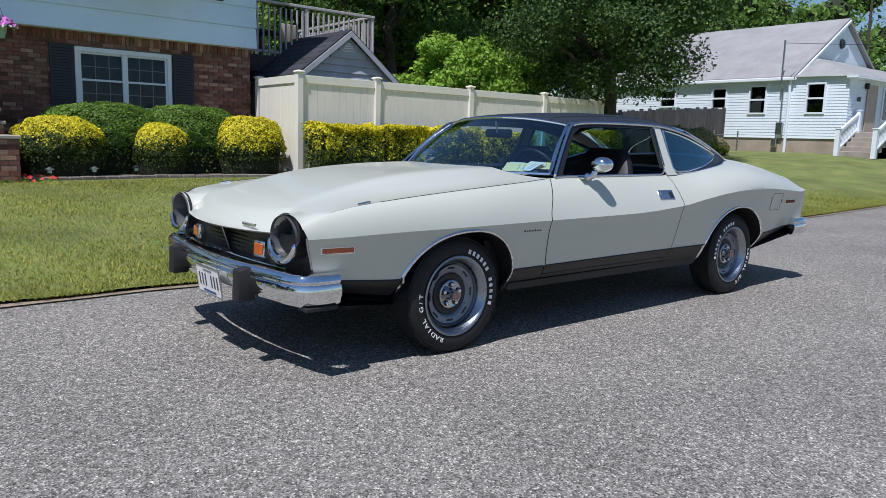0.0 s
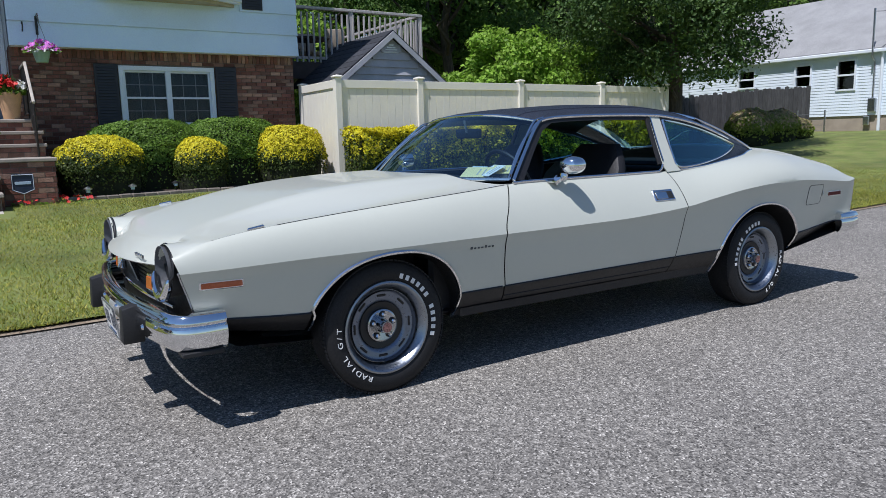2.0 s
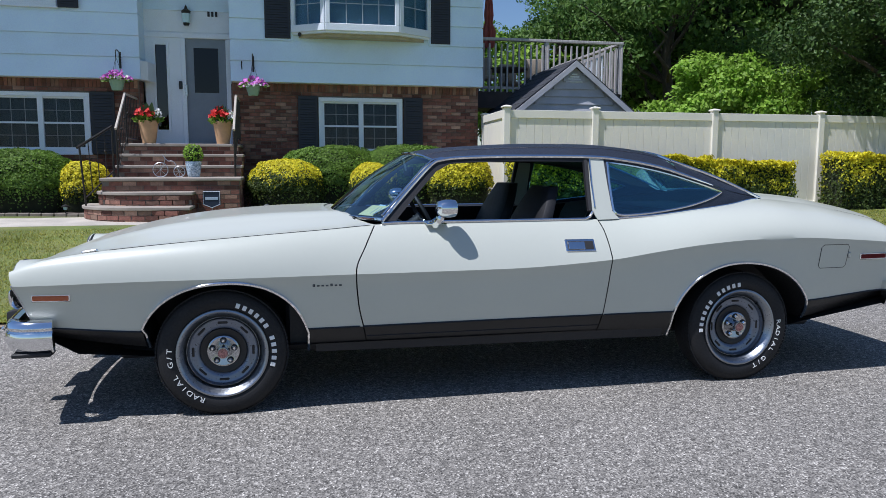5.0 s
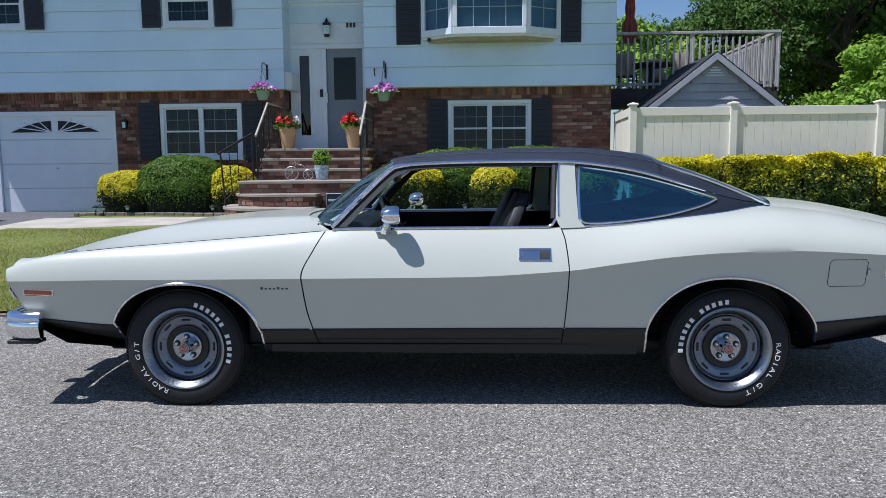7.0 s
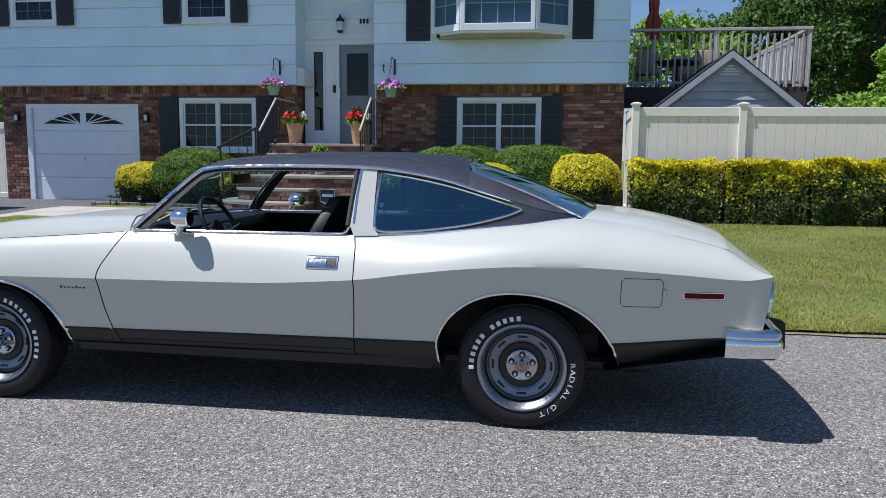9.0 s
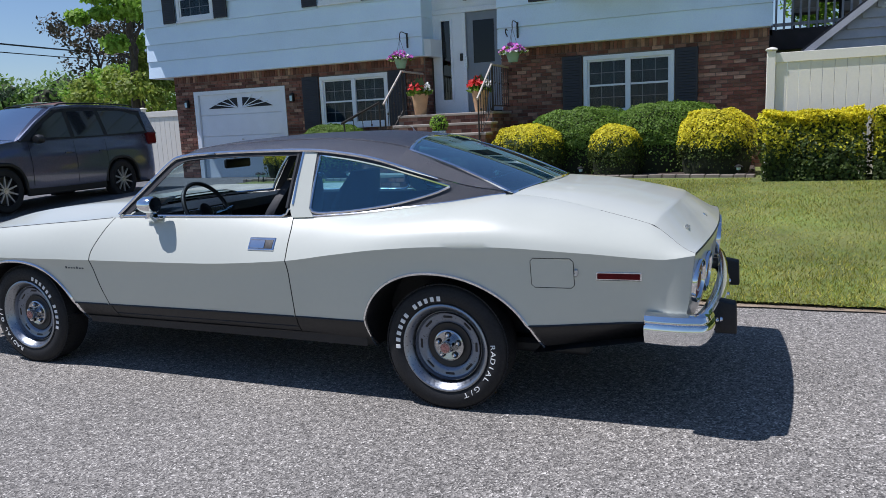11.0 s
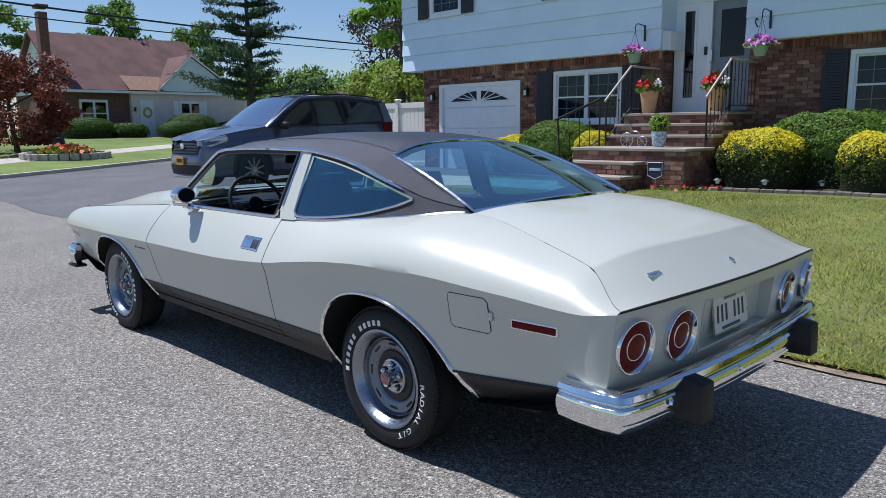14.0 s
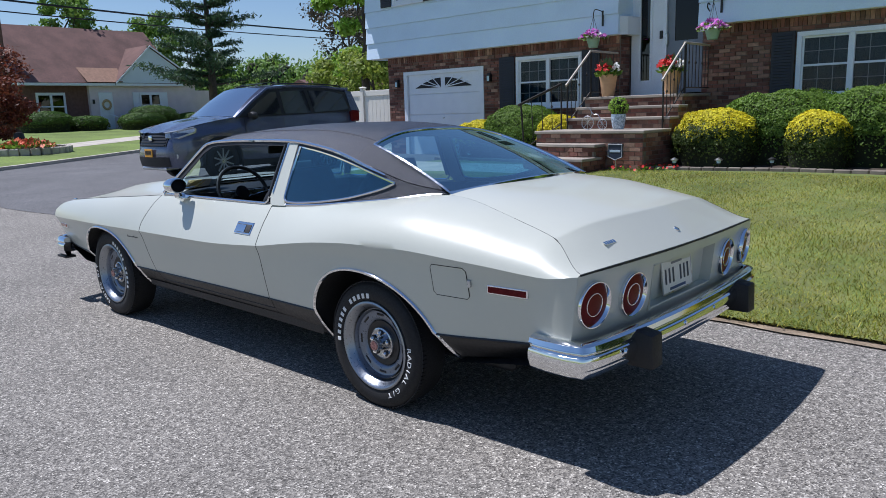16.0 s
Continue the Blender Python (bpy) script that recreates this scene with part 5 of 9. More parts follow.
# Lower leaves: their own green, darkened to hold the shade down there.
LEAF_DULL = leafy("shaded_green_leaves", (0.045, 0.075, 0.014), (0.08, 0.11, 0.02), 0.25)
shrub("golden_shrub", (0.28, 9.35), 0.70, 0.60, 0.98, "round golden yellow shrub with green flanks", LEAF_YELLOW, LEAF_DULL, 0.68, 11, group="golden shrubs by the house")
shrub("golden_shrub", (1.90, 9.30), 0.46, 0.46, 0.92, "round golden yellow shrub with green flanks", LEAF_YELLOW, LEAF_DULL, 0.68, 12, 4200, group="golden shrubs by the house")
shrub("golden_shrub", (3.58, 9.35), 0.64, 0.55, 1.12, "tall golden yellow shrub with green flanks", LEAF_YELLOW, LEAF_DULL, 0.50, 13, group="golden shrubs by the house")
shrub("green_shrub", (1.18, 10.05), 1.02, 0.66, 1.25, "dense clipped green shrub below the window", LEAF_BOX, LEAF_DARK, 0.48, 14, 8000, power=3.1, group="green shrubs by the house")
shrub("green_shrub", (2.68, 10.05), 1.02, 0.66, 1.27, "dense clipped green shrub below the window", LEAF_BOX, LEAF_DARK, 0.48, 15, 8000, power=3.1, group="green shrubs by the house")
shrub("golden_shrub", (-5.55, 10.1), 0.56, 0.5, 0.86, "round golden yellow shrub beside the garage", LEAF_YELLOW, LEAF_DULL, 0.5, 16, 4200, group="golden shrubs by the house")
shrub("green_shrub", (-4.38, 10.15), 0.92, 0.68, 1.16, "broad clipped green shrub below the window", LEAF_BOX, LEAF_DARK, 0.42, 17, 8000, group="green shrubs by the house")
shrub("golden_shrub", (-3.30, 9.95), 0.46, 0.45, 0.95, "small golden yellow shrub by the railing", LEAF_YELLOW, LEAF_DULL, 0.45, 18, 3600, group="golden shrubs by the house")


def hedge(x0, x1, y0, y1, h, seed, n, label):
    """A clipped hedge: golden tips over glossy green sides with shade put into their colour, holes and stray shoots."""
    cx, cy = (x0 + x1) / 2, (y0 + y1) / 2
    g_ = gz(cx, cy)
    b = thing("golden_hedge", (cx, cy, g_), label, "hedge", "golden hedge along the fence")
    rng = np.random.default_rng(seed)
    n = int(n * 1.9)
    fx, fz = rng.random(n), rng.random(n)
    face = rng.random(n)
    P, N = np.zeros((n, 3)), np.zeros((n, 3))
    top = face < 0.42
    end = (face > 0.86)
    back = (face > 0.78) & ~end
    front = ~top & ~end & ~back
    P[:, 0] = x0 + (x1 - x0) * fx
    P[:, 1] = np.where(top, y0 + (y1 - y0) * fz, np.where(back, y1, y0))
    P[:, 2] = np.where(top, h, h * fz ** 0.8)
    P[end, 0] = np.where(rng.random(end.sum()) < 0.5, x0, x1)
    P[end, 1] = y0 + (y1 - y0) * fx[end]
    N[top] = (0, 0, 1)
    N[front] = (0, -1, 0.25)
    N[back] = (0, 1, 0.2)
    N[end] = np.stack([np.sign(P[end, 0] - cx), 0 * P[end, 0], 0.2 + 0 * P[end, 0]], 1)
    bulge = lumps(P, seed, 2.0, 0.11) + lumps(P, seed + 5, 6.0, 0.05)
    inset = 0.12 * rng.random(n) ** 2
    P += N * (bulge - inset)[:, None]
    r = np.minimum(1, (P[:, 2] / h)) ** 6
    P[front, 1] += 0.10 * r[front]
    P[:, 2] += g_
    sz = 0.054 * (0.6 + 0.8 * rng.random(n))
    V, F = leaf_cloud(P, N, sz, seed + 1, 0.62, 0.7)
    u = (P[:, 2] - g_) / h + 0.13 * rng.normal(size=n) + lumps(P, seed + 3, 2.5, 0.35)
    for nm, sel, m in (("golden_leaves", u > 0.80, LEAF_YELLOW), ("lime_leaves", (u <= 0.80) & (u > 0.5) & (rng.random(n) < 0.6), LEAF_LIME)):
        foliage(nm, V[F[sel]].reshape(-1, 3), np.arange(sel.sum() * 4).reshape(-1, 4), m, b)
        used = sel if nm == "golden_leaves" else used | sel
    # The remaining, mostly low leaves get the green with painted-in shade.
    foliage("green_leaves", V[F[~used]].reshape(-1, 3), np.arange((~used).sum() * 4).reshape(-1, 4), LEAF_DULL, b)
    # Added block in the same painted shade, seen through gaps in the hedge.
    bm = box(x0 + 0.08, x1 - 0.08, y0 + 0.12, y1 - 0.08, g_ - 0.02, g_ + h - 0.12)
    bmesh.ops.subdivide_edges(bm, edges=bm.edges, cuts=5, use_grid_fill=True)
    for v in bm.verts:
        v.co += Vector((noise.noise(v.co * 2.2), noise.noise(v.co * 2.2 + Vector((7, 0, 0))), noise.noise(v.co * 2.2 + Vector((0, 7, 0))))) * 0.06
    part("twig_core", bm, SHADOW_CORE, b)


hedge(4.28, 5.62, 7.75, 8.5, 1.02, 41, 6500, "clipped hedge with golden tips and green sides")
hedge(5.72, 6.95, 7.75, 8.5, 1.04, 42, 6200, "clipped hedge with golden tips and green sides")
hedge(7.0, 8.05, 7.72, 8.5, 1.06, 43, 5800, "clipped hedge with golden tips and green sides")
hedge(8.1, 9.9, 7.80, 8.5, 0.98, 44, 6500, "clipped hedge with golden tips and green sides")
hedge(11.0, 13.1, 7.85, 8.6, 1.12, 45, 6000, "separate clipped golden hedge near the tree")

# ---- trees ----
def limb(a, b, r0, r1, seed, n=6, sway=0.12):
    rnd = random.Random(seed)
    a, b = Vector(a), Vector(b)
    L_ = (b - a).length
    pts = []
    for i in range(n + 1):
        t = i / n
        off = Vector((rnd.uniform(-1, 1), rnd.uniform(-1, 1), rnd.uniform(-0.4, 0.4))) * sway * L_ * 0.25 * math.sin(math.pi * t)
        pts.append(a.lerp(b, t) + off)
    return pts, [lerp(r0, r1, i / n) for i in range(n + 1)]


def tree(name, at, height, trunk_r, crown_r, base, label, material, seed, leaves_n=14000, leaf=0.16, clumps=46, spread=0.8, bare=0.0):
    """Trunk, limbs that fork, and clumps of leaves at the limb ends with gaps between."""
    x, y = at
    z = gz(x, y)
    tr = thing(name, (x, y, z), label, "tree")
    rnd = random.Random(seed)
    rng = np.random.default_rng(seed)
    pts, rs = limb((x, y, z - 0.1), (x + rnd.uniform(-0.3, 0.3), y + rnd.uniform(-0.3, 0.3), z + height * 0.72), trunk_r, trunk_r * 0.3, seed, 9, 0.06)
    rs[0] *= 1.45
    trunk = part("trunk", tube(pts, rs, 10), BARK, tr, "grey-brown bark trunk")
    ends = []
    for k in range(clumps):
        t = rnd.uniform(base / height, 0.98) if k else 0.98
        zz = z + t * height
        u = (t * height - base) / max(0.1, height - base)
        rad = crown_r * math.sqrt(max(0.05, 1 - (2 * u - 0.85) ** 2 * 0.75)) * rnd.uniform(0.35, 1.0)
        a = rnd.uniform(0, 2 * math.pi)
        end = Vector((x + rad * math.cos(a), y + rad * math.sin(a), zz + rnd.uniform(-0.3, 0.4)))
        ends.append(end)
        if k % 3 == 0:
            s = pts[min(len(pts) - 1, max(2, int((zz - z) / (height * 0.72) * 7)))]
            lp, lr = limb(s, end, trunk_r * 0.32, 0.02, seed + k, 5, 0.4)
            part("limb", tube(lp, lr, 6), BARK, trunk)
    per = leaves_n // len(ends)
    C, N = [], []
    for e in ends:
        r = crown_r * rnd.uniform(0.20, 0.36) * spread
        d = rng.normal(size=(per, 3))
        d /= np.linalg.norm(d, axis=1)[:, None]
        q = (0.45 + 0.6 * rng.random(per)) * r
        p = np.array(e) + d * q[:, None] * np.array([1.15, 1.15, 0.75])
        C.append(p)
        N.append(d + np.array([0, 0, 0.5]))
    C, N = np.concatenate(C), np.concatenate(N)
    keep = C[:, 2] > z + base * 0.75
    C, N = C[keep], N[keep]
    N /= np.linalg.norm(N, axis=1)[:, None]
    V, F = leaf_cloud(C, N, leaf * (0.6 + 0.8 * rng.random(len(C))), seed + 3, 0.6, 0.8)
    foliage("crown", V, F, material, tr, "loose crown of many small leaves")
    return tr


LEAF_STREET = leafy("dense_shade_leaves", (0.045, 0.092, 0.022), (0.085, 0.145, 0.034), 0.3)
tree("street_tree", (14.7, 9.6), 9.8, 0.24, 3.6, 2.35, "leafy shade tree beside the fence end", LEAF_STREET, 71, 95000, 0.10, 105)
tree("street_tree", (12.4, 17.0), 11.0, 0.24, 3.9, 3.8, "tall dark leafed tree behind the fence", LEAF_SHADE, 72, 34000, 0.15, 60)
tree("garden_tree", (10.9, 12.2), 3.35, 0.09, 1.8, 1.1, "bright green young tree behind the fence", LEAF_BRIGHT, 73, 17000, 0.12, 40)
tree("garden_tree", (12.4, 12.4), 3.2, 0.09, 1.8, 1.2, "bright green young tree behind the fence", LEAF_BRIGHT, 74, 17000, 0.12, 40)
tree("backyard_tree", (10.2, 21.5), 7.4, 0.18, 3.0, 1.0, "dark leafed tree beyond the deck", LEAF_SHADE, 75, 22000, 0.15, 50)
# woods behind the gardens
def woods(name, xs, ys, hs, n, seed, material, leaf, label):
    rng = np.random.default_rng(seed)
    w = thing(name, (xs[0], ys[0], 0), label, "woods", kind="stuff")
    m = 150
    cx, cy = rng.uniform(*xs, m), rng.uniform(*ys, m)
    cz = rng.uniform(0.3, 1.0, m) ** 0.8 * rng.uniform(*hs, m)
    rr = rng.uniform(1.0, 2.3, m)
    per = n // m
    C, N = [], []
    for i in range(m):
        d = rng.normal(size=(per, 3))
        d /= np.linalg.norm(d, axis=1)[:, None]
        q = rr[i] * (0.55 + 0.5 * rng.random(per))
        C.append(np.array([cx[i], cy[i], cz[i]]) + d * q[:, None] * np.array([1.1, 1.1, 0.8]))
        N.append(d + np.array([0, 0, 0.4]))
    C, N = np.concatenate(C), np.concatenate(N)
    N /= np.linalg.norm(N, axis=1)[:, None]
    keep = C[:, 2] > 0.3
    V, F = leaf_cloud(C[keep], N[keep], leaf * (0.6 + 0.8 * rng.random(keep.sum())), seed + 1, 0.62, 0.8)
    tagged(foliage("woodland_leaves", V, F, material, w), kind="stuff")
    # Added dark lumps: the shade deep in the woods, given as colour.
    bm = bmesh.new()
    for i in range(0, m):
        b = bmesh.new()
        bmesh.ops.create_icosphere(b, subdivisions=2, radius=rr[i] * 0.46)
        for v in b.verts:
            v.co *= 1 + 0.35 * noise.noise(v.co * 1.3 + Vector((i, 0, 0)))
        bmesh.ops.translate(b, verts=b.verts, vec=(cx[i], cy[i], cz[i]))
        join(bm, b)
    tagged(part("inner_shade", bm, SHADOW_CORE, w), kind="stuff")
    for i in range(14):
        x, y = rng.uniform(*xs), rng.uniform(*ys)
        tagged(part("woodland_trunk", tube([(x, y, 0), (x + rng.uniform(-0.4, 0.4), y, hs[1] * 0.8)], [0.22, 0.06], 7), BARK, w))


woods("woods", (12.0, 42), (18.5, 27), (7, 13), 110000, 81, LEAF_DARK, 0.22, "dense dark green woods behind the gardens")
woods("woods_right", (33, 60), (12, 34), (6, 12), 30000, 82, LEAF_DARK, 0.34, "dense dark green woods behind the white house")
tree("backyard_tree", (7.9, 21.5), 5.6, 0.16, 2.8, 2.2, "light green tree behind the deck", LEAF_BRIGHT, 83, 10000, 0.2, 34)
# left of the house
tree("side_tree", (-15.0, 15.2), 9.6, 0.2, 2.0, 3.4, "tall loose leafed tree beside the house", LEAF_BRIGHT, 84, 11000, 0.2, 34, 0.7)
tree("side_tree", (-15.2, 16.0), 4.0, 0.1, 2.2, 1.2, "fresh green garden tree beyond the side fence", LEAF_FRESH, 85, 9000, 0.16, 30)
tree("side_tree", (-19.0, 19.5), 4.2, 0.12, 2.6, 1.2, "low bright green garden tree", LEAF_BRIGHT, 86, 9000, 0.18, 30)
tree("side_tree", (-24.6, 23.4), 7.0, 0.18, 3.2, 2.6, "sparse brownish tree against the sky", leafy("brownish_leaves", (0.06, 0.06, 0.035), (0.10, 0.08, 0.055), 0.3), 87, 5200, 0.18, 34, 0.7)
tree("red_maple", (-27.1, 5.9), 3.8, 0.12, 2.3, 0.5, "dark red leafed maple on the far lawn", LEAF_RED, 88, 12000, 0.14, 40)
tree("far_tree", (-46, 17), 8.6, 0.2, 3.0, 3, "green tree behind the cottage", LEAF_DARK, 89, 6000, 0.28, 30)
tree("far_tree", (-50, 11.4), 8.3, 0.2, 2.6, 3, "green tree behind the cottage", LEAF_DARK, 90, 6000, 0.26, 34)
tree("far_tree", (-52, 2.5), 8.6, 0.2, 3.6, 2, "green tree beside the cottage", LEAF_DARK, 93, 7000, 0.28, 34)
tree("far_tree", (-48, 24), 7.6, 0.2, 3.4, 2, "green tree behind the cottage", LEAF_DARK, 91, 6000, 0.28, 30)
woods("far_woods", (-75, -40), (26, 60), (4, 7), 48000, 92, LEAF_DARK, 0.36, "distant green treetops at the end of the street")


def pine(at, height, seed):
    """A tall pine: whorls of drooping boughs, each a spray of needle tufts."""
    x, y = at
    z = gz(x, y)
    p = thing("pine_tree", (x, y, z), "tall blue-green pine with layered boughs", "tree")
    rnd = random.Random(seed)
    rng = np.random.default_rng(seed)
    trunk = part("trunk", tube([(x, y, z - 0.1), (x + 0.1, y, z + height * 0.5), (x, y, z + height)], [0.26, 0.16, 0.02], 9), BARK, p)
    C, N = [], []
    zz = z + 2.5
    while zz < z + height - 0.3:
        t = (zz - z) / height
        reach = 2.9 * (1 - t) ** 0.75 + 0.3
        for k in range(7):
            a = rnd.uniform(0, 2 * math.pi)
            L_ = reach * rnd.choice((0.4, 0.6, 0.9, 1.0, 1.35)) * rnd.uniform(0.9, 1.1)
            d = Vector((math.cos(a), math.sin(a), rnd.uniform(0.05, 0.30)))
            end = Vector((x, y, zz)) + d * L_
            if L_ > 0.8:
                part("bough", tube([(x, y, zz), tuple(Vector((x, y, zz)).lerp(end, 0.5) - Vector((0, 0, 0.08))), tuple(end)], [0.05, 0.03, 0.01], 5), BARK, trunk)
            m = int(105 * L_) + 25
            u = rng.uniform(0.3, 1.02, m)
            q = np.array([x, y, zz]) + u[:, None] * np.array(d * L_) + rng.normal(size=(m, 3)) * np.array([0.16, 0.16, 0.055]) * (0.6 + L_ * 0.3)
            C.append(q)
            N.append(np.array([[0, 0, 1.0]] * m) + 0.5 * rng.normal(size=(m, 3)))
        zz += rnd.uniform(0.34, 0.60)
    C, N = np.concatenate(C), np.concatenate(N)
    N /= np.linalg.norm(N, axis=1)[:, None]
    V, F = leaf_cloud(C, N, 0.25 * (0.6 + 0.7 * rng.random(len(C))), seed, 0.28, 0.7)
    foliage("needles", V, F, NEEDLE, p, "dark blue-green needle sprays")


pine((-29.8, 17.95), 9.8, 95)
LEAF_COT = leafy("dark_box_leaves", (0.07, 0.15, 0.022), (0.11, 0.20, 0.03), 0.3)
shr = ((-36.5, 12.2, 0.95, 1.0), (-36.6, 14.4, 0.8, 0.75), (-35.4, 17.0, 0.9, 0.85), (-36.3, 18.1, 1.0, 1.2), (-36.2, 20.6, 0.8, 0.8), (-35.8, 22.0, 0.7, 0.7))
for i, (x, y, r, h) in enumerate(shr):
    shrub("cottage_shrub", (x, y - 0.3), r * 1.35, r * 1.35, h * 1.15, "clipped round green shrub before the cottage", LEAF_COT, LEAF_DULL, 0.55, 200 + i, 2400, 0.10, group="shrubs before the cottage")
for i, (x, y, r, h) in enumerate(((18.6, 10.0, 0.8, 1.15), (19.7, 9.8, 0.8, 1.0), (20.6, 9.7, 0.6, 0.65))):
    shrub("border_shrub", (x, y), r, r * 0.8, h, "loose flowering border shrub by the wooden fence", leafy("straw_tips_%d" % i, (0.52, 0.38, 0.25), (0.24, 0.30, 0.08), 0.3), LEAF_FRESH, 0.6, 220 + i, 2600, 0.11, 2.0, group="border shrubs")

# ---- white house on the right ----
wh = thing("white_house", (28.3, 14.0, 0.55), "white clapboard house with grey shingle roof", "house")
GREYROOF = mat("grey_roof", (0.30, 0.30, 0.30), 0.9, var=0.12, scale=1.5, fine=25, fvar=0.12, bump=0.4, bscale=20)
WHITEWALL = mat("white_clapboard", (0.76, 0.83, 0.90), 0.6, var=0.04, scale=2)
FOUND = mat("tan_foundation", (0.36, 0.30, 0.24), 0.9, var=0.15, scale=2)
WX, WY0, WY1, WZ = 24.3, 7.0, 19.5, 1.53
SMOKEPANE = mat("dim_blue_pane", (0.05, 0.07, 0.09), 0.08, var=0.2)
WINS = [(7.80, 8.37, 2.45, 3.42), (9.92, 10.5, 2.45, 3.40), (11.5, 12.05, 2.65, 3.36), (13.75, 14.4, 2.75, 3.34)]
part("foundation", box(WX + 0.03, 32.2, WY0 + 0.03, WY1, 0.3, WZ + 0.02), FOUND, wh, smooth=False)
bm = bmesh.new()
ys_ = sorted({WY0, WY1, *[v for w in WINS for v in w[:2]]})
for a, b in zip(ys_, ys_[1:]):
    hole = [w for w in WINS if w[0] < (a + b) / 2 < w[1]]
    for c, d in (((WZ, hole[0][2]), (hole[0][3], 3.72)) if hole else ((WZ, 3.72),)):
        box(WX, WX + 0.15, a, b, c, d, 0, bm)
box(WX + 0.15, 32.3, WY0, WY0 + 0.15, WZ, 3.72, 0, bm)
box(32.15, 32.3, WY0, WY1, WZ, 3.72, 0, bm)
part("wall", bm, WHITEWALL, wh, smooth=False)
for k in range(21):
    z = WZ + 0.1015 * k
    sp = [(WY0, WY1)]
    for a, b, c, d in WINS:
        if z + 0.10 > c - 0.06 and z < d + 0.06:
            sp = [q for s0, s1 in sp for q in ((s0, min(s1, a - 0.06)), (max(s0, b + 0.06), s1)) if q[1] - q[0] > 0.05]
    for a, b in sp:
        part("clapboard", slab([(WX - 0.014, a, z), (WX, a, z), (WX, a, z + 0.10), (WX - 0.004, a, z + 0.10)], (0, b - a, 0)), WHITEWALL, wh, smooth=False)
    part("clapboard", slab([(WX, WY0 - 0.014, z), (WX, WY0, z), (WX, WY0, z + 0.10), (WX, WY0 - 0.004, z + 0.10)], (8.0, 0, 0)), WHITEWALL, wh, smooth=False)
for a, b, c, d in WINS:
    bm = bmesh.new()
    for q in ((a - 0.06, b + 0.06, d, d + 0.06), (a - 0.06, b + 0.06, c - 0.06, c), (a - 0.06, a, c, d), (b, b + 0.06, c, d), (a, b, (c + d) / 2 - 0.03, (c + d) / 2 + 0.03)):
        box(WX - 0.05, WX + 0.03, q[0], q[1], q[2], q[3], 0.004, bm)
    w = part("window", bm, TRIM, wh, "dark sash window in white trim")
    part("pane", box(WX + 0.04, WX + 0.05, a, b, c, d), glass("far_pane", (0.1, 0.11, 0.12), 0.02, 0.05), w)
    part("window_back", box(WX + 0.16, WX + 0.18, a - 0.1, b + 0.1, c - 0.1, d + 0.1), DARK, w)
bm = bmesh.new()
slab([(WX - 0.14, 8.85, 3.62), (28.3, 8.85, 6.12), (32.65, 8.85, 3.62), (32.65, 8.85, 3.72), (28.3, 8.85, 6.24), (WX - 0.14, 8.85, 3.74)], (0, WY1 - 8.55, 0), bm)
part("roof", bm, GREYROOF, wh, "grey shingle gable roof")
part("gable", slab([(WX, 9.0, 3.7), (32.3, 9.0, 3.7), (28.3, 9.0, 6.08)], (0, 0.12, 0)), WHITEWALL, wh, smooth=False)
part("gable_window", lathe([(8.91, 0.0), (8.91, 0.16), (8.99, 0.19)], 20, "y", (28.1, 0, 5.25)), BLACK, wh, "dark oval gable window")
part("barge_board", slab([(WX - 0.14, 8.77, 3.60), (28.3, 8.77, 6.09), (28.3, 8.77, 6.17), (WX - 0.14, 8.77, 3.68)], (0, 0.06, 0)), WHITEWALL, wh)
part("porch_roof", grid([[(WX - 0.14, 6.7, 3.66), (32.6, 6.7, 3.66)], [(WX + 1.5, 8.95, 4.55), (32.6, 8.95, 4.55)], [(WX - 0.3, 8.95, 3.72), (32.6, 8.95, 3.7)]]), GREYROOF, wh, "lower grey roof over the front")
part("porch_hip", grid([[(WX - 0.14, 6.7, 3.66), (WX + 1.5, 8.95, 4.55)], [(WX - 0.14, 8.95, 3.70), (WX + 1.5, 8.96, 4.54)]]), GREYROOF, wh)
part("gutter", box(WX - 0.21, WX - 0.09, 8.85, WY1, 3.58, 3.70, 0.02), TRIM, wh)
part("porch_eave", box(WX - 0.17, 32.4, 6.68, 7.05, 3.60, 3.68), TRIM, wh)
for px in (9.0,):
    part("downpipe", tube([(WX - 0.08, px, 3.6), (WX - 0.08, px, 0.75)], 0.05, 8), TRIM, wh, "white downpipe")
part("service_conduit", tube([(WX - 0.25, 9.25, 5.0), (WX - 0.25, 9.25, 3.45), (WX - 0.06, 9.25, 3.3), (WX - 0.06, 9.25, 1.9)], 0.034, 6), DULL, wh)
part("meter_box", box(WX - 0.14, WX - 0.02, 9.12, 9.38, 1.65, 2.1, 0.02), DULL, wh, "grey meter box on the wall")
part("meter_box", box(WX - 0.14, WX - 0.02, 9.3, 9.5, 1.2, 1.5, 0.02), DULL, wh)
part("front_door", box(25.75, 26.65, WY0 - 0.06, WY0 - 0.02, 1.80, 3.48, 0.01), mat("tan_door", (0.42, 0.34, 0.28), 0.6), wh, "tan front door")
for i in range(3):
    part("number_bar", box(25.0 + 0.09 * i, 25.05 + 0.09 * i, WY0 - 0.05, WY0 - 0.03, 2.85, 3.0), BLACK, wh)
part("porch_lamp", box(25.52, 25.64, WY0 - 0.16, WY0 - 0.02, 3.3, 3.5, 0.02), BLACK, wh)
fw = part("window", box(27.2, 28.5, WY0 - 0.06, WY0 - 0.02, 2.2, 3.5, 0.01), TRIM, wh, "white framed front window")
part("pane", box(27.3, 28.4, WY0 - 0.07, WY0 - 0.055, 2.3, 3.4), SMOKEPANE, fw)
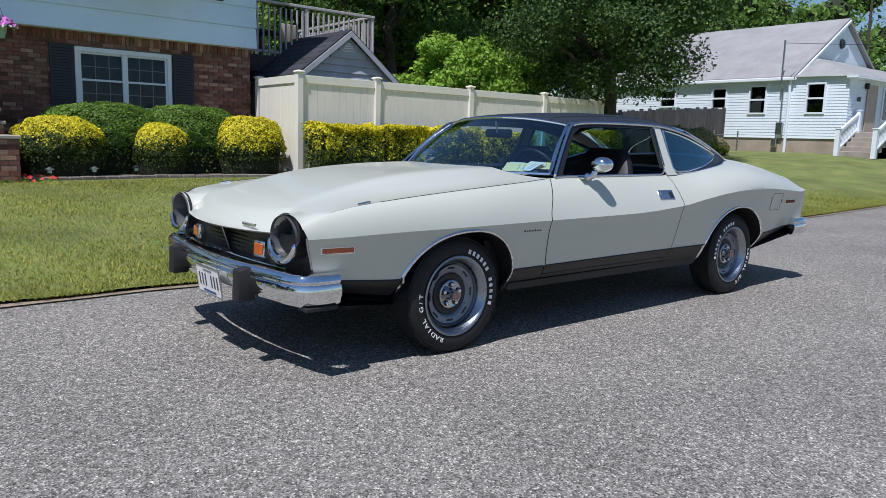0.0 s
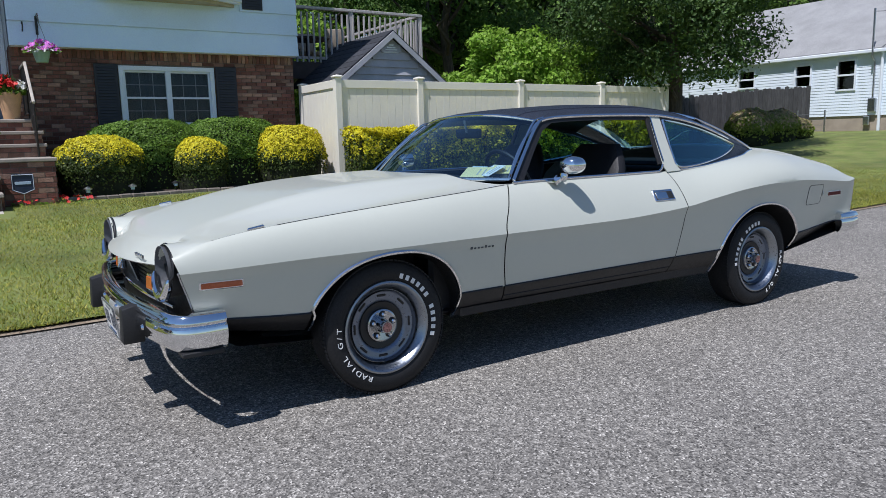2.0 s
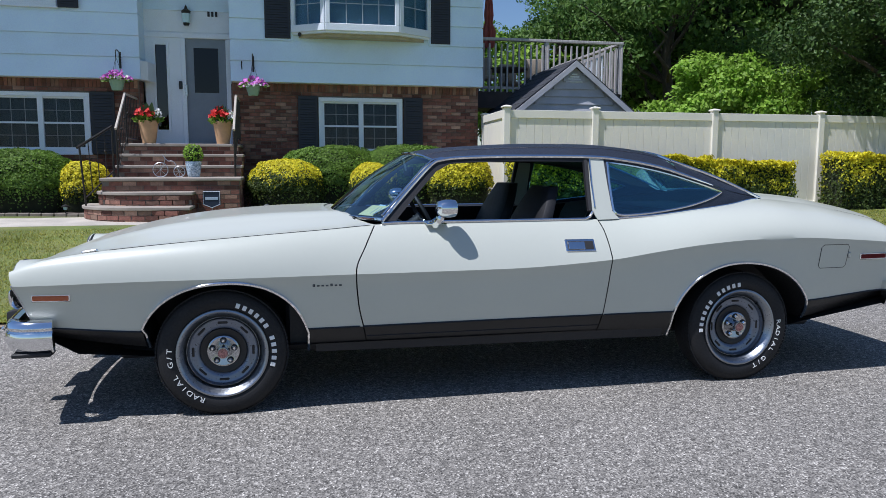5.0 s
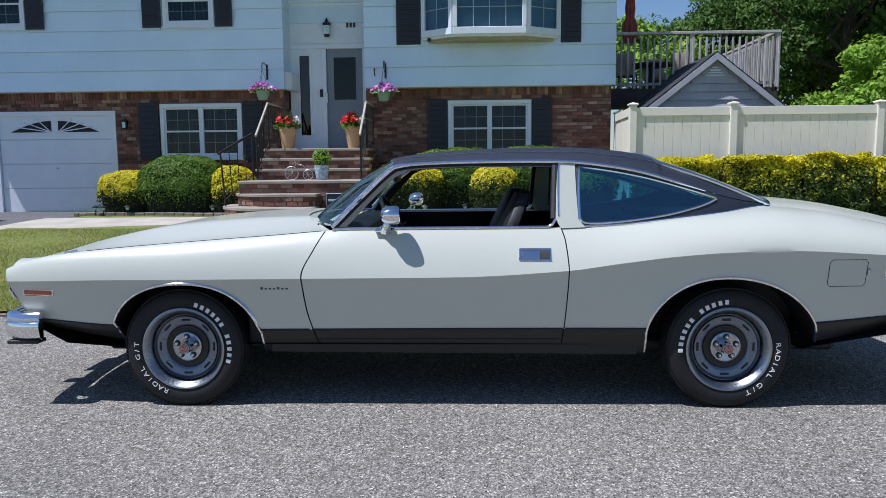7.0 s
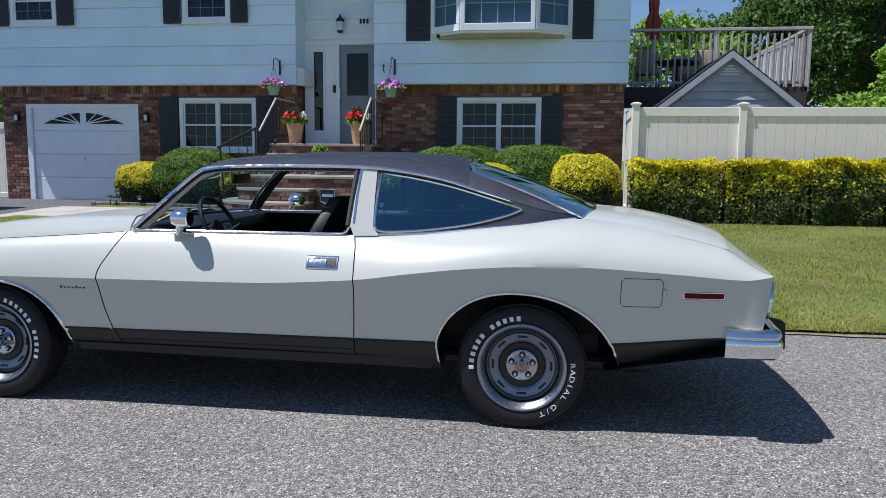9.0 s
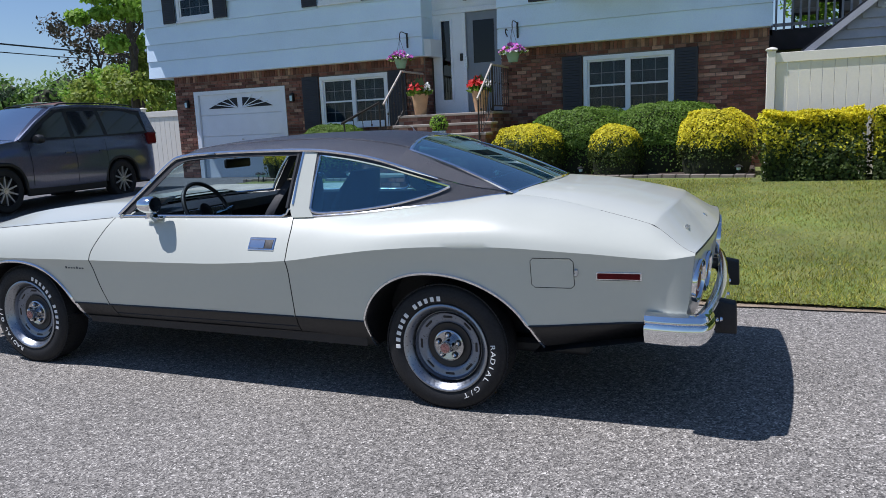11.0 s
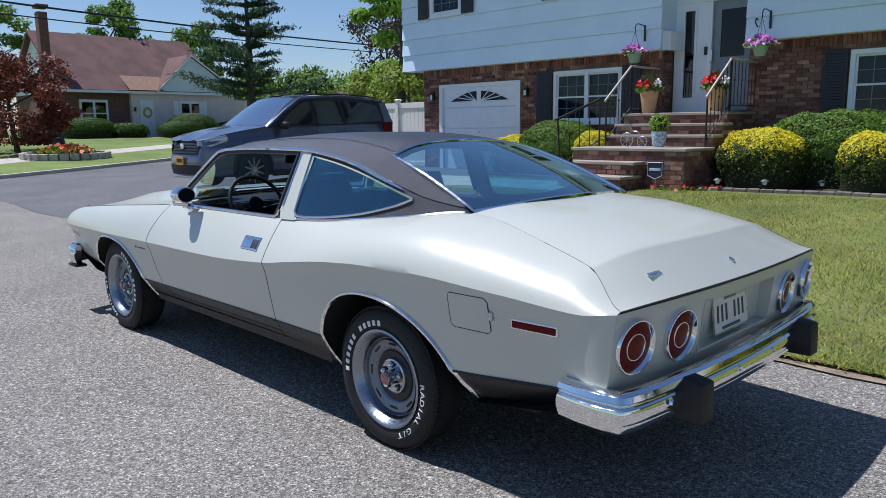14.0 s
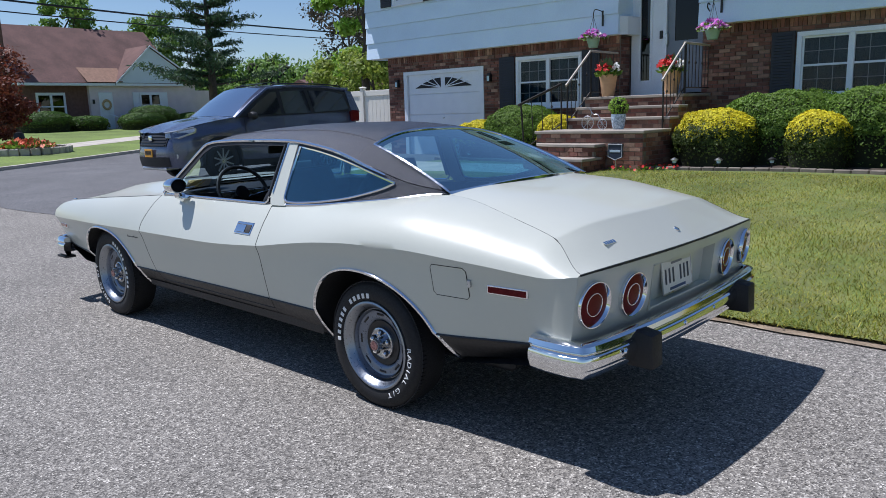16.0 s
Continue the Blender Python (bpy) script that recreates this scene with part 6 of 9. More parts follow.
st = thing("porch_steps", (24.4, 6.2, 0.9), "stone porch steps with white wooden rails", "steps")
for k in range(5):
    part("step", box(23.45 + 0.30 * k, 25.0, 5.68, 6.80, 0.6, 1.12 + 0.165 * k, 0.012), STONE, st)
part("landing", box(25.0, 27.2, 5.68, 6.92, 0.6, 1.79, 0.012), STONE, st)
for y in (5.64, 6.80):
    part("rail", slab([(23.42, y, 1.68), (24.95, y, 2.36), (24.95, y, 2.46), (23.42, y, 1.78)], (0, 0.08, 0)), TRIM, st, "white handrail")
    part("foot_rail", slab([(23.42, y + 0.01, 1.10), (24.95, y + 0.01, 1.86), (24.95, y + 0.01, 1.93), (23.42, y + 0.01, 1.17)], (0, 0.06, 0)), TRIM, st)
    for x, z in ((23.42, 0.9), (24.95, 1.5)):
        po = part("newel_post", box(x - 0.07, x + 0.07, y - 0.03, y + 0.11, z, z + (0.95 if z < 1 else 1.02)), TRIM, st)
        part("post_cap", box(x - 0.09, x + 0.09, y - 0.05, y + 0.13, z + (0.95 if z < 1 else 1.02), z + (0.98 if z < 1 else 1.05), 0.008), TRIM, po)
    for k in range(11):
        x = 23.58 + 0.115 * k
        part("baluster", box(x - 0.02, x + 0.02, y + 0.02, y + 0.06, 1.22 + 0.0515 * k, 1.76 + 0.0515 * k), TRIM, st)
for k in range(12):
    part("baluster", box(25.15 + 0.17 * k, 25.19 + 0.17 * k, 5.66, 5.70, 1.79, 2.38), TRIM, st)
part("landing_rail", box(24.95, 27.1, 5.64, 5.72, 2.38, 2.46), TRIM, st)
gt = thing("wire_gate", (22.8, 10.6, 0.5), "small wire gate between low posts", "gate")
for x, y in ((22.6, 10.9), (23.6, 10.5)):
    part("gate_post", tube([(x, y, 0.4), (x, y, 1.75)], 0.03, 6), DULL, gt)
for k in range(6):
    part("gate_wire", tube([(22.6, 10.9, 0.7 + 0.18 * k), (23.6, 10.5, 0.7 + 0.18 * k)], 0.008, 4), DULL, gt)

# ---- brick cottage across the side street ----
co = thing("cottage", (-41, 16, 0.9), "pink and brick cottage with brown shingle roof", "house")
BROWNROOF = mat("brown_roof", (0.135, 0.072, 0.062), 0.9, var=0.28, scale=0.9, fine=14, fvar=0.22, bump=0.4, bscale=16)
PINK = mat("pale_pink_stucco", (0.72, 0.63, 0.66), 0.8, var=0.06, scale=2)
BROWNBRICK = mat("brown_brick", (0.16, 0.085, 0.07), 0.9, var=0.2, scale=6)
CX, G0 = -38.0, 0.85
part("wall", box(CX - 9, CX - 0.3, 10.9, 14.9, G0 - 0.4, 3.75), BROWNBRICK, co, smooth=False)
part("wall", box(CX - 9, CX + 0.0, 14.9, 22.4, G0 - 0.4, 3.75), PINK, co, smooth=False)
part("wall", box(CX - 7, CX - 1.0, 22.4, 24.2, G0 - 0.4, 3.3), PINK, co, smooth=False)
bm = slab([(CX + 0.15, 10.5, 3.55), (CX - 4.5, 10.5, 7.05), (CX - 9.2, 10.5, 3.55), (CX - 9.2, 10.5, 3.7), (CX - 4.5, 10.5, 7.2), (CX + 0.15, 10.5, 3.70)], (0, 11.0, 0))
part("roof", bm, BROWNROOF, co, "steep brown shingle roof")
part("gable", slab([(CX + 0.25, 16.75, 3.70), (CX + 0.25, 22.5, 3.70), (CX + 0.25, 19.1, 5.75)], (-0.2, 0, 0)), mat("pale_gable", (0.68, 0.76, 0.84), 0.6, var=0.03, scale=2, fine=20, fvar=0.02), co, "pale boarded gable")
bm = bmesh.new()
for s in (-1, 1):
    e = 19.1 + (3.75 if s > 0 else -2.6)
    slab([(CX + 0.32, e, 3.58), (CX + 0.32, 19.1, 5.80), (CX + 0.32, 19.1, 5.92), (CX + 0.32, e, 3.70)], (-4.2, 0, 0), bm)
    part("fascia", slab([(CX + 0.34, e, 3.57), (CX + 0.34, 19.1, 5.79), (CX + 0.34, 19.1, 5.89), (CX + 0.34, e, 3.67)], (0.03, 0, 0)), TRIM, co)
part("gable_roof", bm, BROWNROOF, co, "brown roof of the front gable")
part("entry_roof", grid([[(CX + 0.35, 14.7, 3.72), (CX + 0.35, 17.0, 3.72)], [(CX - 1.6, 14.7, 4.95), (CX - 1.6, 17.6, 4.95)]]), mat("tan_roof", (0.27, 0.16, 0.11), 0.9, var=0.15), co)
part("eave_trim", box(CX + 0.1, CX + 0.3, 10.6, 21.4, 3.52, 3.66), TRIM, co)
part("end_gable", slab([(CX - 0.2, 10.88, 3.6), (CX - 8.9, 10.88, 3.6), (CX - 4.5, 10.88, 6.95)], (0, -0.05, 0)), TRIM, co)
ch = part("chimney", box(CX - 2.4, CX - 1.5, 10.1, 10.85, 0.5, 4.6), BROWNBRICK, co, "dark brick chimney")
part("chimney_shaft", box(CX - 2.25, CX - 1.65, 10.3, 10.85, 4.6, 7.9, 0.03), BROWNBRICK, co)
part("chimney_cap", box(CX - 2.32, CX - 1.58, 10.22, 10.93, 8.1, 8.3, 0.02), BROWNBRICK, co)
for y, w, x in ((12.6, 1.5, CX - 0.28), (18.95, 1.3, CX + 0.02)):
    wd = part("window", box(x - 0.02, x + 0.08, y - w / 2 - 0.12, y + w / 2 + 0.12, 3.0, 3.15), TRIM, co, "white framed pair of dark windows")
    for nm, q in (("sill", (-w / 2 - 0.12, w / 2 + 0.12, 1.62, 1.76)), ("jamb", (-w / 2 - 0.12, -w / 2, 1.76, 3.0)), ("jamb", (w / 2, w / 2 + 0.12, 1.76, 3.0)), ("mullion", (-0.07, 0.07, 1.76, 3.0)), ("meeting_rail", (-w / 2, -0.07, 2.35, 2.42)), ("meeting_rail", (0.07, w / 2, 2.35, 2.42))):
        part(nm, box(x - 0.02, x + 0.08, y + q[0], y + q[1], q[2], q[3]), TRIM, wd)
    part("pane", box(x + 0.0, x + 0.02, y - w / 2, y + w / 2, 1.76, 3.0), glass("cottage_pane", (0.12, 0.13, 0.14), 0.02, 0.05), wd)
    if y > 15:
        for a in (-1, 1):
            part("shutter", box(x, x + 0.06, y + a * (w / 2 + 0.36) - 0.22, y + a * (w / 2 + 0.36) + 0.22, 1.62, 3.15), TRIM, co)
part("front_door", box(CX, CX + 0.06, 15.45, 16.35, 1.0, 3.15, 0.01), TRIM, co, "white front door with a wreath")
part("door_wreath", tube([(CX + 0.1, 15.9 + 0.25 * math.cos(a), 2.45 + 0.25 * math.sin(a)) for a in [2 * math.pi * i / 16 for i in range(16)]], 0.07, 6, closed=True), mat("straw_wreath", (0.45, 0.33, 0.18), 0.9, var=0.3, scale=12), co)
part("wall_lamp", box(CX + 0.02, CX + 0.14, 15.02, 15.14, 2.5, 2.75, 0.02), BLACK, co)
part("stoop", box(CX, CX + 1.2, 15.2, 16.8, 0.6, 1.0, 0.02), CONCRETE, co)
for y in (16.0, 16.75):
    part("stoop_rail", tube([(CX + 0.1, y + 0.0, 1.9), (CX + 1.15, y, 1.75)], 0.03, 6), TRIM, co)
for k in range(7):
    part("stoop_baluster", tube([(CX + 0.2 + 0.15 * k, 16.75, 1.0), (CX + 0.2 + 0.15 * k, 16.75, 1.85)], 0.018, 5), TRIM, co)
co.location.y = 15.9 + 0.88 * (co.location.y - 15.9)
co.scale.y = 0.88
# round flower bed of stones on the verge
fbed = thing("stone_flower_bed", (-24.5, 7.4, 0.4), "low stone ring of orange flowers on the verge", "flower bed")
for k in range(26):
    a = 2 * math.pi * k / 26
    x, y = -24.9 + 1.0 * math.cos(a), 7.4 + 2.1 * math.sin(a)
    part("bed_stone", moved(box(-0.12, 0.12, -0.22, 0.22, 0, 0.32, 0.03), Matrix.Translation((x, y, gz(x, y) + 0.08)) @ Euler((0, 0, a)).to_matrix().to_4x4()), CONCRETE, fbed)
part("bed_soil", moved(lathe([(0.0, 0.0), (0.0, 0.98)], 24, "z"), Matrix.Translation((-24.9, 7.4, gz(-24.9, 7.4) + 0.34)) @ Matrix.Diagonal((1, 2.1, 1, 1))), SOIL, fbed)
part("foliage", leaves(300, (-24.9, 7.4, gz(-24.9, 7.4) + 0.34), 1.3, 0.25, 0.25, 51), LEAF_BOX, fbed)
part("blossoms", flowers(130, (-24.9, 7.4, gz(-24.9, 7.4) + 0.4), 1.3, 0.35, 0.14, PETAL_ORANGE, 52), PETAL_ORANGE, fbed)
urn = thing("garden_urn", (-25.6, 7.2, 0.5), "dark garden urn behind the flowers", "urn")
part("urn_body", lathe([(0.5, 0.12), (0.85, 0.10), (1.0, 0.2), (1.2, 0.16), (1.25, 0.0)], 14, "z", (-25.6, 7.2, 0)), BLACK, urn)
fbed.scale = (0.8, 0.7, 0.8)
fbed.location += Vector((0.9, -0.75, -0.05))
urn.location += Vector((0.6, -0.4, -0.05))
# lower house behind the street trees
rh = thing("distant_house", (-33, 27, 0.5), "distant house with a brown roof among trees", "house")
part("wall", box(-36, -29, 26, 33, 0.3, 2.5), PINK, rh, smooth=False)
part("roof", slab([(-36.4, 25.6, 2.4), (-32.5, 25.6, 3.7), (-28.6, 25.6, 2.4)], (0, 7.8, 0)), BROWNROOF, rh)
# overhead cables
for i, (a, b, r, sag) in enumerate((((-33, -14, 8.4), (-41, 44, 8.0), 0.055, 0.6), ((-33, -14, 7.7), (-41, 44, 7.5), 0.034, 0.55))):
    a, b = Vector(a), Vector(b)
    pts = [a.lerp(b, t) - Vector((0, 0, sag * 4 * t * (1 - t))) for t in steps(0, 1, 16)]
    if i == 0:
        cables = thing("overhead_cable", tuple(pts[0]), "black overhead cables slung across the side street", "cable")
    part("strand", tube(pts, r, 5), BLACK, cables)
cb = [Vector((WX - 0.25, 9.25, 4.9)).lerp(Vector((40, -3, 6.2)), t) - Vector((0, 0, 1.2 * t * (1 - t))) for t in steps(0, 1, 10)]
single("service_cable", tube(cb, 0.009, 5), BLACK, tuple(cb[0]), "thin service cable to the white house", "cable")

# ---- the dark sport utility in the drive ----
suv = thing("utility_car", (-8.85, 6.2, 0.16), "dark grey-blue sport utility parked in the drive", "car")
GREYPAINT = mat("dark_grey_metallic", (0.09, 0.105, 0.165), 0.27, 0.5, var=0.04, coat=1.0, rvar=0.05)
SMOKE = mat("dark_privacy_glass", (0.016, 0.019, 0.025), 0.05, var=0.05, rvar=0.0, coat=0.6)
SB, SU, SXC = 0.16, 3.78, -8.85
u_mid = curve([(0.0, 0.70), (0.08, 0.83), (0.30, 0.935), (0.9, 0.985), (2.5, 0.995), (4.3, 0.985), (4.75, 0.94), (4.95, 0.80)])
u_top = curve([(0.0, 0.93), (0.12, 0.985), (0.5, 1.07), (1.0, 1.14), (1.4, 1.18), (3.0, 1.20), (4.6, 1.24), (4.95, 1.22)])
SARCH = ((0.98, 0.46, 0.45), (3.80, 0.46, 0.45))


def suv_arch(u):
    z = -1.0
    for c, a, b in SARCH:
        d = abs(u - c) / a
        if d < 1:
            z = max(z, 0.36 + b * (1 - d ** 2.4) ** (1 / 2.4))
    return z


def suv_pt(u, w, z):
    return (SXC + w, SU + u, SB + z)


us = steps(0.0, 0.5, 8) + [0.98 - 0.46 * math.cos(math.pi * i / 18) * 0.9999 for i in range(19)] + steps(1.5, 3.3, 12) + [3.80 - 0.46 * math.cos(math.pi * i / 18) * 0.9999 for i in range(19)] + steps(4.3, 4.95, 8)
for s in (-1, 1):
    rows = []
    for u in us:
        lo = max(0.30, suv_arch(u))
        row = []
        for i in range(12):
            z = lerp(lo, u_top(u), i / 11)
            t = (z - 0.3) / (u_top(u) - 0.3)
            w = u_mid(u) * (0.955 + 0.045 * math.sin(math.pi * min(1, t * 1.15) ** 0.8) + 0.012 * math.exp(-((t - 0.72) / 0.07) ** 2)) - 0.05 * max(0, t - 0.75) / 0.25
            row.append(suv_pt(u, s * w, z))
        rows.append(row)
    fl = part("side_panel", grid(rows, flip=s > 0), GREYPAINT, suv, "dark grey metallic flank")
    for c, a, b in SARCH:
        arc = [suv_pt(c + a * 0.99 * d, s * (u_mid(c) * 0.972), 0.36 + b * max(0, 1 - abs(d) ** 2.4) ** (1 / 2.4)) for d in [-math.cos(math.pi * i / 30) for i in range(31)]]
        part("arch_moulding", tube(arc, 0.035, 6), PLASTIC, fl, "black arch moulding")
        bm = bmesh.new()
        grid([arc, [(q[0] - s * 0.35, q[1], q[2]) for q in arc]], bm)
        bm.faces.new([bm.verts.new((q[0] - s * 0.36, q[1], q[2])) for q in arc])
        part("wheel_well", bm, PLASTIC, fl)
    part("sill_cladding", box(SXC + s * 0.88, SXC + s * 0.965, SU + 1.45, SU + 3.34, SB + 0.24, SB + 0.40, 0.02), PLASTIC, fl, "black sill cladding")
    for u in (1.58, 2.62, 3.42):
        part("door_gap", tube([suv_pt(u, s * 0.985, 0.42), suv_pt(u, s * 1.0, 0.8), suv_pt(u - 0.02, s * 0.965, 1.16)], 0.004, 4), BLACK, fl)
    for u in (2.45, 3.3):
        part("door_handle", box(SXC + s * 0.975, SXC + s * 1.015, SU + u - 0.1, SU + u + 0.1, SB + 0.93, SB + 0.965, 0.01), GREYPAINT, fl)
    # glass house
    def gh(u, z, d=0.0):
        return suv_pt(u, s * (0.93 - (z - 1.15) * 0.30 + d), z)
    outline = [(1.42, 1.17), (1.9, 1.46), (2.35, 1.69), (3.0, 1.745), (4.0, 1.735), (4.62, 1.66), (4.80, 1.24)]
    part("side_frame", slab([gh(u, z) for u, z in outline], (s * 0.012, 0, 0)), BLACK, suv, "black window surround")
    for pts in ([(1.66, 1.22), (2.0, 1.45), (2.40, 1.655), (2.56, 1.67), (2.58, 1.22)], [(2.68, 1.22), (2.66, 1.675), (3.36, 1.69), (3.44, 1.23)], [(3.54, 1.235), (3.46, 1.69), (4.1, 1.68), (4.52, 1.60), (4.62, 1.28)]):
        part("side_window", slab([gh(u, z, 0.013) for u, z in pts], (s * 0.004, 0, 0)), SMOKE, suv, "smoked side window")
    part("roof_edge", tube([gh(u, z, 0.0) for u, z in [(1.40, 1.18), (1.88, 1.48), (2.33, 1.72), (3.0, 1.775), (4.0, 1.765), (4.70, 1.70)]], 0.035, 6), GREYPAINT, suv)
    part("pillar", slab([gh(4.62, 1.68, 0.004), gh(4.80, 1.66, 0.004), gh(4.95, 1.22, 0.004), gh(4.68, 1.24, 0.004)], (s * 0.02, 0, 0)), GREYPAINT, suv)
    mr = part("door_mirror", moved(lathe([(-0.07, 0.0), (-0.06, 0.07), (0.0, 0.10), (0.06, 0.09), (0.07, 0.0)], 16, "y"), Matrix.Translation(suv_pt(1.72, s * 1.06, 1.20)) @ Matrix.Diagonal((1.25, 1, 0.8, 1))), BLACK, suv, "black door mirror")
    part("mirror_arm", tube([suv_pt(1.72, s * 0.93, 1.17), suv_pt(1.72, s * 1.02, 1.19)], 0.03, 6), BLACK, mr)
    hl = part("headlamp", slab([suv_pt(0.02, s * 0.46, 0.90), suv_pt(0.10, s * 0.80, 0.93), suv_pt(0.42, s * 0.945, 0.99), suv_pt(0.40, s * 0.945, 0.92), suv_pt(0.08, s * 0.82, 0.82), suv_pt(0.0, s * 0.48, 0.82)], (0, -0.035, 0.02)), mat("clear_lamp", (0.50, 0.53, 0.56), 0.12, 0.5, var=0.3, scale=25, coat=1.0), suv, "slanted headlamp")
    part("lamp_bar", tube([suv_pt(-0.03, s * 0.48, 0.935), suv_pt(0.06, s * 0.80, 0.965), suv_pt(0.36, s * 0.95, 1.02)], 0.013, 5), LENS, hl)
    part("fog_lamp", lathe([(SU - 0.03, 0.0), (SU - 0.03, 0.05), (SU + 0.05, 0.06)], 14, "y", (SXC + s * 0.74, 0.06, SB + 0.50)), LENS, suv)
    part("tail_lamp", box(SXC + s * 0.80, SXC + s * 0.955, SU + 4.66, SU + 4.93, SB + 1.02, SB + 1.26, 0.03), REDLENS, suv, "red tail lamp")
    pil = [[suv_pt(lerp(1.36, 2.22, t), s * lerp(0.86, 0.70, t), lerp(1.19, 1.74, t) + 0.03 * math.sin(math.pi * t)) for t in steps(0, 1, 8)], [gh(lerp(1.40, 2.33, t), lerp(1.18, 1.72, t) + 0.03 * math.sin(math.pi * t), 0.018) for t in steps(0, 1, 8)]]
    part("front_pillar", grid(pil), GREYPAINT, suv, "dark windscreen pillar")
    part("roof_rail", tube(smooth([suv_pt(2.5, s * 0.70, 1.785), suv_pt(2.7, s * 0.70, 1.825), suv_pt(3.6, s * 0.70, 1.83), suv_pt(4.4, s * 0.70, 1.80), suv_pt(4.55, s * 0.70, 1.76)], 4), 0.014, 6), BLACK, suv, "slim black roof rail")
bonnet = []
for v in steps(-1, 1, 16):
    bonnet.append([suv_pt(u, v * (u_mid(u) * 0.945), u_top(u) + 0.045 * (1 - v * v) * step01(u / 0.4) + (0.014 if 0.35 < abs(v) < 0.62 else 0)) for u in steps(0.0, 1.45, 14)])
part("bonnet", grid(bonnet), GREYPAINT, suv, "dark grey bonnet")


def nose_pt(w, t, off=0.0):
    """A point of the utility car's front: w across, t from the foot to the bonnet's edge."""
    return suv_pt(-0.09 * (1 - (w / 0.72) ** 2) - 0.06 * math.sin(math.pi * min(1, t * 1.1)) + 0.16 * t ** 3 + 1.1 * max(0.0, abs(w) - 0.58) ** 1.5 - off, w, lerp(0.28, 0.97, t))


part("front_bumper", grid([[nose_pt(w, t) for t in steps(0, 1, 12)] for w in steps(-0.79, 0.79, 24)]), GREYPAINT, suv, "dark front bumper")
gr = part("grille", grid([[nose_pt(w, t, 0.014) for t in steps(0.58, 0.97, 6)] for w in steps(-0.54, 0.54, 14)]), BLACK, suv, "black mesh grille")
for k in range(5):
    part("grille_bar", tube([nose_pt(w, 0.62 + 0.075 * k, 0.022) for w in steps(-0.5, 0.5, 10)], 0.011, 5), PLASTIC, gr)
part("chrome_strip", tube([nose_pt(w, 0.945, 0.024) for w in steps(-0.56, 0.56, 12)], 0.012, 5), DULL, gr)
part("lower_intake", grid([[nose_pt(w, t, 0.012) for t in steps(0.04, 0.30, 4)] for w in steps(-0.62, 0.62, 14)]), PLASTIC, suv, "black lower intake")
part("grille_emblem", box(SXC - 0.06, SXC + 0.06, SU - 0.125, SU - 0.08, SB + 0.78, SB + 0.89, 0.02, seg=2), CHROME, suv, "plain chrome emblem")
part("skid_plate", box(SXC - 0.5, SXC + 0.5, SU - 0.10, SU + 0.2, SB + 0.24, SB + 0.30, 0.02), DULL, suv)
pl = part("licence_plate", box(SXC - 0.15, SXC + 0.15, SU - 0.185, SU - 0.165, SB + 0.49, SB + 0.64, 0.003), mat("plate_gold", (0.72, 0.34, 0.03), 0.5), suv, "orange licence plate")
for k in range(6):
    part("plate_bar", box(SXC - 0.12 + 0.042 * k, SXC - 0.095 + 0.042 * k, SU - 0.191, SU - 0.184, SB + 0.535, SB + 0.605), BLACK, pl)
wsr = [[suv_pt(lerp(1.36 - 0.10 * (1 - v * v), 2.22 - 0.06 * (1 - v * v), t), v * lerp(0.86, 0.70, t), lerp(1.19, 1.74, t) + 0.03 * (1 - v * v) + 0.03 * math.sin(math.pi * t)) for t in steps(0, 1, 6)] for v in steps(-1, 1, 12)]
part("windscreen", grid(wsr), glass("pale_screen", (0.5, 0.6, 0.65), 0.0, 0.72), suv, "raked windscreen reflecting sky")
rf_ = []
for v in steps(-1, 1, 14):
    d = 1 - v * v
    rf_.append([suv_pt(lerp(2.21 - 0.06 * d, 4.74, t), v * lerp(0.70, 0.755, step01(t / 0.2)), lerp(1.738 + 0.03 * d, 1.765 + 0.05 * d, step01(t / 0.25)) + 0.02 * math.sin(math.pi * t) - 0.06 * step01((t - 0.75) / 0.25)) for t in steps(0, 1, 16)])
part("roof", grid(rf_), GREYPAINT, suv, "dark roof with glass panel")
part("sun_roof", moved(box(-0.42, 0.42, -0.24, 0.24, 0, 0.018, 0.006), Matrix.Translation(suv_pt(2.72, 0, 1.850)) @ Euler((radians(5), 0, 0)).to_matrix().to_4x4()), SMOKE, suv, "tilted glass roof panel")
part("roof_spoiler", box(SXC - 0.62, SXC + 0.62, SU + 4.62, SU + 4.90, SB + 1.70, SB + 1.76, 0.02), GREYPAINT, suv)
back = [[suv_pt(4.95 + 0.0 * w - 0.14 * max(0, (z - 1.2) / 0.5) - 0.04 * (w / 0.8) ** 2, w * (1 - 0.12 * max(0, (z - 1.2) / 0.5)), z) for z in steps(0.35, 1.72, 10)] for w in steps(-0.82, 0.82, 12)]
part("tailgate", grid(back), GREYPAINT, suv, "dark tailgate")
part("cabin_floor", box(SXC - 0.85, SXC + 0.85, SU + 0.3, SU + 4.7, SB + 0.26, SB + 0.75), INSIDE, suv, "dark cabin")
for u in (2.4, 3.3):
    for v in (-0.42, 0.42):
        part("seat", box(SXC + v - 0.25, SXC + v + 0.25, SU + u, SU + u + 0.18, SB + 0.75, SB + 1.48, 0.06, seg=2), INSIDE, suv)
ALLOY = mat("grey_alloy", (0.42, 0.43, 0.45), 0.4, 0.6, var=0.05)
wheel = single("wheel", lathe([(-0.10, 0.25), (-0.12, 0.30), (-0.115, 0.345), (-0.09, 0.37), (0.09, 0.37), (0.115, 0.33), (0.10, 0.25)], 40, "x"), TYRE, (0, 0, 0), "black tyre on dark alloy wheel", "")
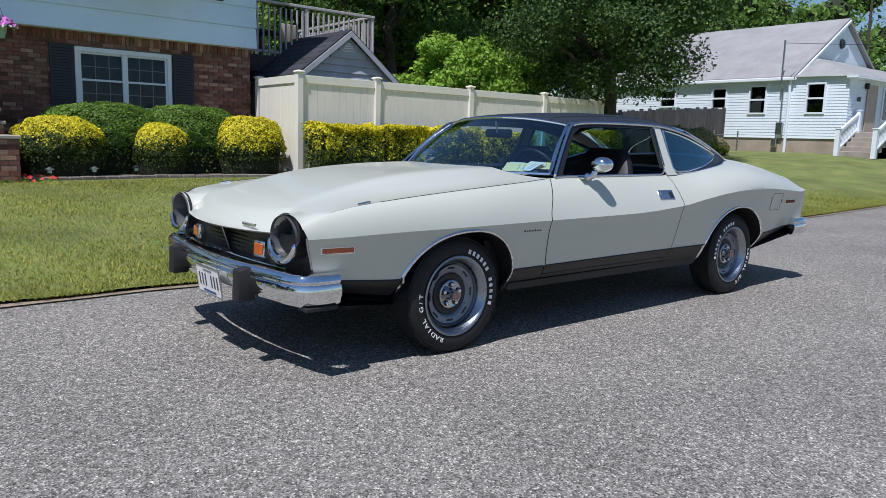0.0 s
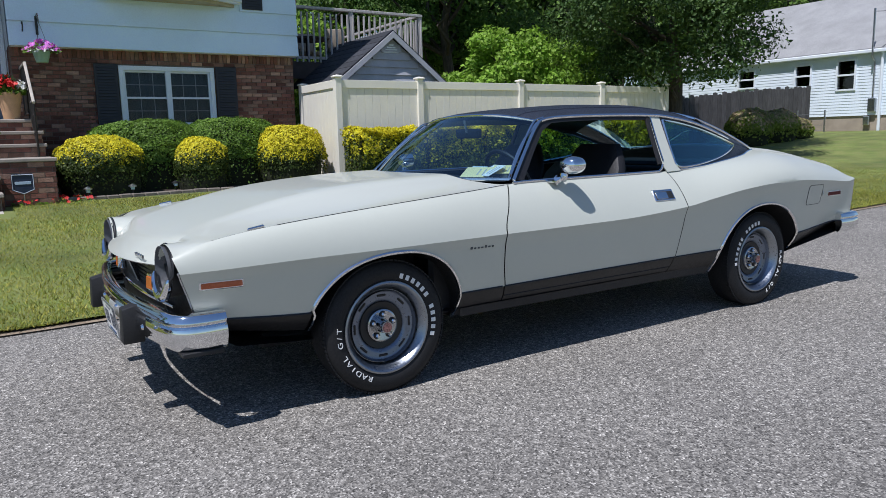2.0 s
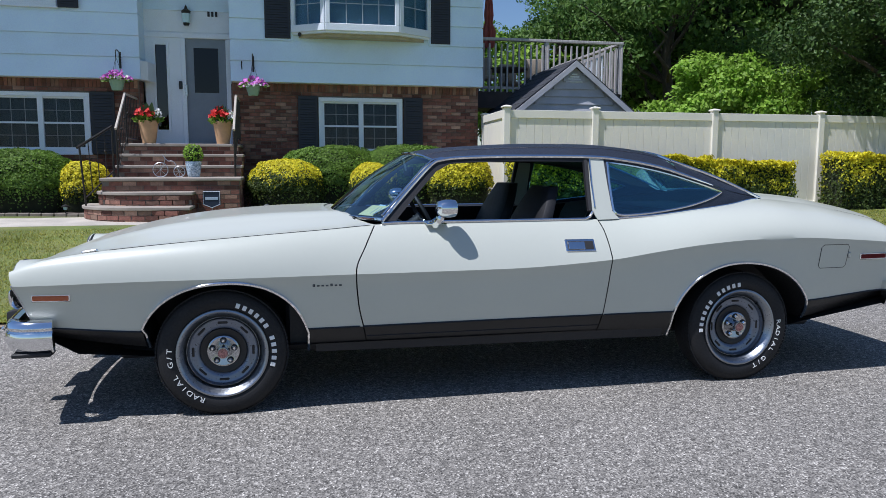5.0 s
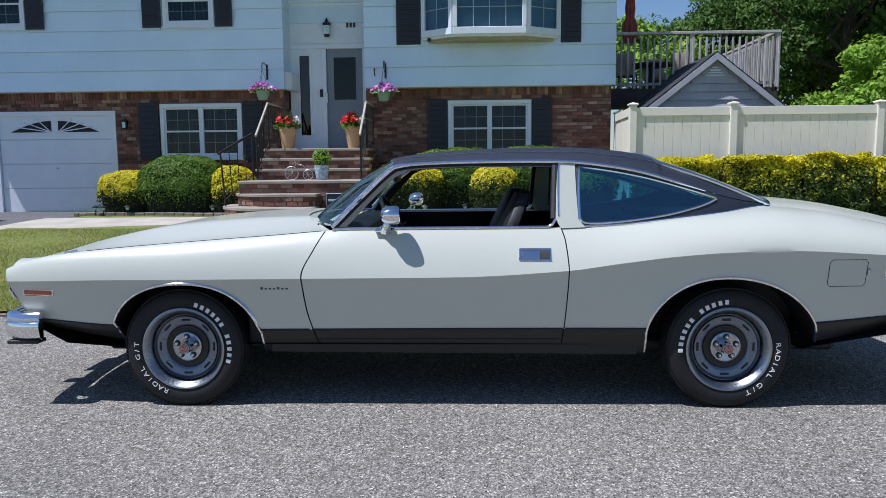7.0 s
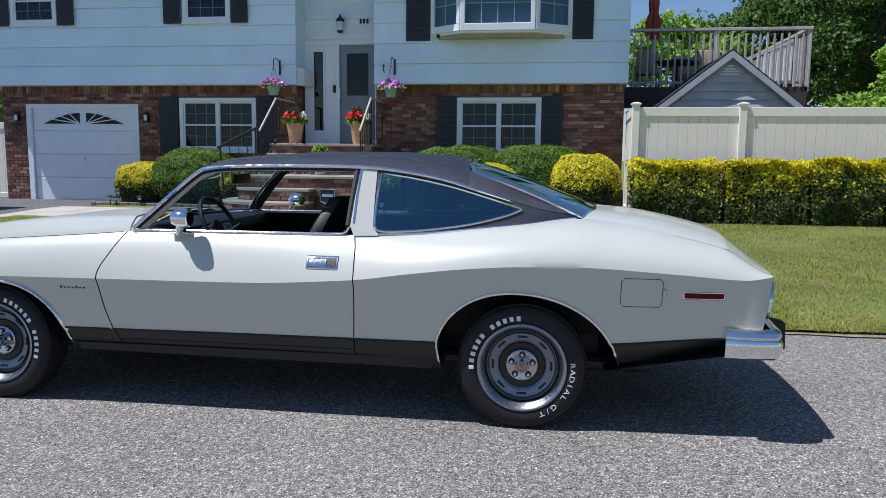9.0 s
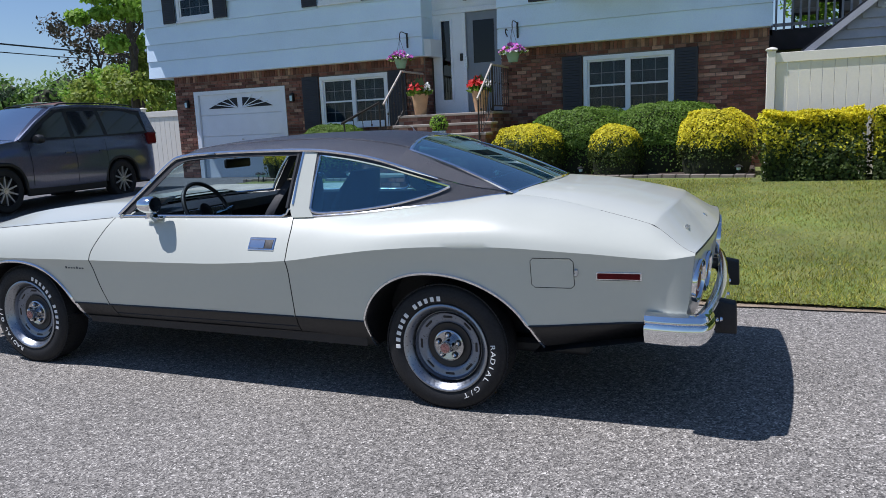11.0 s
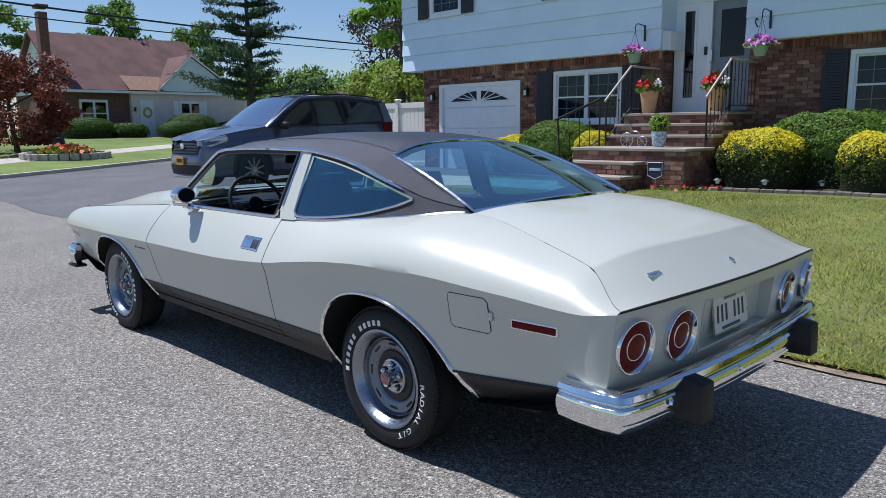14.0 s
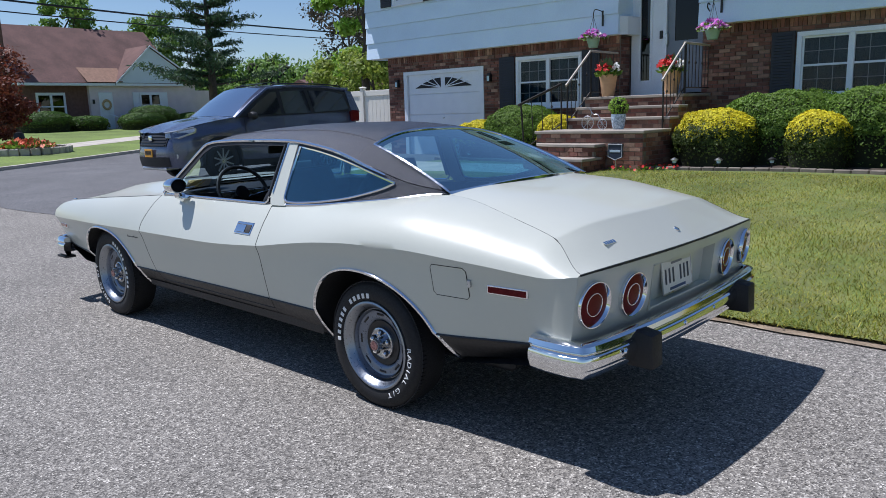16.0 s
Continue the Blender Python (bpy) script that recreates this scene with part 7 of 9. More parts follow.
part("rim", lathe([(-0.10, 0.255), (-0.115, 0.245), (-0.08, 0.235), (-0.02, 0.22), (-0.01, 0.0)], 40, "x"), BLACK, wheel)
for k in range(10):
    a = 2 * math.pi * k / 10
    bm = moved(slab([(-0.095, -0.016, 0.05), (-0.095, 0.016, 0.05), (-0.105, 0.011, 0.242), (-0.105, -0.011, 0.242)], (0.03, 0, 0)), Euler((a, 0, 0)).to_matrix().to_4x4())
    part("spoke", bm, ALLOY, wheel)
part("hub_cap", lathe([(-0.105, 0.0), (-0.105, 0.05), (-0.07, 0.07)], 20, "x"), DULL, wheel)
for u in (0.98, 3.80):
    for s in (-1, 1):
        w = copy_thing(wheel, Matrix.Translation(suv_pt(u, s * 0.865, 0.37)) @ Euler((0, 0, 0 if s < 0 else math.pi)).to_matrix().to_4x4())
        m = w.matrix_basis.copy()
        w.parent = suv
        w.matrix_basis = Matrix.Translation(-ORIGIN[suv]) @ m
        if "category" in w:
            del w["category"]
for o in list(wheel.children_recursive) + [wheel]:
    bpy.data.objects.remove(o)

suv.scale = (1.0, 0.95, 1.07)
suv.location = (-8.85, 6.2 + 0.125, 0.20)

# ---- the coupe ----
car = thing("coupe_car", (0, 0, 0), "cream seventies fastback coupe with dark vinyl roof, parked", "car")
WB, HUB = 2.896, 0.318
zc = curve([(-0.96, 0.69), (-0.35, 0.704), (0.64, 0.709), (1.44, 0.714), (2.02, 0.745), (2.31, 0.785), (2.59, 0.82), (2.88, 0.84), (3.16, 0.845), (3.6, 0.822), (3.93, 0.80), (4.06, 0.814), (4.08, 0.814)])
wc = curve([(-0.96, 0.865), (-0.7, 0.90), (-0.35, 0.92), (0.0, 0.93), (0.64, 0.922), (1.4, 0.922), (2.0, 0.925), (2.6, 0.94), (3.0, 0.942), (3.4, 0.93), (3.65, 0.91), (3.82, 0.895), (3.93, 0.888), (4.0, 0.880), (4.04, 0.868), (4.06, 0.852), (4.08, 0.835)])
zt = curve([(-0.97, 0.752), (-0.84, 0.80), (-0.63, 0.836), (-0.39, 0.861), (-0.08, 0.886), (0.23, 0.908), (0.54, 0.929), (0.72, 0.943), (0.9, 0.953), (2.0, 0.956), (2.33, 0.968), (2.62, 0.995), (2.87, 1.02), (3.16, 1.050), (3.4, 1.028), (3.7, 0.965), (3.845, 0.930), (3.868, 0.924), (3.89, 0.912), (4.06, 0.822), (4.08, 0.82)])
wt = curve([(-0.97, 0.832), (-0.6, 0.832), (0.0, 0.82), (0.5, 0.80), (0.8, 0.785), (2.0, 0.772), (2.33, 0.762), (2.62, 0.735), (2.87, 0.69), (3.16, 0.585), (3.24, 0.582), (3.5, 0.648), (3.868, 0.725), (4.06, 0.834), (4.08, 0.84)])
round_ = curve([(-0.97, 0.7), (0.0, 0.6), (0.7, 0.4), (1.2, 0.25), (2.0, 0.25), (2.5, 0.45), (3.1, 0.85), (3.5, 0.62), (3.85, 0.5), (4.08, 0.35)])
zs = curve([(-0.96, 0.485), (-0.77, 0.472), (-0.41, 0.445), (0.43, 0.422), (1.2, 0.425), (2.45, 0.43), (3.27, 0.457), (3.63, 0.485), (4.0, 0.514)])
zb = curve([(-0.96, 0.43), (-0.77, 0.40), (-0.37, 0.345), (0.44, 0.285), (2.45, 0.275), (3.28, 0.335), (3.64, 0.38), (4.0, 0.44)])
door_front = curve([(0.25, 0.724), (0.35, 0.71), (0.42, 0.695), (0.55, 0.667), (0.72, 0.654), (0.85, 0.71), (0.92, 0.748), (0.96, 0.772)])
door_rear = curve([(0.25, 2.015), (0.37, 2.02), (0.5, 2.03), (0.73, 2.04), (0.89, 2.03), (0.96, 2.012), (1.02, 2.0)])
nose_x = curve([(0.40, -0.81), (0.43, -0.83), (0.50, -0.875), (0.60, -0.91), (0.70, -0.945), (0.76, -0.96), (0.82, -0.955)])
tail_x = curve([(0.42, 3.985), (0.43, 3.99), (0.51, 4.012), (0.61, 4.038), (0.74, 4.052), (0.81, 4.06), (0.87, 4.06)])
ARCHES = ((0.02, 0.432, 2.2, 0.40, 2.2, 0.376), (2.85, 0.413, 2.2, 0.50, 2.0, 0.398))
LEGS = ((-0.368, 0.0), (0.413, 0.0), (2.452, 0.012), (3.318, 0.045))


def arch(x):
    """Height of the wheel opening's edge at x."""
    z = -1.0
    for c, a, p, a2, p2, b in ARCHES:
        d, q = ((c - x) / a, p) if x < c else ((x - c) / a2, p2)
        if d < 1:
            z = max(z, 0.312 + b * (1 - d ** q) ** (1 / q))
    return z


def leg(x):
    """How far the sill band slants beside a wheel opening."""
    return sum(d * max(0.0, 1 - abs(x - c) / 0.2) for c, d in LEGS)


def upper(x, s):
    k, a = round_(x), s * math.pi / 2
    full = 1 - 0.15 * step01((x - 3.15) / 0.45)
    return (lerp(wc(x), wt(x), lerp(s, 1 - math.cos(a), k)), lerp(zc(x), zt(x), lerp(s, max(0.0, math.sin(a)) ** full, k)))


def lower(x, z):
    s = max(0.0, (zc(x) - z) / (zc(x) - zs(x)))
    return wc(x) - 0.012 * min(1, s * 6) * (1 - step01((x - 3.8) / 0.25)) - 0.066 * s ** 1.15 * (1 - 0.6 * step01((x - 3.75) / 0.3))


def sk(x, y):
    """The tail stands a touch askew: its far corner lies further back."""
    return x + 0.012 * (y / 0.8) * step01((x - 3.8) / 0.25)


def skin(x, z):
    """Half width of the upper flank at x, z."""
    lo, hi = 0.0, 1.0
    for _ in range(20):
        t = (lo + hi) / 2
        lo, hi = (t, hi) if upper(x, t)[1] < z else (lo, t)
    return upper(x, lo)[0]


def skewed(base, weight, line, z, z0):
    return base + weight * (line(z) - line(z0)) if weight else base


def fender_columns():
    cols = [(lerp(-0.83, -0.414, i / 8), 1 - i / 8, nose_x) for i in range(8)]
    cols += [(0.02 - (0.432 if i < 13 else 0.40) * math.cos(math.pi * i / 26) * 0.9999, 0, None) for i in range(27)]
    return cols + [(lerp(0.422, 0.693 - 0.004, i / 5), i / 5, door_front) for i in range(1, 6)]


def door_columns():
    return [(lerp(0.693 + 0.003, 2.024 - 0.003, i / 18), (1 - i / 9 if i < 9 else (i - 9) / 9), door_front if i < 9 else door_rear) for i in range(19)]


def quarter_columns():
    cols = [(lerp(2.024 + 0.003, 2.437, i / 6), 1 - i / 6, door_rear) for i in range(6)]
    cols += [(2.85 - (0.413 if i < 13 else 0.50) * math.cos(math.pi * i / 26) * 0.9999, 0, None) for i in range(27)]
    return cols + [(lerp(3.35, 3.99, 1 - (1 - i / 14) ** 1.5), i / 14, tail_x) for i in range(1, 15)]


def side_rows(cols, kind, s):
    """Columns of points over one panel of the flank, s: -1 or 1."""
    rows = []
    for x0, w, line in cols:
        row = []
        if kind == "upper":
            for i in range(13):
                t, x = i / 12, x0
                for _ in range(3):
                    x = skewed(x0, w, line, upper(x, t)[1], 0.43)
                ww, z = upper(x, t)
                row.append((sk(x, s * ww), s * ww, z))
        elif kind == "lower":
            low = max(zs(x0), arch(x0))
            for i in range(10):
                z = lerp(low, zc(x0), i / 9)
                x = skewed(x0, w, line, z, 0.43)
                z = min(z, zc(x)) if i < 9 else zc(x)
                row.append((sk(x, s * lower(x, z)), s * lower(x, z), z))
        else:
            for i in range(5):
                z = lerp(zb(x0), zs(x0) - 0.004, i / 4)
                x = skewed(x0, w, line, z, 0.43) + leg(x0) * (1 - i / 4)
                row.append((x, s * (wc(x) - 0.086 - 0.095 * (1 - i / 4) ** 1.3), z))
        rows.append(row)
    return rows


def flank(name, cols, s, label):
    """One body panel: painted skin with a black sill band, folded inwards at its edges."""
    bm = bmesh.new()
    grid(side_rows(cols, "upper", s), bm, flip=s < 0)
    grid(side_rows(cols, "lower", s), bm, flip=s < 0)
    bmesh.ops.remove_doubles(bm, verts=bm.verts, dist=0.0004)
    ob = part(name, bm, PAINT, car, label)
    runs, run = [], []
    for c in cols:
        if arch(c[0]) < zs(c[0]) + 0.03:
            run.append(c)
        elif run:
            runs.append(run)
            run = []
    runs.append(run)
    for r in runs:
        if len(r) > 1:
            part("sill_band", grid(side_rows(r, "band", s), flip=s < 0), BLACK, ob, "satin black lower band")
    return ob


flanks = {}
for s in (-1, 1):
    flanks["fender", s] = flank("front_fender", fender_columns(), s, "cream painted fender over black lower band")
    flanks["door", s] = flank("door", door_columns(), s, "cream painted closed door, window wound down")
    flanks["quarter", s] = flank("rear_quarter_panel", quarter_columns(), s, "cream painted rear quarter swelling over the wheel")
    for (c, a, p, a2, p2, b), nm, ends in zip(ARCHES, ("fender", "quarter"), (LEGS[:2], LEGS[2:])):
        pts = []
        for i in range(61):
            d = -math.cos(math.pi * (i / 60))
            x = c + (a if d < 0 else a2) * d
            z = arch(x) if abs(d) < 0.999 else 0.0
            if z > zs(x) + 0.01:
                pts.append((x, s * (lower(x, z) + 0.002), z - 0.004))
        low = []
        for x, dx in ends:
            low.append([(x + dx * k, s * (wc(x) - 0.084 - 0.095 * k ** 1.3), lerp(zs(x), zb(x), k)) for k in (0.12, 0.4, 0.7, 1.0)])
        pts = low[0][::-1] + pts + low[1]
        part("wheel_arch_trim", tube(pts, 0.009, 6), CHROME, flanks[nm, s], "thin bright trim round the wheel opening")
        # the dark well behind the opening
        bm = bmesh.new()
        rows = []
        for d in (0.0, 0.30):
            rows.append([(q[0], s * (abs(q[1]) - 0.012 - d), q[2]) for q in pts])
        grid(rows, bm)
        bm.faces.new([bm.verts.new((q[0], s * (abs(q[1]) - 0.31), q[2])) for q in pts])
        part("wheel_well", bm, PLASTIC, flanks[nm, s], "black wheel well")
    for x0, x1, nm in ((-0.84, -0.39, "fender"), (0.415, 0.675, "fender"), (0.69, 2.018, "door"), (2.03, 2.45, "quarter"), (3.32, 3.97, "quarter")):
        pts = [(lerp(x0, x1, i / 8), s * (lower(lerp(x0, x1, i / 8), zs(lerp(x0, x1, i / 8))) + 0.001), zs(lerp(x0, x1, i / 8)) + 0.001) for i in range(9)]
        part("pinstripe_moulding", tube(pts, 0.006, 5), BLACK, flanks[nm, s])
    # door parts
    door = flanks["door", s]
    hz = 0.825
    plate_, pit, paddle = bmesh.new(), bmesh.new(), bmesh.new()
    for b, x0, x1, h, o in ((plate_, 1.785, 1.955, 0.032, 0.006), (pit, 1.797, 1.943, 0.021, 0.0075), (paddle, 1.801, 1.893, 0.019, 0.011)):
        slab([(x, s * (skin(x, z) - 0.01), z) for x, z in ((x0, hz - h), (x1, hz - h), (x1, hz + h), (x0, hz + h))], (0, s * (0.01 + o), 0), b)
        bevel(b, 0.004 if b is plate_ else 0.001, 1)
    hnd = part("door_handle", plate_, CHROME, door, "chrome door handle plate with flush paddle")
    part("pull_recess", pit, PLASTIC, door)
    part("handle_paddle", paddle, CHROME, door)
    part("door_seam", tube([(x, s * (wc(x) - 0.086 - 0.095 * 0.42 ** 1.3 + 0.002), lerp(zb(x), zs(x), 0.58)) for x in steps(0.715, 2.012, 14)], 0.003, 5), INSIDE, door, "dark gap below the door")
    # chrome mirror on a foot
    bm = bmesh.new()
    my = 0.885
    prof = [(-0.065, 0.0), (-0.062, 0.03), (-0.045, 0.055), (-0.01, 0.07), (0.03, 0.072), (0.055, 0.068), (0.06, 0.062)]
    lathe(prof, 22, "x", (0, 0, 0), bm)
    moved(bm, Matrix.Translation((1.12, s * my, 1.035)) @ Euler((0, 0, s * radians(-8))).to_matrix().to_4x4() @ Matrix.Diagonal((0.8, 0.92, 0.68, 1)))
    tube(smooth([(1.10, s * (my - 0.035), 0.985), (1.092, s * 0.85, 0.965), (1.085, s * 0.815, 0.952)], 3), [0.022, 0.021, 0.02, 0.019, 0.019, 0.024, 0.03][:7], 8, bm)
    box(1.03, 1.14, s * 0.775, s * 0.83, 0.943, 0.953, 0.004, bm)
    mir = part("door_mirror", bm, CHROME, door, "bullet-shaped chrome door mirror")
    bm = bmesh.new()
    lathe([(0.0605, 0.0), (0.0605, 0.059), (0.058, 0.062)], 22, "x", (0, 0, 0), bm)
    moved(bm, Matrix.Translation((1.12, s * my, 1.035)) @ Euler((0, 0, s * radians(-8))).to_matrix().to_4x4() @ Matrix.Diagonal((0.8, 0.92, 0.68, 1)))
    part("mirror_glass", bm, mat("mirror_silver", (0.9, 0.9, 0.9), 0.01, 1.0, var=0.0, fvar=0.0, rvar=0.0), door)
    # inner skins: they close the gaps and give the doors depth
    bm = bmesh.new()
    grid([[(x, s * (upper(x, t)[0] - 0.075), upper(x, t)[1] - 0.006) for t in (0, 0.5, 1.0)] for x in steps(0.45, 2.4, 12)], bm)
    grid([[(x, s * (wc(x) - 0.10 - 0.05 * t), lerp(zc(x), zb(x), t)) for t in (0, 0.5, 1.0)] for x in steps(0.45, 2.42, 12)], bm)
    grid([[(x, s * lerp(wt(x), wt(x) - 0.085, t), zt(x) - 0.004 * t) for t in (0, 1)] for x in steps(0.78, 2.02, 8)], bm)
    part("door_lining", bm, INSIDE, door, "black inner door lining")

# side markers
for s in (-1, 1):
    for x0, x1, z0, z1, nm, lens in ((-0.868, -0.692, 0.612, 0.648, "fender", mat("amber_marker", (0.46, 0.09, 0.02), 0.2, var=0.1, coat=0.7)), (3.637, 3.832, 0.700, 0.738, "quarter", REDLENS)):
        pts = [(x, s * (lower(x, (z0 + z1) / 2))) for x in (x0, x1)]
        bm, bm2 = bmesh.new(), bmesh.new()
        for b, g, o in ((bm, 0.0, 0.006), (bm2, 0.006, 0.009)):
            a0, a1 = x0 + g, x1 - g
            q = [(a0, lerp(pts[0][1], pts[1][1], (a0 - x0) / (x1 - x0))), (a1, lerp(pts[0][1], pts[1][1], (a1 - x0) / (x1 - x0)))]
            slab([(q[0][0], q[0][1] - s * 0.01, z0 + g), (q[1][0], q[1][1] - s * 0.01, z0 + g), (q[1][0], q[1][1] - s * 0.01, z1 - g), (q[0][0], q[0][1] - s * 0.01, z1 - g)], (0, s * (0.01 + o), 0), b)
            bevel(b, 0.003, 1)
        mk = part("side_marker", bm, CHROME, car, "slim side marker lamp in bright frame")
        part("lens", bm2, lens, mk)
# fuel filler flap with its hinge nib
bm = bmesh.new()
flap = [(3.362, 0.658), (3.527, 0.658), (3.541, 0.672), (3.541, 0.783), (3.527, 0.797), (3.362, 0.797), (3.348, 0.783), (3.348, 0.672)]
line = [(x, -(lower(x, z) + 0.0005), z) for x, z in flap]
fl = part("fuel_flap", slab([(x, y + 0.002, z) for x, y, z in line], (0, -0.003, 0)), PAINT, car, "flush fuel filler flap")
part("flap_gap", tube([(x, y - 0.0006, z) for x, y, z in line], 0.0018, 5, closed=True), BLACK, fl)
part("flap_hinge", box(3.543, 3.560, -lower(3.55, 0.73) - 0.013, -lower(3.55, 0.73) + 0.004, 0.715, 0.748, 0.004), DULL, fl)


# ---- hood ----
def lip(y):
    """Front edge of the hood at y: x and z."""
    a = abs(y)
    x = -1.05 + 0.09 * (a / 0.53) ** 2 if a < 0.53 else -0.96 + 0.012 * ((a - 0.53) / 0.27)
    z = 0.682 + 0.006 * (a / 0.5) ** 2
    d = abs(a - 0.668)
    if d < 0.150:
        z = max(z, 0.675 + 0.120 * math.sqrt(1 - (d / 0.150) ** 2))
    return x, z


hood_mid = curve([(-1.06, 0.682), (-1.0, 0.722), (-0.9, 0.775), (-0.75, 0.835), (-0.55, 0.89), (-0.3, 0.94), (0.0, 0.975), (0.33, 0.995), (0.6, 1.0), (0.8, 1.0)])


def hood_z(x, y):
    a = abs(y) / wt(x)
    g = 1 - step01((a - 0.42) / 0.58) if a < 1 else 0
    ridge = 0.012 * math.exp(-((a - 0.55) / 0.06) ** 2) * step01((x + 0.95) / 0.5)
    z = zt(x) + (hood_mid(x) - zt(x)) * g * (0.75 + 0.25 * step01((x + 1) / 0.8)) + ridge * 0.5
    d = abs(abs(y) - 0.668)
    if x < -0.5 and d < 0.150:
        fade = step01((x + 0.95) / 0.42)
        z = max(z, lerp(0.675 + 0.120 * math.sqrt(1 - (d / 0.150) ** 2), z, fade))
    return z


ys = [i / 40 * 2 - 1 for i in range(41)]
ys = sorted(set(ys + [sg * v for sg in (-1, 1) for v in (0.640, 0.646, 0.6475, 0.649, 0.652, 0.658, 0.668, 0.685, 0.73, 0.78, 0.92, 0.97, 0.985)]))
rows = []
for u in ys:
    row = []
    for i in range(61):
        v = (i / 60) ** 1.3
        y0 = u * 0.80
        x1 = 0.545 + 0.235 * abs(u) ** 2.2
        x = lerp(lip(y0)[0], x1, v)
        y = u * wt(x) * 0.996
        z = hood_z(x, y)
        f = step01(i / 9)
        z = lerp(lip(y0)[1], z, f)
        row.append((x, y, z))
    rows.append(row)
bm = grid(rows)
fold = [r[0] for r in rows]
grid([fold, [(p[0] + 0.012, p[1], p[2] - 0.008) for p in fold], [(p[0] + 0.10, p[1], p[2] - 0.012) for p in fold]], bm)
bmesh.ops.remove_doubles(bm, verts=bm.verts, dist=0.0003)
bmesh.ops.recalc_face_normals(bm, faces=bm.faces)
hood = part("hood", bm, PAINT, car, "long cream hood dipping between the lamps")
for s in (-1, 1):
    part("hood_gap", tube([(x, s * (wt(x) + 0.0005), zt(x) + 0.001) for x in steps(-0.52, 0.74, 30)], 0.0015, 5), BLACK, hood, "dark gap line along the fender")
    part("fender_ornament", moved(box(-0.045, 0.03, -0.008, 0.008, 0, 0.016, 0.005), Matrix.Translation((-0.60, s * 0.823, 0.836)) @ Euler((0, radians(-9), 0)).to_matrix().to_4x4()), CHROME, flanks["fender", s], "small chrome ornament on the fender top")
bm = bmesh.new()
for i in range(7):
    box(-1.008 - 0.001 * i, -1.0, -0.49 + 0.02 * i, -0.475 + 0.02 * i, 0.70, 0.70 + (0.012 if i % 2 else 0.016), 0.001, bm)
moved(bm, Matrix.Translation((0.012, 0.06, 0.004)))
part("hood_badge", bm, CHROME, hood, "small chrome badge of unreadable letters")
# cowl under the rear edge of the hood
rows = []
for u in ys:
    xa, xb = 0.525 + 0.235 * abs(u) ** 2.2, 0.59 + 0.235 * abs(u) ** 2.2
    rows.append([(x, u * min(0.99 * wt(x), 0.775), hood_z(x, u * wt(x) * 0.996) - d) for x, d in ((xa, 0.006), (lerp(xa, xb, 0.5), 0.007), (xb, 0.012))])
part("cowl", grid(rows), PAINT, car, "cream cowl panel below the windscreen")

# ---- nose ----
front = part("grille", box(-0.93, -0.88, -0.52, 0.52, 0.43, 0.69), BLACK, car, "black grille recessed below the hood lip")
for i in range(7):
    z = 0.545 + 0.021 * i
    bm = bmesh.new()
    for s in (-1, 1):
        slab([(-0.94 - (z - 0.545) * 0.3, 0, z), (-0.925, s * 0.54, z), (-0.91, s * 0.54, z + 0.006), (-0.925 - (z - 0.545) * 0.3, 0, z + 0.006)], (0.02, 0, 0.004), bm)
    part("grille_bar", bm, PLASTIC, front)
part("grille_divider", slab([(-0.945, -0.008, 0.535), (-0.945, 0.008, 0.535), (-0.995, 0.008, 0.685), (-0.995, -0.008, 0.685)], (0.06, 0, 0)), BLACK, front, "upright bar in the middle of the grille")
part("divider_edge", tube([(-0.946, -0.009, 0.535), (-0.996, -0.009, 0.685)], 0.003, 6), DULL, front)
bm = bmesh.new()
tube(smooth([(-0.92, -0.62, 0.514), (-0.958, -0.30, 0.518), (-0.972, 0, 0.525), (-0.958, 0.30, 0.518), (-0.92, 0.62, 0.514)], 6), 0.008, 8, bm)
part("grille_moulding", bm, CHROME, front, "bright strip below the grille")
bm = bmesh.new()
grid([[(-0.95 + 0.07 * abs(u) ** 3, u * 0.83, 0.695 - 0.01 * abs(u)) for u in ys], [(-0.935 + 0.06 * abs(u) ** 3, u * 0.80, 0.53) for u in ys], [(-0.965 + 0.10 * abs(u) ** 2, u * 0.80, 0.508) for u in ys], [(-0.96 + 0.13 * abs(u) ** 3, u * 0.79, 0.42) for u in ys], [(-0.70, u * 0.76, 0.33) for u in ys], [(-0.3, u * 0.7, 0.28) for u in ys]], bm)
part("front_valance", bm, BLACK, car, "black panel between bumper and grille")
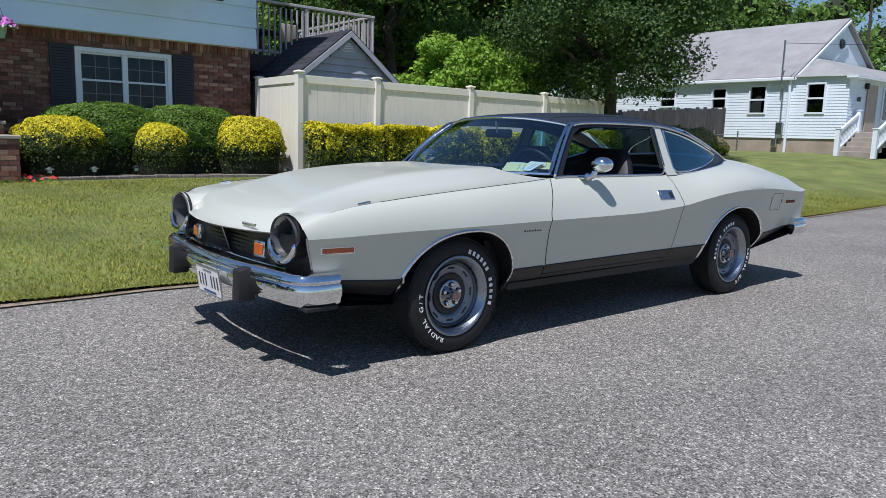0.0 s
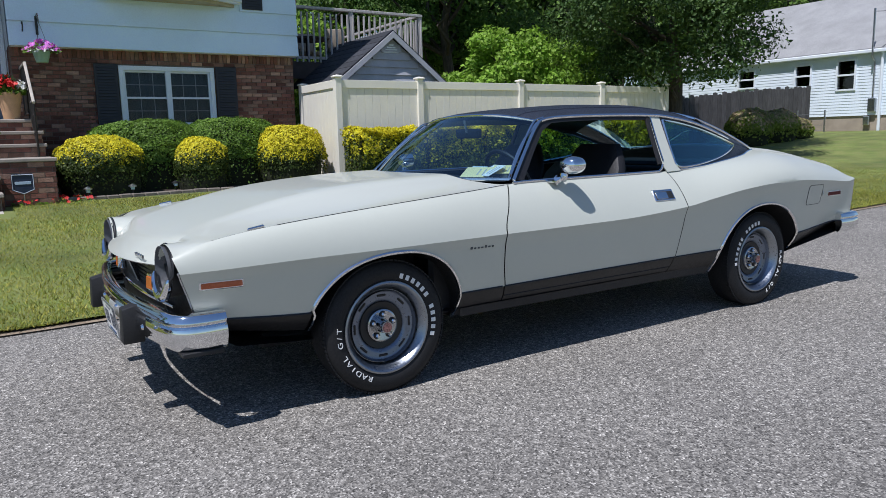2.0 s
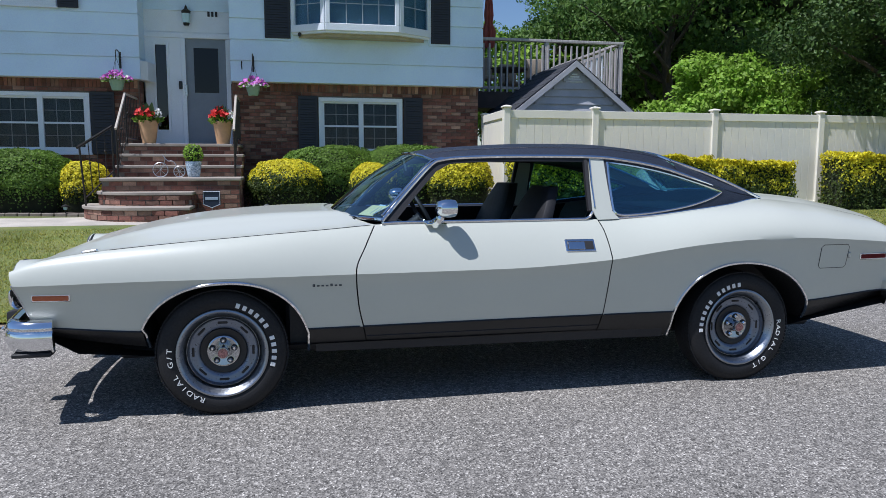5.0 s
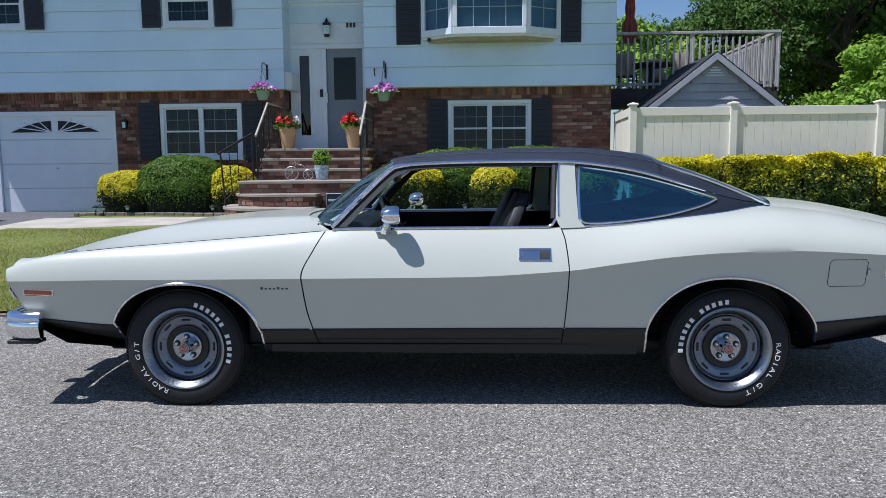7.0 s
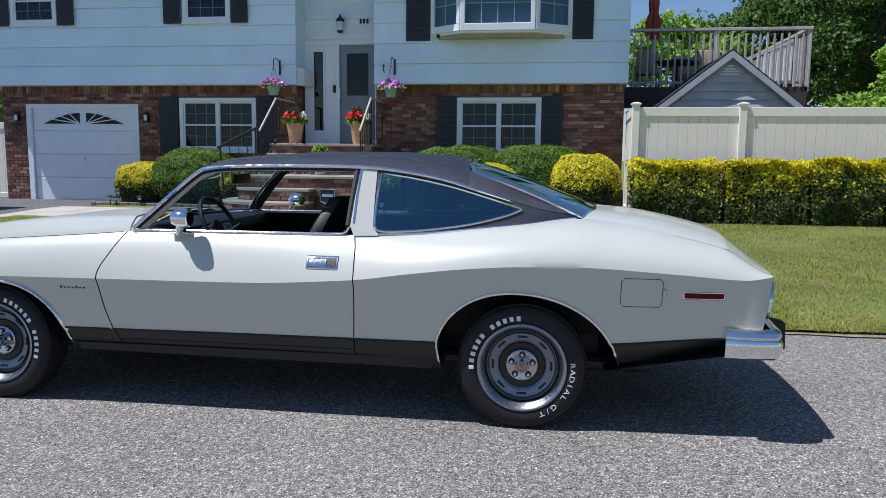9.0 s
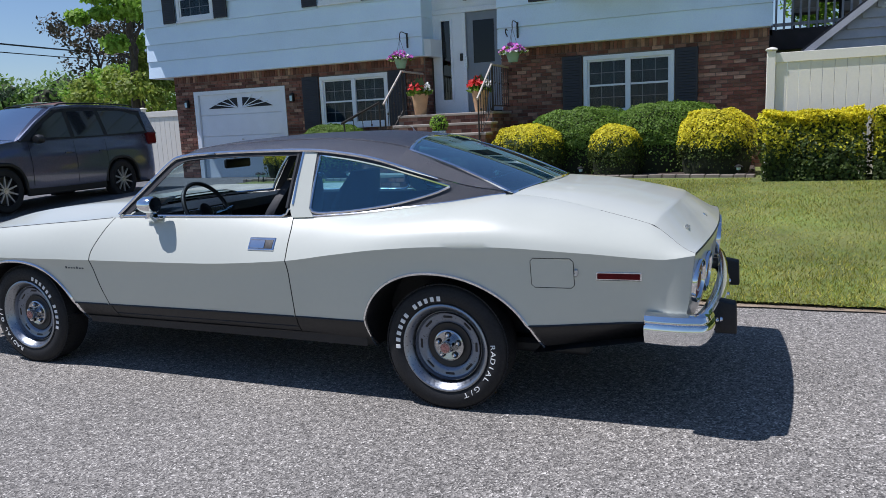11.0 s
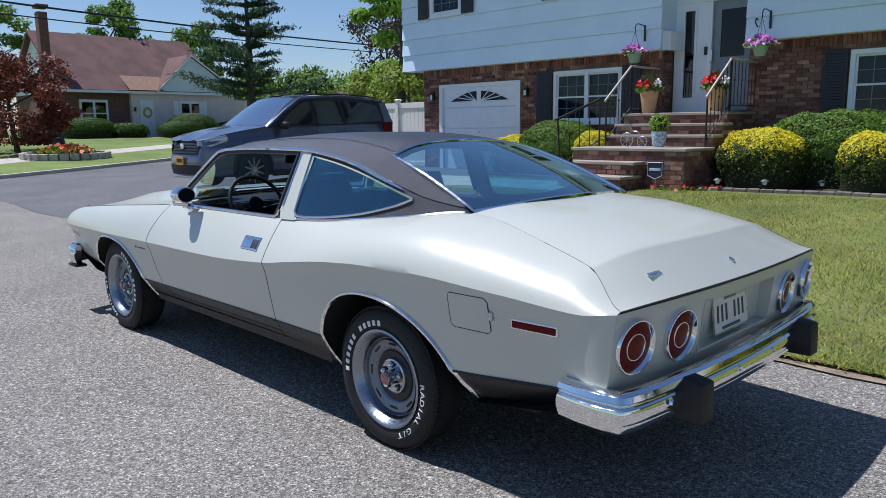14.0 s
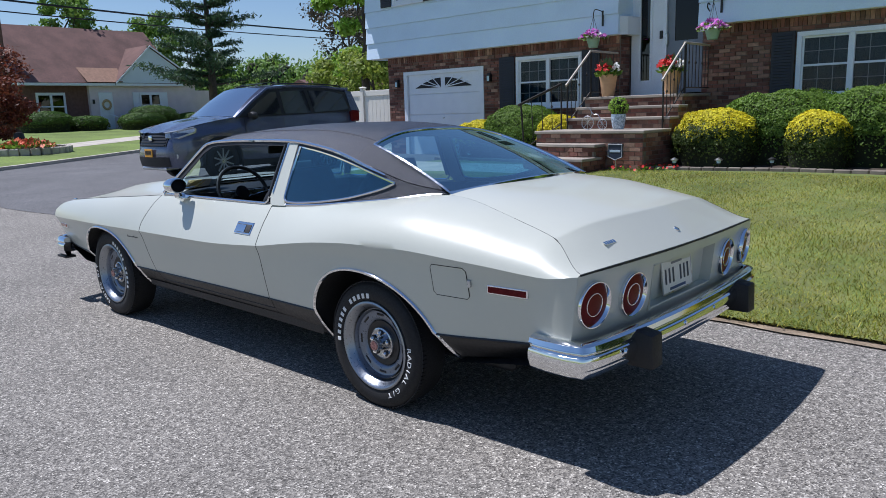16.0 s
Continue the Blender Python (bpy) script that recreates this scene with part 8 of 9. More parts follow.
for s in (-1, 1):
    part("nose_edge", tube([(nose_x(z) - 0.004, s * (lower(nose_x(z), z) - 0.003), z) for z in steps(0.49, 0.695, 8)], 0.004, 6), DULL, flanks["fender", s], "thin bright edge of the fender")
    cy, czz = s * 0.668, 0.677
    oval = Matrix.Translation((0, cy, czz)) @ Matrix.Diagonal((1, 0.130, 0.108, 1))
    turn_ = [2 * math.pi * i / 40 for i in range(40)]
    lamp = part("headlamp", tube([(-0.953 + 0.012 * math.sin(a) - (0.012 if math.sin(a) < 0 else 0), cy + 0.138 * math.cos(a), czz + 0.114 * math.sin(a)) for a in turn_], 0.006, 8, closed=True), BLACK, car, "round headlamp set deep in its tunnel")
    half = [math.pi * (1.04 + 0.92 * i / 24) for i in range(25)]
    part("lamp_rim", tube([(-0.968 + 0.01 * math.sin(a), cy + 0.128 * math.cos(a), czz + 0.105 * math.sin(a)) for a in half], [0.006 + 0.016 * math.sin(math.pi * i / 24) ** 0.4 for i in range(25)], 10), CHROME, lamp, "chrome lower rim")
    part("lamp_tunnel", moved(lathe([(-0.968, 1.0), (-0.90, 0.93), (-0.84, 0.86), (-0.83, 0.78)], 36, "x"), oval), mat("tunnel_grey", (0.13, 0.135, 0.145), 0.35, 0.4, var=0.1, coat=0.3), lamp, "dark grey tunnel")
    part("lamp_ring", moved(lathe([(-0.84, 0.86), (-0.868, 0.83), (-0.872, 0.78), (-0.85, 0.74)], 36, "x"), oval), CHROME, lamp)
    part("lens", moved(lathe([(-0.84, 0.77), (-0.86, 0.62), (-0.873, 0.32), (-0.877, 0.0)], 32, "x"), oval), LENS, lamp, "ribbed clear glass")
    part("lamp_shell", moved(lathe([(-0.955, 1.02), (-0.88, 0.97), (-0.80, 0.80)], 32, "x"), oval), BLACK, lamp)
    seat_ = Matrix.Translation((-0.957, s * 0.412, 0.590)) @ Euler((0, radians(4), s * radians(-8))).to_matrix().to_4x4()
    ts = part("turn_signal", moved(box(-0.012, 0.03, -0.050, 0.050, -0.043, 0.043, 0.009, seg=2), seat_), CHROME, car, "square amber turn signal in chrome frame")
    part("lens", moved(box(-0.019, -0.008, -0.036, 0.036, -0.030, 0.030, 0.005), seat_), AMBER, ts)


# ---- bumpers ----
def bumper(name, plan, section, label):
    """A pressed bar: a section swept along its plan line."""
    pts = smooth([(x, y, 0) for x, y in plan], 5)
    rows = []
    for i, p in enumerate(pts):
        d = (pts[min(i + 1, len(pts) - 1)] - pts[max(i - 1, 0)]).normalized()
        n = Vector((d.y, -d.x, 0))
        rows.append([(p.x + n.x * o, p.y + n.y * o, z) for o, z in section])
    bm = grid(rows)
    for r in (rows[0], rows[-1]):
        bm.faces.new([bm.verts.new(q) for q in r])
    bmesh.ops.remove_doubles(bm, verts=bm.verts, dist=0.0002)
    bmesh.ops.recalc_face_normals(bm, faces=bm.faces)
    return part(name, bm, CHROME, car, label)


FR = [(-0.775, -0.893), (-0.87, -0.898), (-0.955, -0.875), (-1.005, -0.80), (-1.045, -0.55), (-1.075, -0.28), (-1.085, 0.0)]
FR = FR + [(x, -y) for x, y in FR[-2::-1]]
SECT = [(-0.060, 0.150), (-0.042, 0.157), (-0.024, 0.154), (-0.010, 0.143), (-0.003, 0.124), (-0.013, 0.112), (-0.014, 0.106), (-0.003, 0.097), (0.002, 0.08), (0.001, 0.052), (-0.004, 0.044), (-0.004, 0.040), (-0.012, 0.016), (-0.03, 0.0), (-0.05, 0.006)]
fb = bumper("front_bumper", FR, [(-o, z + 0.37) for o, z in SECT][::-1], "chrome front bumper with black guards")
RR = [(3.842, -0.89), (3.93, -0.90), (4.04, -0.895), (4.112, -0.845), (4.148, -0.55), (4.163, -0.28), (4.168, 0.0)]
RR = RR + [(x, -y) for x, y in RR[-2::-1]]
rb = bumper("rear_bumper", RR, [(o, z * 0.93 + 0.418) for o, z in SECT], "chrome rear bumper with black guards")
for s in (-1, 1):
    bm = bmesh.new()
    slab([(-1.02, s * 0.405, 0.345), (-1.112, s * 0.405, 0.345), (-1.106, s * 0.405, 0.50), (-1.02, s * 0.405, 0.520)], (0, s * 0.08, 0), bm)
    bevel(bm, 0.007, 2)
    part("bumper_guard", bm, PLASTIC, fb, "black rubber bumper guard")
    bm = bmesh.new()
    slab([(4.10, s * 0.475, 0.40), (4.215, s * 0.475, 0.40), (4.21, s * 0.475, 0.54), (4.10, s * 0.475, 0.56)], (0, s * 0.09, 0), bm)
    bevel(bm, 0.008, 2)
    part("bumper_guard", bm, PLASTIC, rb, "black rubber bumper guard")
    for b, x, z in ((fb, -1.088, 0.455), (rb, 4.172, 0.495)):
        for y in (0.16, 0.66):
            xx = x + (0.04 * y if b is fb else -0.035 * y)
            part("bumper_bolt", lathe([(-0.006, 0.0), (-0.006, 0.008), (0.004, 0.013)] if b is fb else [(0.006, 0.0), (0.006, 0.008), (-0.004, 0.013)], 10, "x", (xx, s * y, z)), CHROME, b)
    part("bumper_end_pad", box(-0.96, -0.79, s * 0.80, s * 0.885, 0.352, 0.372, 0.004), PLASTIC, fb, "black rubber pad under the bumper end")


def plate(parent, x, y0, z0, face, tilt, label):
    """A licence plate: pale panel, rim and dark bars in place of its characters."""
    bm = box(-0.003, 0.003, -0.152, 0.152, -0.076, 0.076, 0.002)
    m = Matrix.Translation((x, y0, z0)) @ Euler((0, radians(tilt), 0)).to_matrix().to_4x4()
    pl = part("licence_plate", moved(bm, m), mat("plate_cream", (0.78, 0.77, 0.72), 0.4, var=0.05), parent, label)
    dark = mat("plate_ink", (0.045, 0.055, 0.085), 0.5)
    for i in range(7):
        if i == 3:
            continue
        y = -0.115 + 0.038 * i
        part("plate_bar", moved(box(face * 0.003, face * 0.005, y - 0.007, y + 0.007, -0.034, 0.034), m), dark, pl)
    part("plate_bar", moved(box(face * 0.003, face * 0.005, -0.055, 0.055, 0.050, 0.060), m), mat("plate_grey_ink", (0.2, 0.21, 0.23), 0.5), pl)
    part("plate_bar", moved(box(face * 0.003, face * 0.005, -0.08, 0.08, -0.066, -0.054), m), mat("plate_blue", (0.05, 0.09, 0.2), 0.5), pl)
    part("plate_frame", moved(tube([(face * 0.003, -0.152, -0.076), (face * 0.003, 0.152, -0.076), (face * 0.003, 0.152, 0.076), (face * 0.003, -0.152, 0.076)], 0.004, 6, closed=True), m), DULL, pl)


plate(car, -1.094, -0.08, 0.385, -1, -8, "cream licence plate below the front bumper")
# ---- tail ----
def tail_at(y, z):
    hw = lower(tail_x(z), max(z, 0.53)) + 0.002
    return tail_x(z) + 0.042 * (1 - min(1, abs(y) / hw) ** 2), hw


bm = bmesh.new()
zl = [0.46, 0.50, 0.54, 0.575, 0.582, 0.62, 0.66, 0.70, 0.74, 0.766, 0.772, 0.79, 0.815]
rows = []
for k in range(45):
    row = []
    for z in zl:
        hw = tail_at(0, z)[1]
        q = lerp(-hw, -0.315, k / 14) if k <= 14 else lerp(-0.308, 0.308, (k - 15) / 14) if k <= 29 else lerp(0.315, hw, (k - 30) / 14)
        dip = 0.05 if 15 <= k <= 29 and 0.58 < z < 0.77 else 0.0
        row.append((sk(tail_at(q, z)[0] - dip, q), q, z))
    rows.append(row)
grid(rows, bm)
bmesh.ops.remove_doubles(bm, verts=bm.verts, dist=0.0003)
tailp = part("tail_panel", bm, PAINT, car, "cream rear panel with round lamps")
part("rear_valance", grid([[r[0], (3.85, r[0][1] * 0.98, 0.42), (3.5, r[0][1] * 0.9, 0.34), (3.3, r[0][1] * 0.85, 0.29)] for r in rows]), PLASTIC, car, "dark underside below the tail")
for s in (-1, 1):
    for y, x, yaw_, z in ((0.752, 4.076, 8, 0.688), (0.475, 4.092, 4, 0.676)):
        m = Matrix.Translation((sk(x, s * y), s * y, z)) @ Euler((0, radians(5), s * radians(yaw_))).to_matrix().to_4x4()
        tl = part("tail_lamp", moved(lathe([(-0.030, 0.094), (-0.004, 0.096), (0.002, 0.094), (0.002, 0.090), (-0.005, 0.085), (-0.012, 0.082)], 40, "x"), m), CHROME, car, "round red tail lamp in chrome bezel")
        part("lens", moved(lathe([(-0.012, 0.083), (-0.008, 0.074), (-0.006, 0.046), (-0.008, 0.043), (-0.03, 0.0)], 36, "x"), m), REDLENS, tl)
        part("lamp_ring", moved(lathe([(-0.007, 0.048), (-0.003, 0.047), (-0.003, 0.0445), (-0.007, 0.043)], 32, "x"), m), CHROME, tl)
        part("centre_lens", moved(lathe([(-0.007, 0.043), (-0.003, 0.028), (-0.002, 0.0)], 24, "x"), m), mat("pale_red_lens", (0.145, 0.020, 0.014), 0.35, var=0.1, fine=200, fvar=0.2, spec=0.12), tl)
part("plate_recess", tube([(4.068, -0.318, 0.577), (4.068, 0.318, 0.577), (4.086, 0.318, 0.772), (4.086, -0.318, 0.772)], 0.006, 8, closed=True), PAINT, tailp, "raised frame round the plate")
plate(car, 4.046, -0.0, 0.675, 1, -6, "cream licence plate with dark characters as bars")

# ---- deck ----
deck = curve([(0.0, 1.082), (0.3, 1.060), (0.6, 1.012), (0.76, 0.978), (0.785, 0.970), (0.80, 0.960), (1.0, 0.828)])
bow = curve([(0.0, 0.10), (0.5, 0.08), (0.79, 0.065), (1.0, 0.045)])
rows = []
for v in steps(0, 0.75, 15) + [0.766, 0.776, 0.784, 0.79, 0.797, 0.805] + steps(0.83, 1.0, 7):
    xe = lerp(3.17, 3.868, v / 0.79) if v < 0.79 else lerp(3.868, 4.059, (v - 0.79) / 0.21)
    row = []
    for j in range(33):
        u = j / 32 * 2 - 1
        row.append((sk(xe + bow(v) * (1 - u * u), u * wt(xe)), u * (wt(xe) - 0.002), lerp(deck(v), zt(xe), abs(u) ** 4.5)))
    rows.append(row)
bm = grid(rows)
grid([rows[-1], [(p[0] - 0.002, p[1], p[2] - 0.008) for p in rows[-1]], [(p[0] - 0.04, p[1], p[2] - 0.012) for p in rows[-1]]], bm)
bmesh.ops.remove_doubles(bm, verts=bm.verts, dist=0.0003)
bmesh.ops.recalc_face_normals(bm, faces=bm.faces)
trunk = part("trunk_lid", bm, PAINT, car, "cream trunk lid with a crisp fold above the tail")
for s in (-1, 1):
    part("trunk_gap", tube([(sk(x, s * wt(x)), s * (wt(x) - 0.0005), zt(x) + 0.0003) for x in steps(3.62, 4.057, 16)], 0.0009, 5), BLACK, trunk)
part("tail_edge", tube([(r[0], r[1], r[2] - 0.006) for r in rows[-1]], 0.0045, 6), BLACK, tailp, "dark gap below the trunk lid")
part("trunk_lock", moved(lathe([(0.0, 0.016), (0.008, 0.014), (0.01, 0.0)], 14, "z"), Matrix.Translation((4.038, 0.0, 0.876)) @ Euler((0, radians(32), 0)).to_matrix().to_4x4()), CHROME, trunk, "small chrome lock")
bm = bmesh.new()
for i in range(5):
    box(-0.010, 0.010, -0.040 + 0.017 * i, -0.027 + 0.017 * i, 0, 0.004, 0.001, bm)
moved(bm, Matrix.Translation((3.990, -0.52, 0.891)) @ Euler((0, radians(30), 0)).to_matrix().to_4x4())
part("trunk_badge", bm, CHROME, trunk, "small chrome badge of unreadable letters")
bm = box(-0.55, 3.55, -0.6, 0.6, 0.25, 0.32, 0.02)
part("underbody", bm, PLASTIC, car, "dark underbody and exhaust run")
bm = bmesh.new()
for i in range(7):
    x = 0.435 + 0.022 * i
    box(x, x + 0.013, -lower(x, 0.655) - 0.004, -lower(x, 0.655), 0.650, 0.658 + (0.007 if i in (0, 4) else 0), 0.001, bm)
part("fender_badge", bm, mat("dark_script", (0.09, 0.10, 0.11), 0.3, 0.5), flanks["fender", -1], "small dark script badge")

# ---- greenhouse of the coupe ----
wbelt = curve([(0.7, 0.785), (2.1, 0.775), (2.4, 0.755), (2.7, 0.72), (2.95, 0.66), (3.2, 0.575)])
lean = curve([(0.7, 0.54), (2.1, 0.45), (2.6, 0.42), (3.2, 0.35)])


def side_y(x, z):
    """Half width of the greenhouse side at x, z."""
    return wbelt(x) - (z - 0.955) * lean(x)


def on_side(outline, s, d, into=None, hole=None):
    """A thin panel on the greenhouse side, from an outline of x, z."""
    bm = bmesh.new()
    loops = [outline] + ([hole] if hole else [])
    edges = []
    for lp in loops:
        vs = [bm.verts.new((x, 0, z)) for x, z in lp]
        edges += [bm.edges.new((vs[i], vs[(i + 1) % len(vs)])) for i in range(len(vs))]
    bmesh.ops.triangle_fill(bm, use_beauty=True, use_dissolve=False, edges=edges)
    bmesh.ops.subdivide_edges(bm, edges=[e for e in bm.edges if e.calc_length() > 0.12], cuts=2)
    g = bmesh.ops.extrude_face_region(bm, geom=bm.faces[:])
    top = {v for v in g["geom"] if isinstance(v, bmesh.types.BMVert)}
    for v in bm.verts:
        v.co.y = s * (side_y(v.co.x, v.co.z) + (d if v in top else 0))
    bmesh.ops.recalc_face_normals(bm, faces=bm.faces)
    return join(into, bm)


def fine(pts, n=5):
    return [(p.x, p.z) for p in smooth([(x, 0, z) for x, z in pts], n)]


DRIP = fine([(0.80, 0.965), (0.95, 1.12), (1.09, 1.255), (1.16, 1.285), (1.30, 1.298), (1.6, 1.305), (2.0, 1.303), (2.2, 1.288), (2.45, 1.245), (2.7, 1.17), (2.95, 1.095), (3.17, 1.056)], 5)
drip_z = curve([(0.8, 0.965), (0.95, 1.12), (1.09, 1.255), (1.16, 1.285), (1.3, 1.298), (1.6, 1.305), (2.0, 1.303), (2.2, 1.288), (2.45, 1.245), (2.7, 1.17), (2.95, 1.095), (3.17, 1.056)])
BELT = [(x, zt(x) - 0.004) for x in steps(3.17, 2.1, 12)]
QUARTER = fine([(2.125, 1.272), (2.3, 1.247), (2.5, 1.205), (2.7, 1.148), (2.86, 1.098)], 4) + fine([(2.86, 1.094), (2.78, 1.062), (2.6, 1.018), (2.4, 0.99), (2.25, 0.978), (2.15, 0.978), (2.118, 0.995), (2.112, 1.03), (2.114, 1.15)], 4)
roof = None
for s in (-1, 1):
    # vinyl sail panel behind and above the quarter window
    top = [(x, drip_z(x)) for x in steps(2.09, 3.17, 16)]
    bm = on_side(top + BELT[1:-1] + [(2.09, zt(2.09) - 0.004)], s, 0.004, hole=QUARTER)
    sail = part("sail_panel", bm, VINYL, car, "dark grained vinyl sail panel")
    part("quarter_window", on_side(QUARTER, s, 0.003), GLASS, car, "tinted quarter window tapering to a point")
    part("window_trim", tube([(x, s * (side_y(x, z) + 0.006), z) for x, z in QUARTER], 0.007, 6, closed=True), CHROME, sail, "bright trim round the quarter window")
    # painted pillar between door and quarter window
    bm = on_side([(1.985, 1.0), (1.995, 1.15), (2.01, 1.295), (2.10, 1.287), (2.10, 1.15), (2.105, 1.0), (2.14, zt(2.14) - 0.002), (2.01, zt(2.0) - 0.002)], s, 0.009)
    pil = part("door_pillar", bm, PAINT, car, "cream painted pillar")
    part("pillar_trim", tube([(x, s * (side_y(x, z) + 0.009), z) for x, z in [(2.002, 1.02), (2.005, 1.15), (2.015, 1.29)]], 0.007, 6), CHROME, pil)
    part("pillar_seal", tube([(x, s * (side_y(x, z) + 0.002), z) for x, z in [(1.972, 1.0), (1.98, 1.15), (1.99, 1.28)]], 0.016, 6), INSIDE, pil, "black window channel")
    # windscreen pillar and drip rail
    ap = [(x, z) for x, z in DRIP if x <= 1.2]
    inner = [(0.875, 0.965), (1.0, 1.10), (1.12, 1.222), (1.2, 1.262)]
    part("windscreen_pillar", on_side(ap + inner[::-1], s, 0.006), INSIDE, car, "slim windscreen pillar with bright trim")
    part("drip_rail", tube([(x, s * (side_y(x, z) + 0.012), z) for x, z in DRIP if x < 2.85], [0.010 if x < 2.6 else 0.010 - 0.03 * (x - 2.6) for x, z in DRIP if x < 2.85], 6), CHROME, car, "bright drip rail along the roof edge")
    part("window_header", on_side([(x, drip_z(x)) for x in steps(1.16, 2.1, 12)] + [(2.08, 1.268)] + [(x, drip_z(x) - 0.028) for x in steps(2.0, 1.2, 10)], s, 0.006), INSIDE, car, "dark edged frame above the door window")
    door = flanks["door", s]
    part("belt_moulding", tube([(x, s * (wt(x) + 0.001), zt(x) + 0.003) for x in steps(0.80, 1.94, 20)] + [(1.968, s * 0.772, 0.972), (1.985, s * 0.768, 1.0)], 0.008, 6), CHROME, door, "bright moulding along the window sill")
    part("belt_moulding", tube([(x, s * (wt(x) + 0.002), zt(x) + 0.002) for x in steps(2.12, 3.14, 24)], 0.007, 6), CHROME, sail, "bright moulding below the vinyl")
    part("pillar_moulding", tube([(x - 0.012, s * (side_y(x, z) - 0.012), z + 0.006) for x, z in ap if z > 0.97], 0.007, 6), CHROME, car, "bright windscreen moulding")

roof_mid = curve([(1.05, 1.325), (1.2, 1.35), (1.45, 1.37), (1.8, 1.385), (2.1, 1.385), (2.4, 1.365), (2.6, 1.333)])


def far_side(x, y):
    """The roof is a little fuller towards the passenger side at its rear."""
    return y * (1 + 0.13 * step01((x - 1.7) / 0.9)) if y > 0 else y



def roof_edge(x):
    return side_y(x, drip_z(x)), drip_z(x)


rows = []
for i in range(27):
    v = i / 26
    row = []
    for j in range(31):
        u = j / 30 * 2 - 1
        x = lerp(1.13 - 0.075 * (1 - u * u), 2.60 - 0.06 * (1 - u * u), v)
        w, z = roof_edge(x)
        row.append((x, far_side(x, u * w), z + 0.004 + (roof_mid(x) - z) * (1 - abs(u) ** 3.0)))
    rows.append(row)
bm = grid(rows)
for s in (-1, 1):
    side = []
    for x in steps(2.58, 3.16, 14):
        w, z = roof_edge(x)
        k = (x - 2.58) / 0.58
        ig = lerp(0.51, 0.56, k)
        zi = lerp(1.288, 1.060, k)
        side.append([(x, far_side(x, s * w), z + 0.004), (x, far_side(x, s * lerp(w, ig, 0.5)), lerp(z, zi, 0.5) + 0.012), (x, far_side(x, s * min(ig, w)), zi + 0.004)])
    grid(side, bm)
bmesh.ops.recalc_face_normals(bm, faces=bm.faces)
roof = part("roof", bm, VINYL, car, "dark navy grained vinyl roof")
for s in (-1, 1):
    part("roof_seam", tube([(r[15 + s * 11][0], r[15 + s * 11][1], r[15 + s * 11][2] + 0.001) for r in rows], 0.0035, 5), VINYL, roof, "raised seam in the vinyl")
liner = [[(p[0], p[1] * 0.97, p[2] - 0.035) for p in r] for r in rows]
part("headliner", grid(liner), INSIDE, roof, "black headlining")
# glass at both ends
g = []
for i in range(13):
    v = i / 12
    row = []
    for j in range(25):
        u = j / 24 * 2 - 1
        xb, xt = 0.565 + 0.25 * abs(u) ** 2.2, 1.13 - 0.075 * (1 - u * u)
        yb, yt = u * 0.735, u * 0.595
        zb_, zt_ = 0.968, lerp(1.275, 1.325, 1 - abs(u) ** 2.4)
        row.append((lerp(xb, xt, v) - 0.02 * math.sin(math.pi * v), lerp(yb, yt, v), lerp(zb_, zt_, v) + 0.012 * math.sin(math.pi * v)))
    g.append(row)
part("windscreen", grid(g), SCREEN, car, "raked tinted windscreen")
ws = [*g[-1], *[r[-1] for r in g[::-1]], *g[0][::-1], *[r[0] for r in g]]
part("windscreen_moulding", tube(ws, 0.010, 6, closed=True), CHROME, car, "bright moulding round the windscreen")
for s in (-1, 1):
    part("wiper", tube(smooth([(0.63, s * 0.1 - 0.1, 0.955), (0.645, s * 0.28 - 0.1, 0.962), (0.68, s * 0.45 - 0.12, 0.962)], 4), 0.005, 5), INSIDE, car)
r_ = []
for i in range(13):
    v = i / 12
    row = []
    for j in range(25):
        u = j / 24 * 2 - 1
        x = lerp(2.60 - 0.06 * (1 - u * u), 3.17 + 0.10 * (1 - u * u), v)
        hw = lerp(0.515, 0.565, v)
        zu = lerp(1.278, roof_mid(2.56) + 0.004, 1 - abs(u) ** 2.6)
        zl = lerp(1.055, 1.088, 1 - u * u)
        row.append((x, far_side(x, u * hw), lerp(zu, zl, v) + 0.014 * math.sin(math.pi * v)))
    r_.append(row)
part("rear_window", grid(r_), REARGLASS, car, "large sloping tinted rear window")
rw = [*r_[-1], *[r[-1] for r in r_[::-1]], *r_[0][::-1], *[r[0] for r in r_]]
part("rear_window_moulding", tube(rw, 0.010, 6, closed=True), CHROME, car, "bright moulding round the rear window")

# ---- cabin ----
bm = bmesh.new()
grid([[(x, y, 0.33 + (0.12 if abs(y) < 0.16 and x < 1.9 else 0)) for y in steps(-0.79, 0.79, 20)] for x in steps(0.3, 2.2, 6)], bm)
box(0.3, 0.62, -0.74, 0.74, 0.30, 0.86, 0.02, bm)
box(-0.4, 0.3, -0.46, 0.46, 0.34, 0.60, 0.02, bm)
box(2.25, 3.3, -0.5, 0.5, 0.30, 0.52, 0.02, bm)
box(2.60, 3.16, -0.58, 0.58, 0.90, 0.985, 0.02, bm)
part("floor_pan", bm, INSIDE, car, "black cabin floor, bulkhead and parcel shelf")
bm = bmesh.new()
rows = []
for y in steps(-0.70, 0.70, 24):
    k = abs(y) / 0.7
    rows.append([(0.60 + 0.2 * k ** 2, y, 0.955), (0.86, y, 0.965 + 0.012 * math.cos(y * 6)), (0.95, y, 0.945), (0.97, y, 0.89), (0.93, y, 0.80), (0.90, y, 0.66), (0.70, y, 0.62)])
grid(rows, bm)
dash = part("dashboard", bm, INSIDE, car, "black padded dashboard")
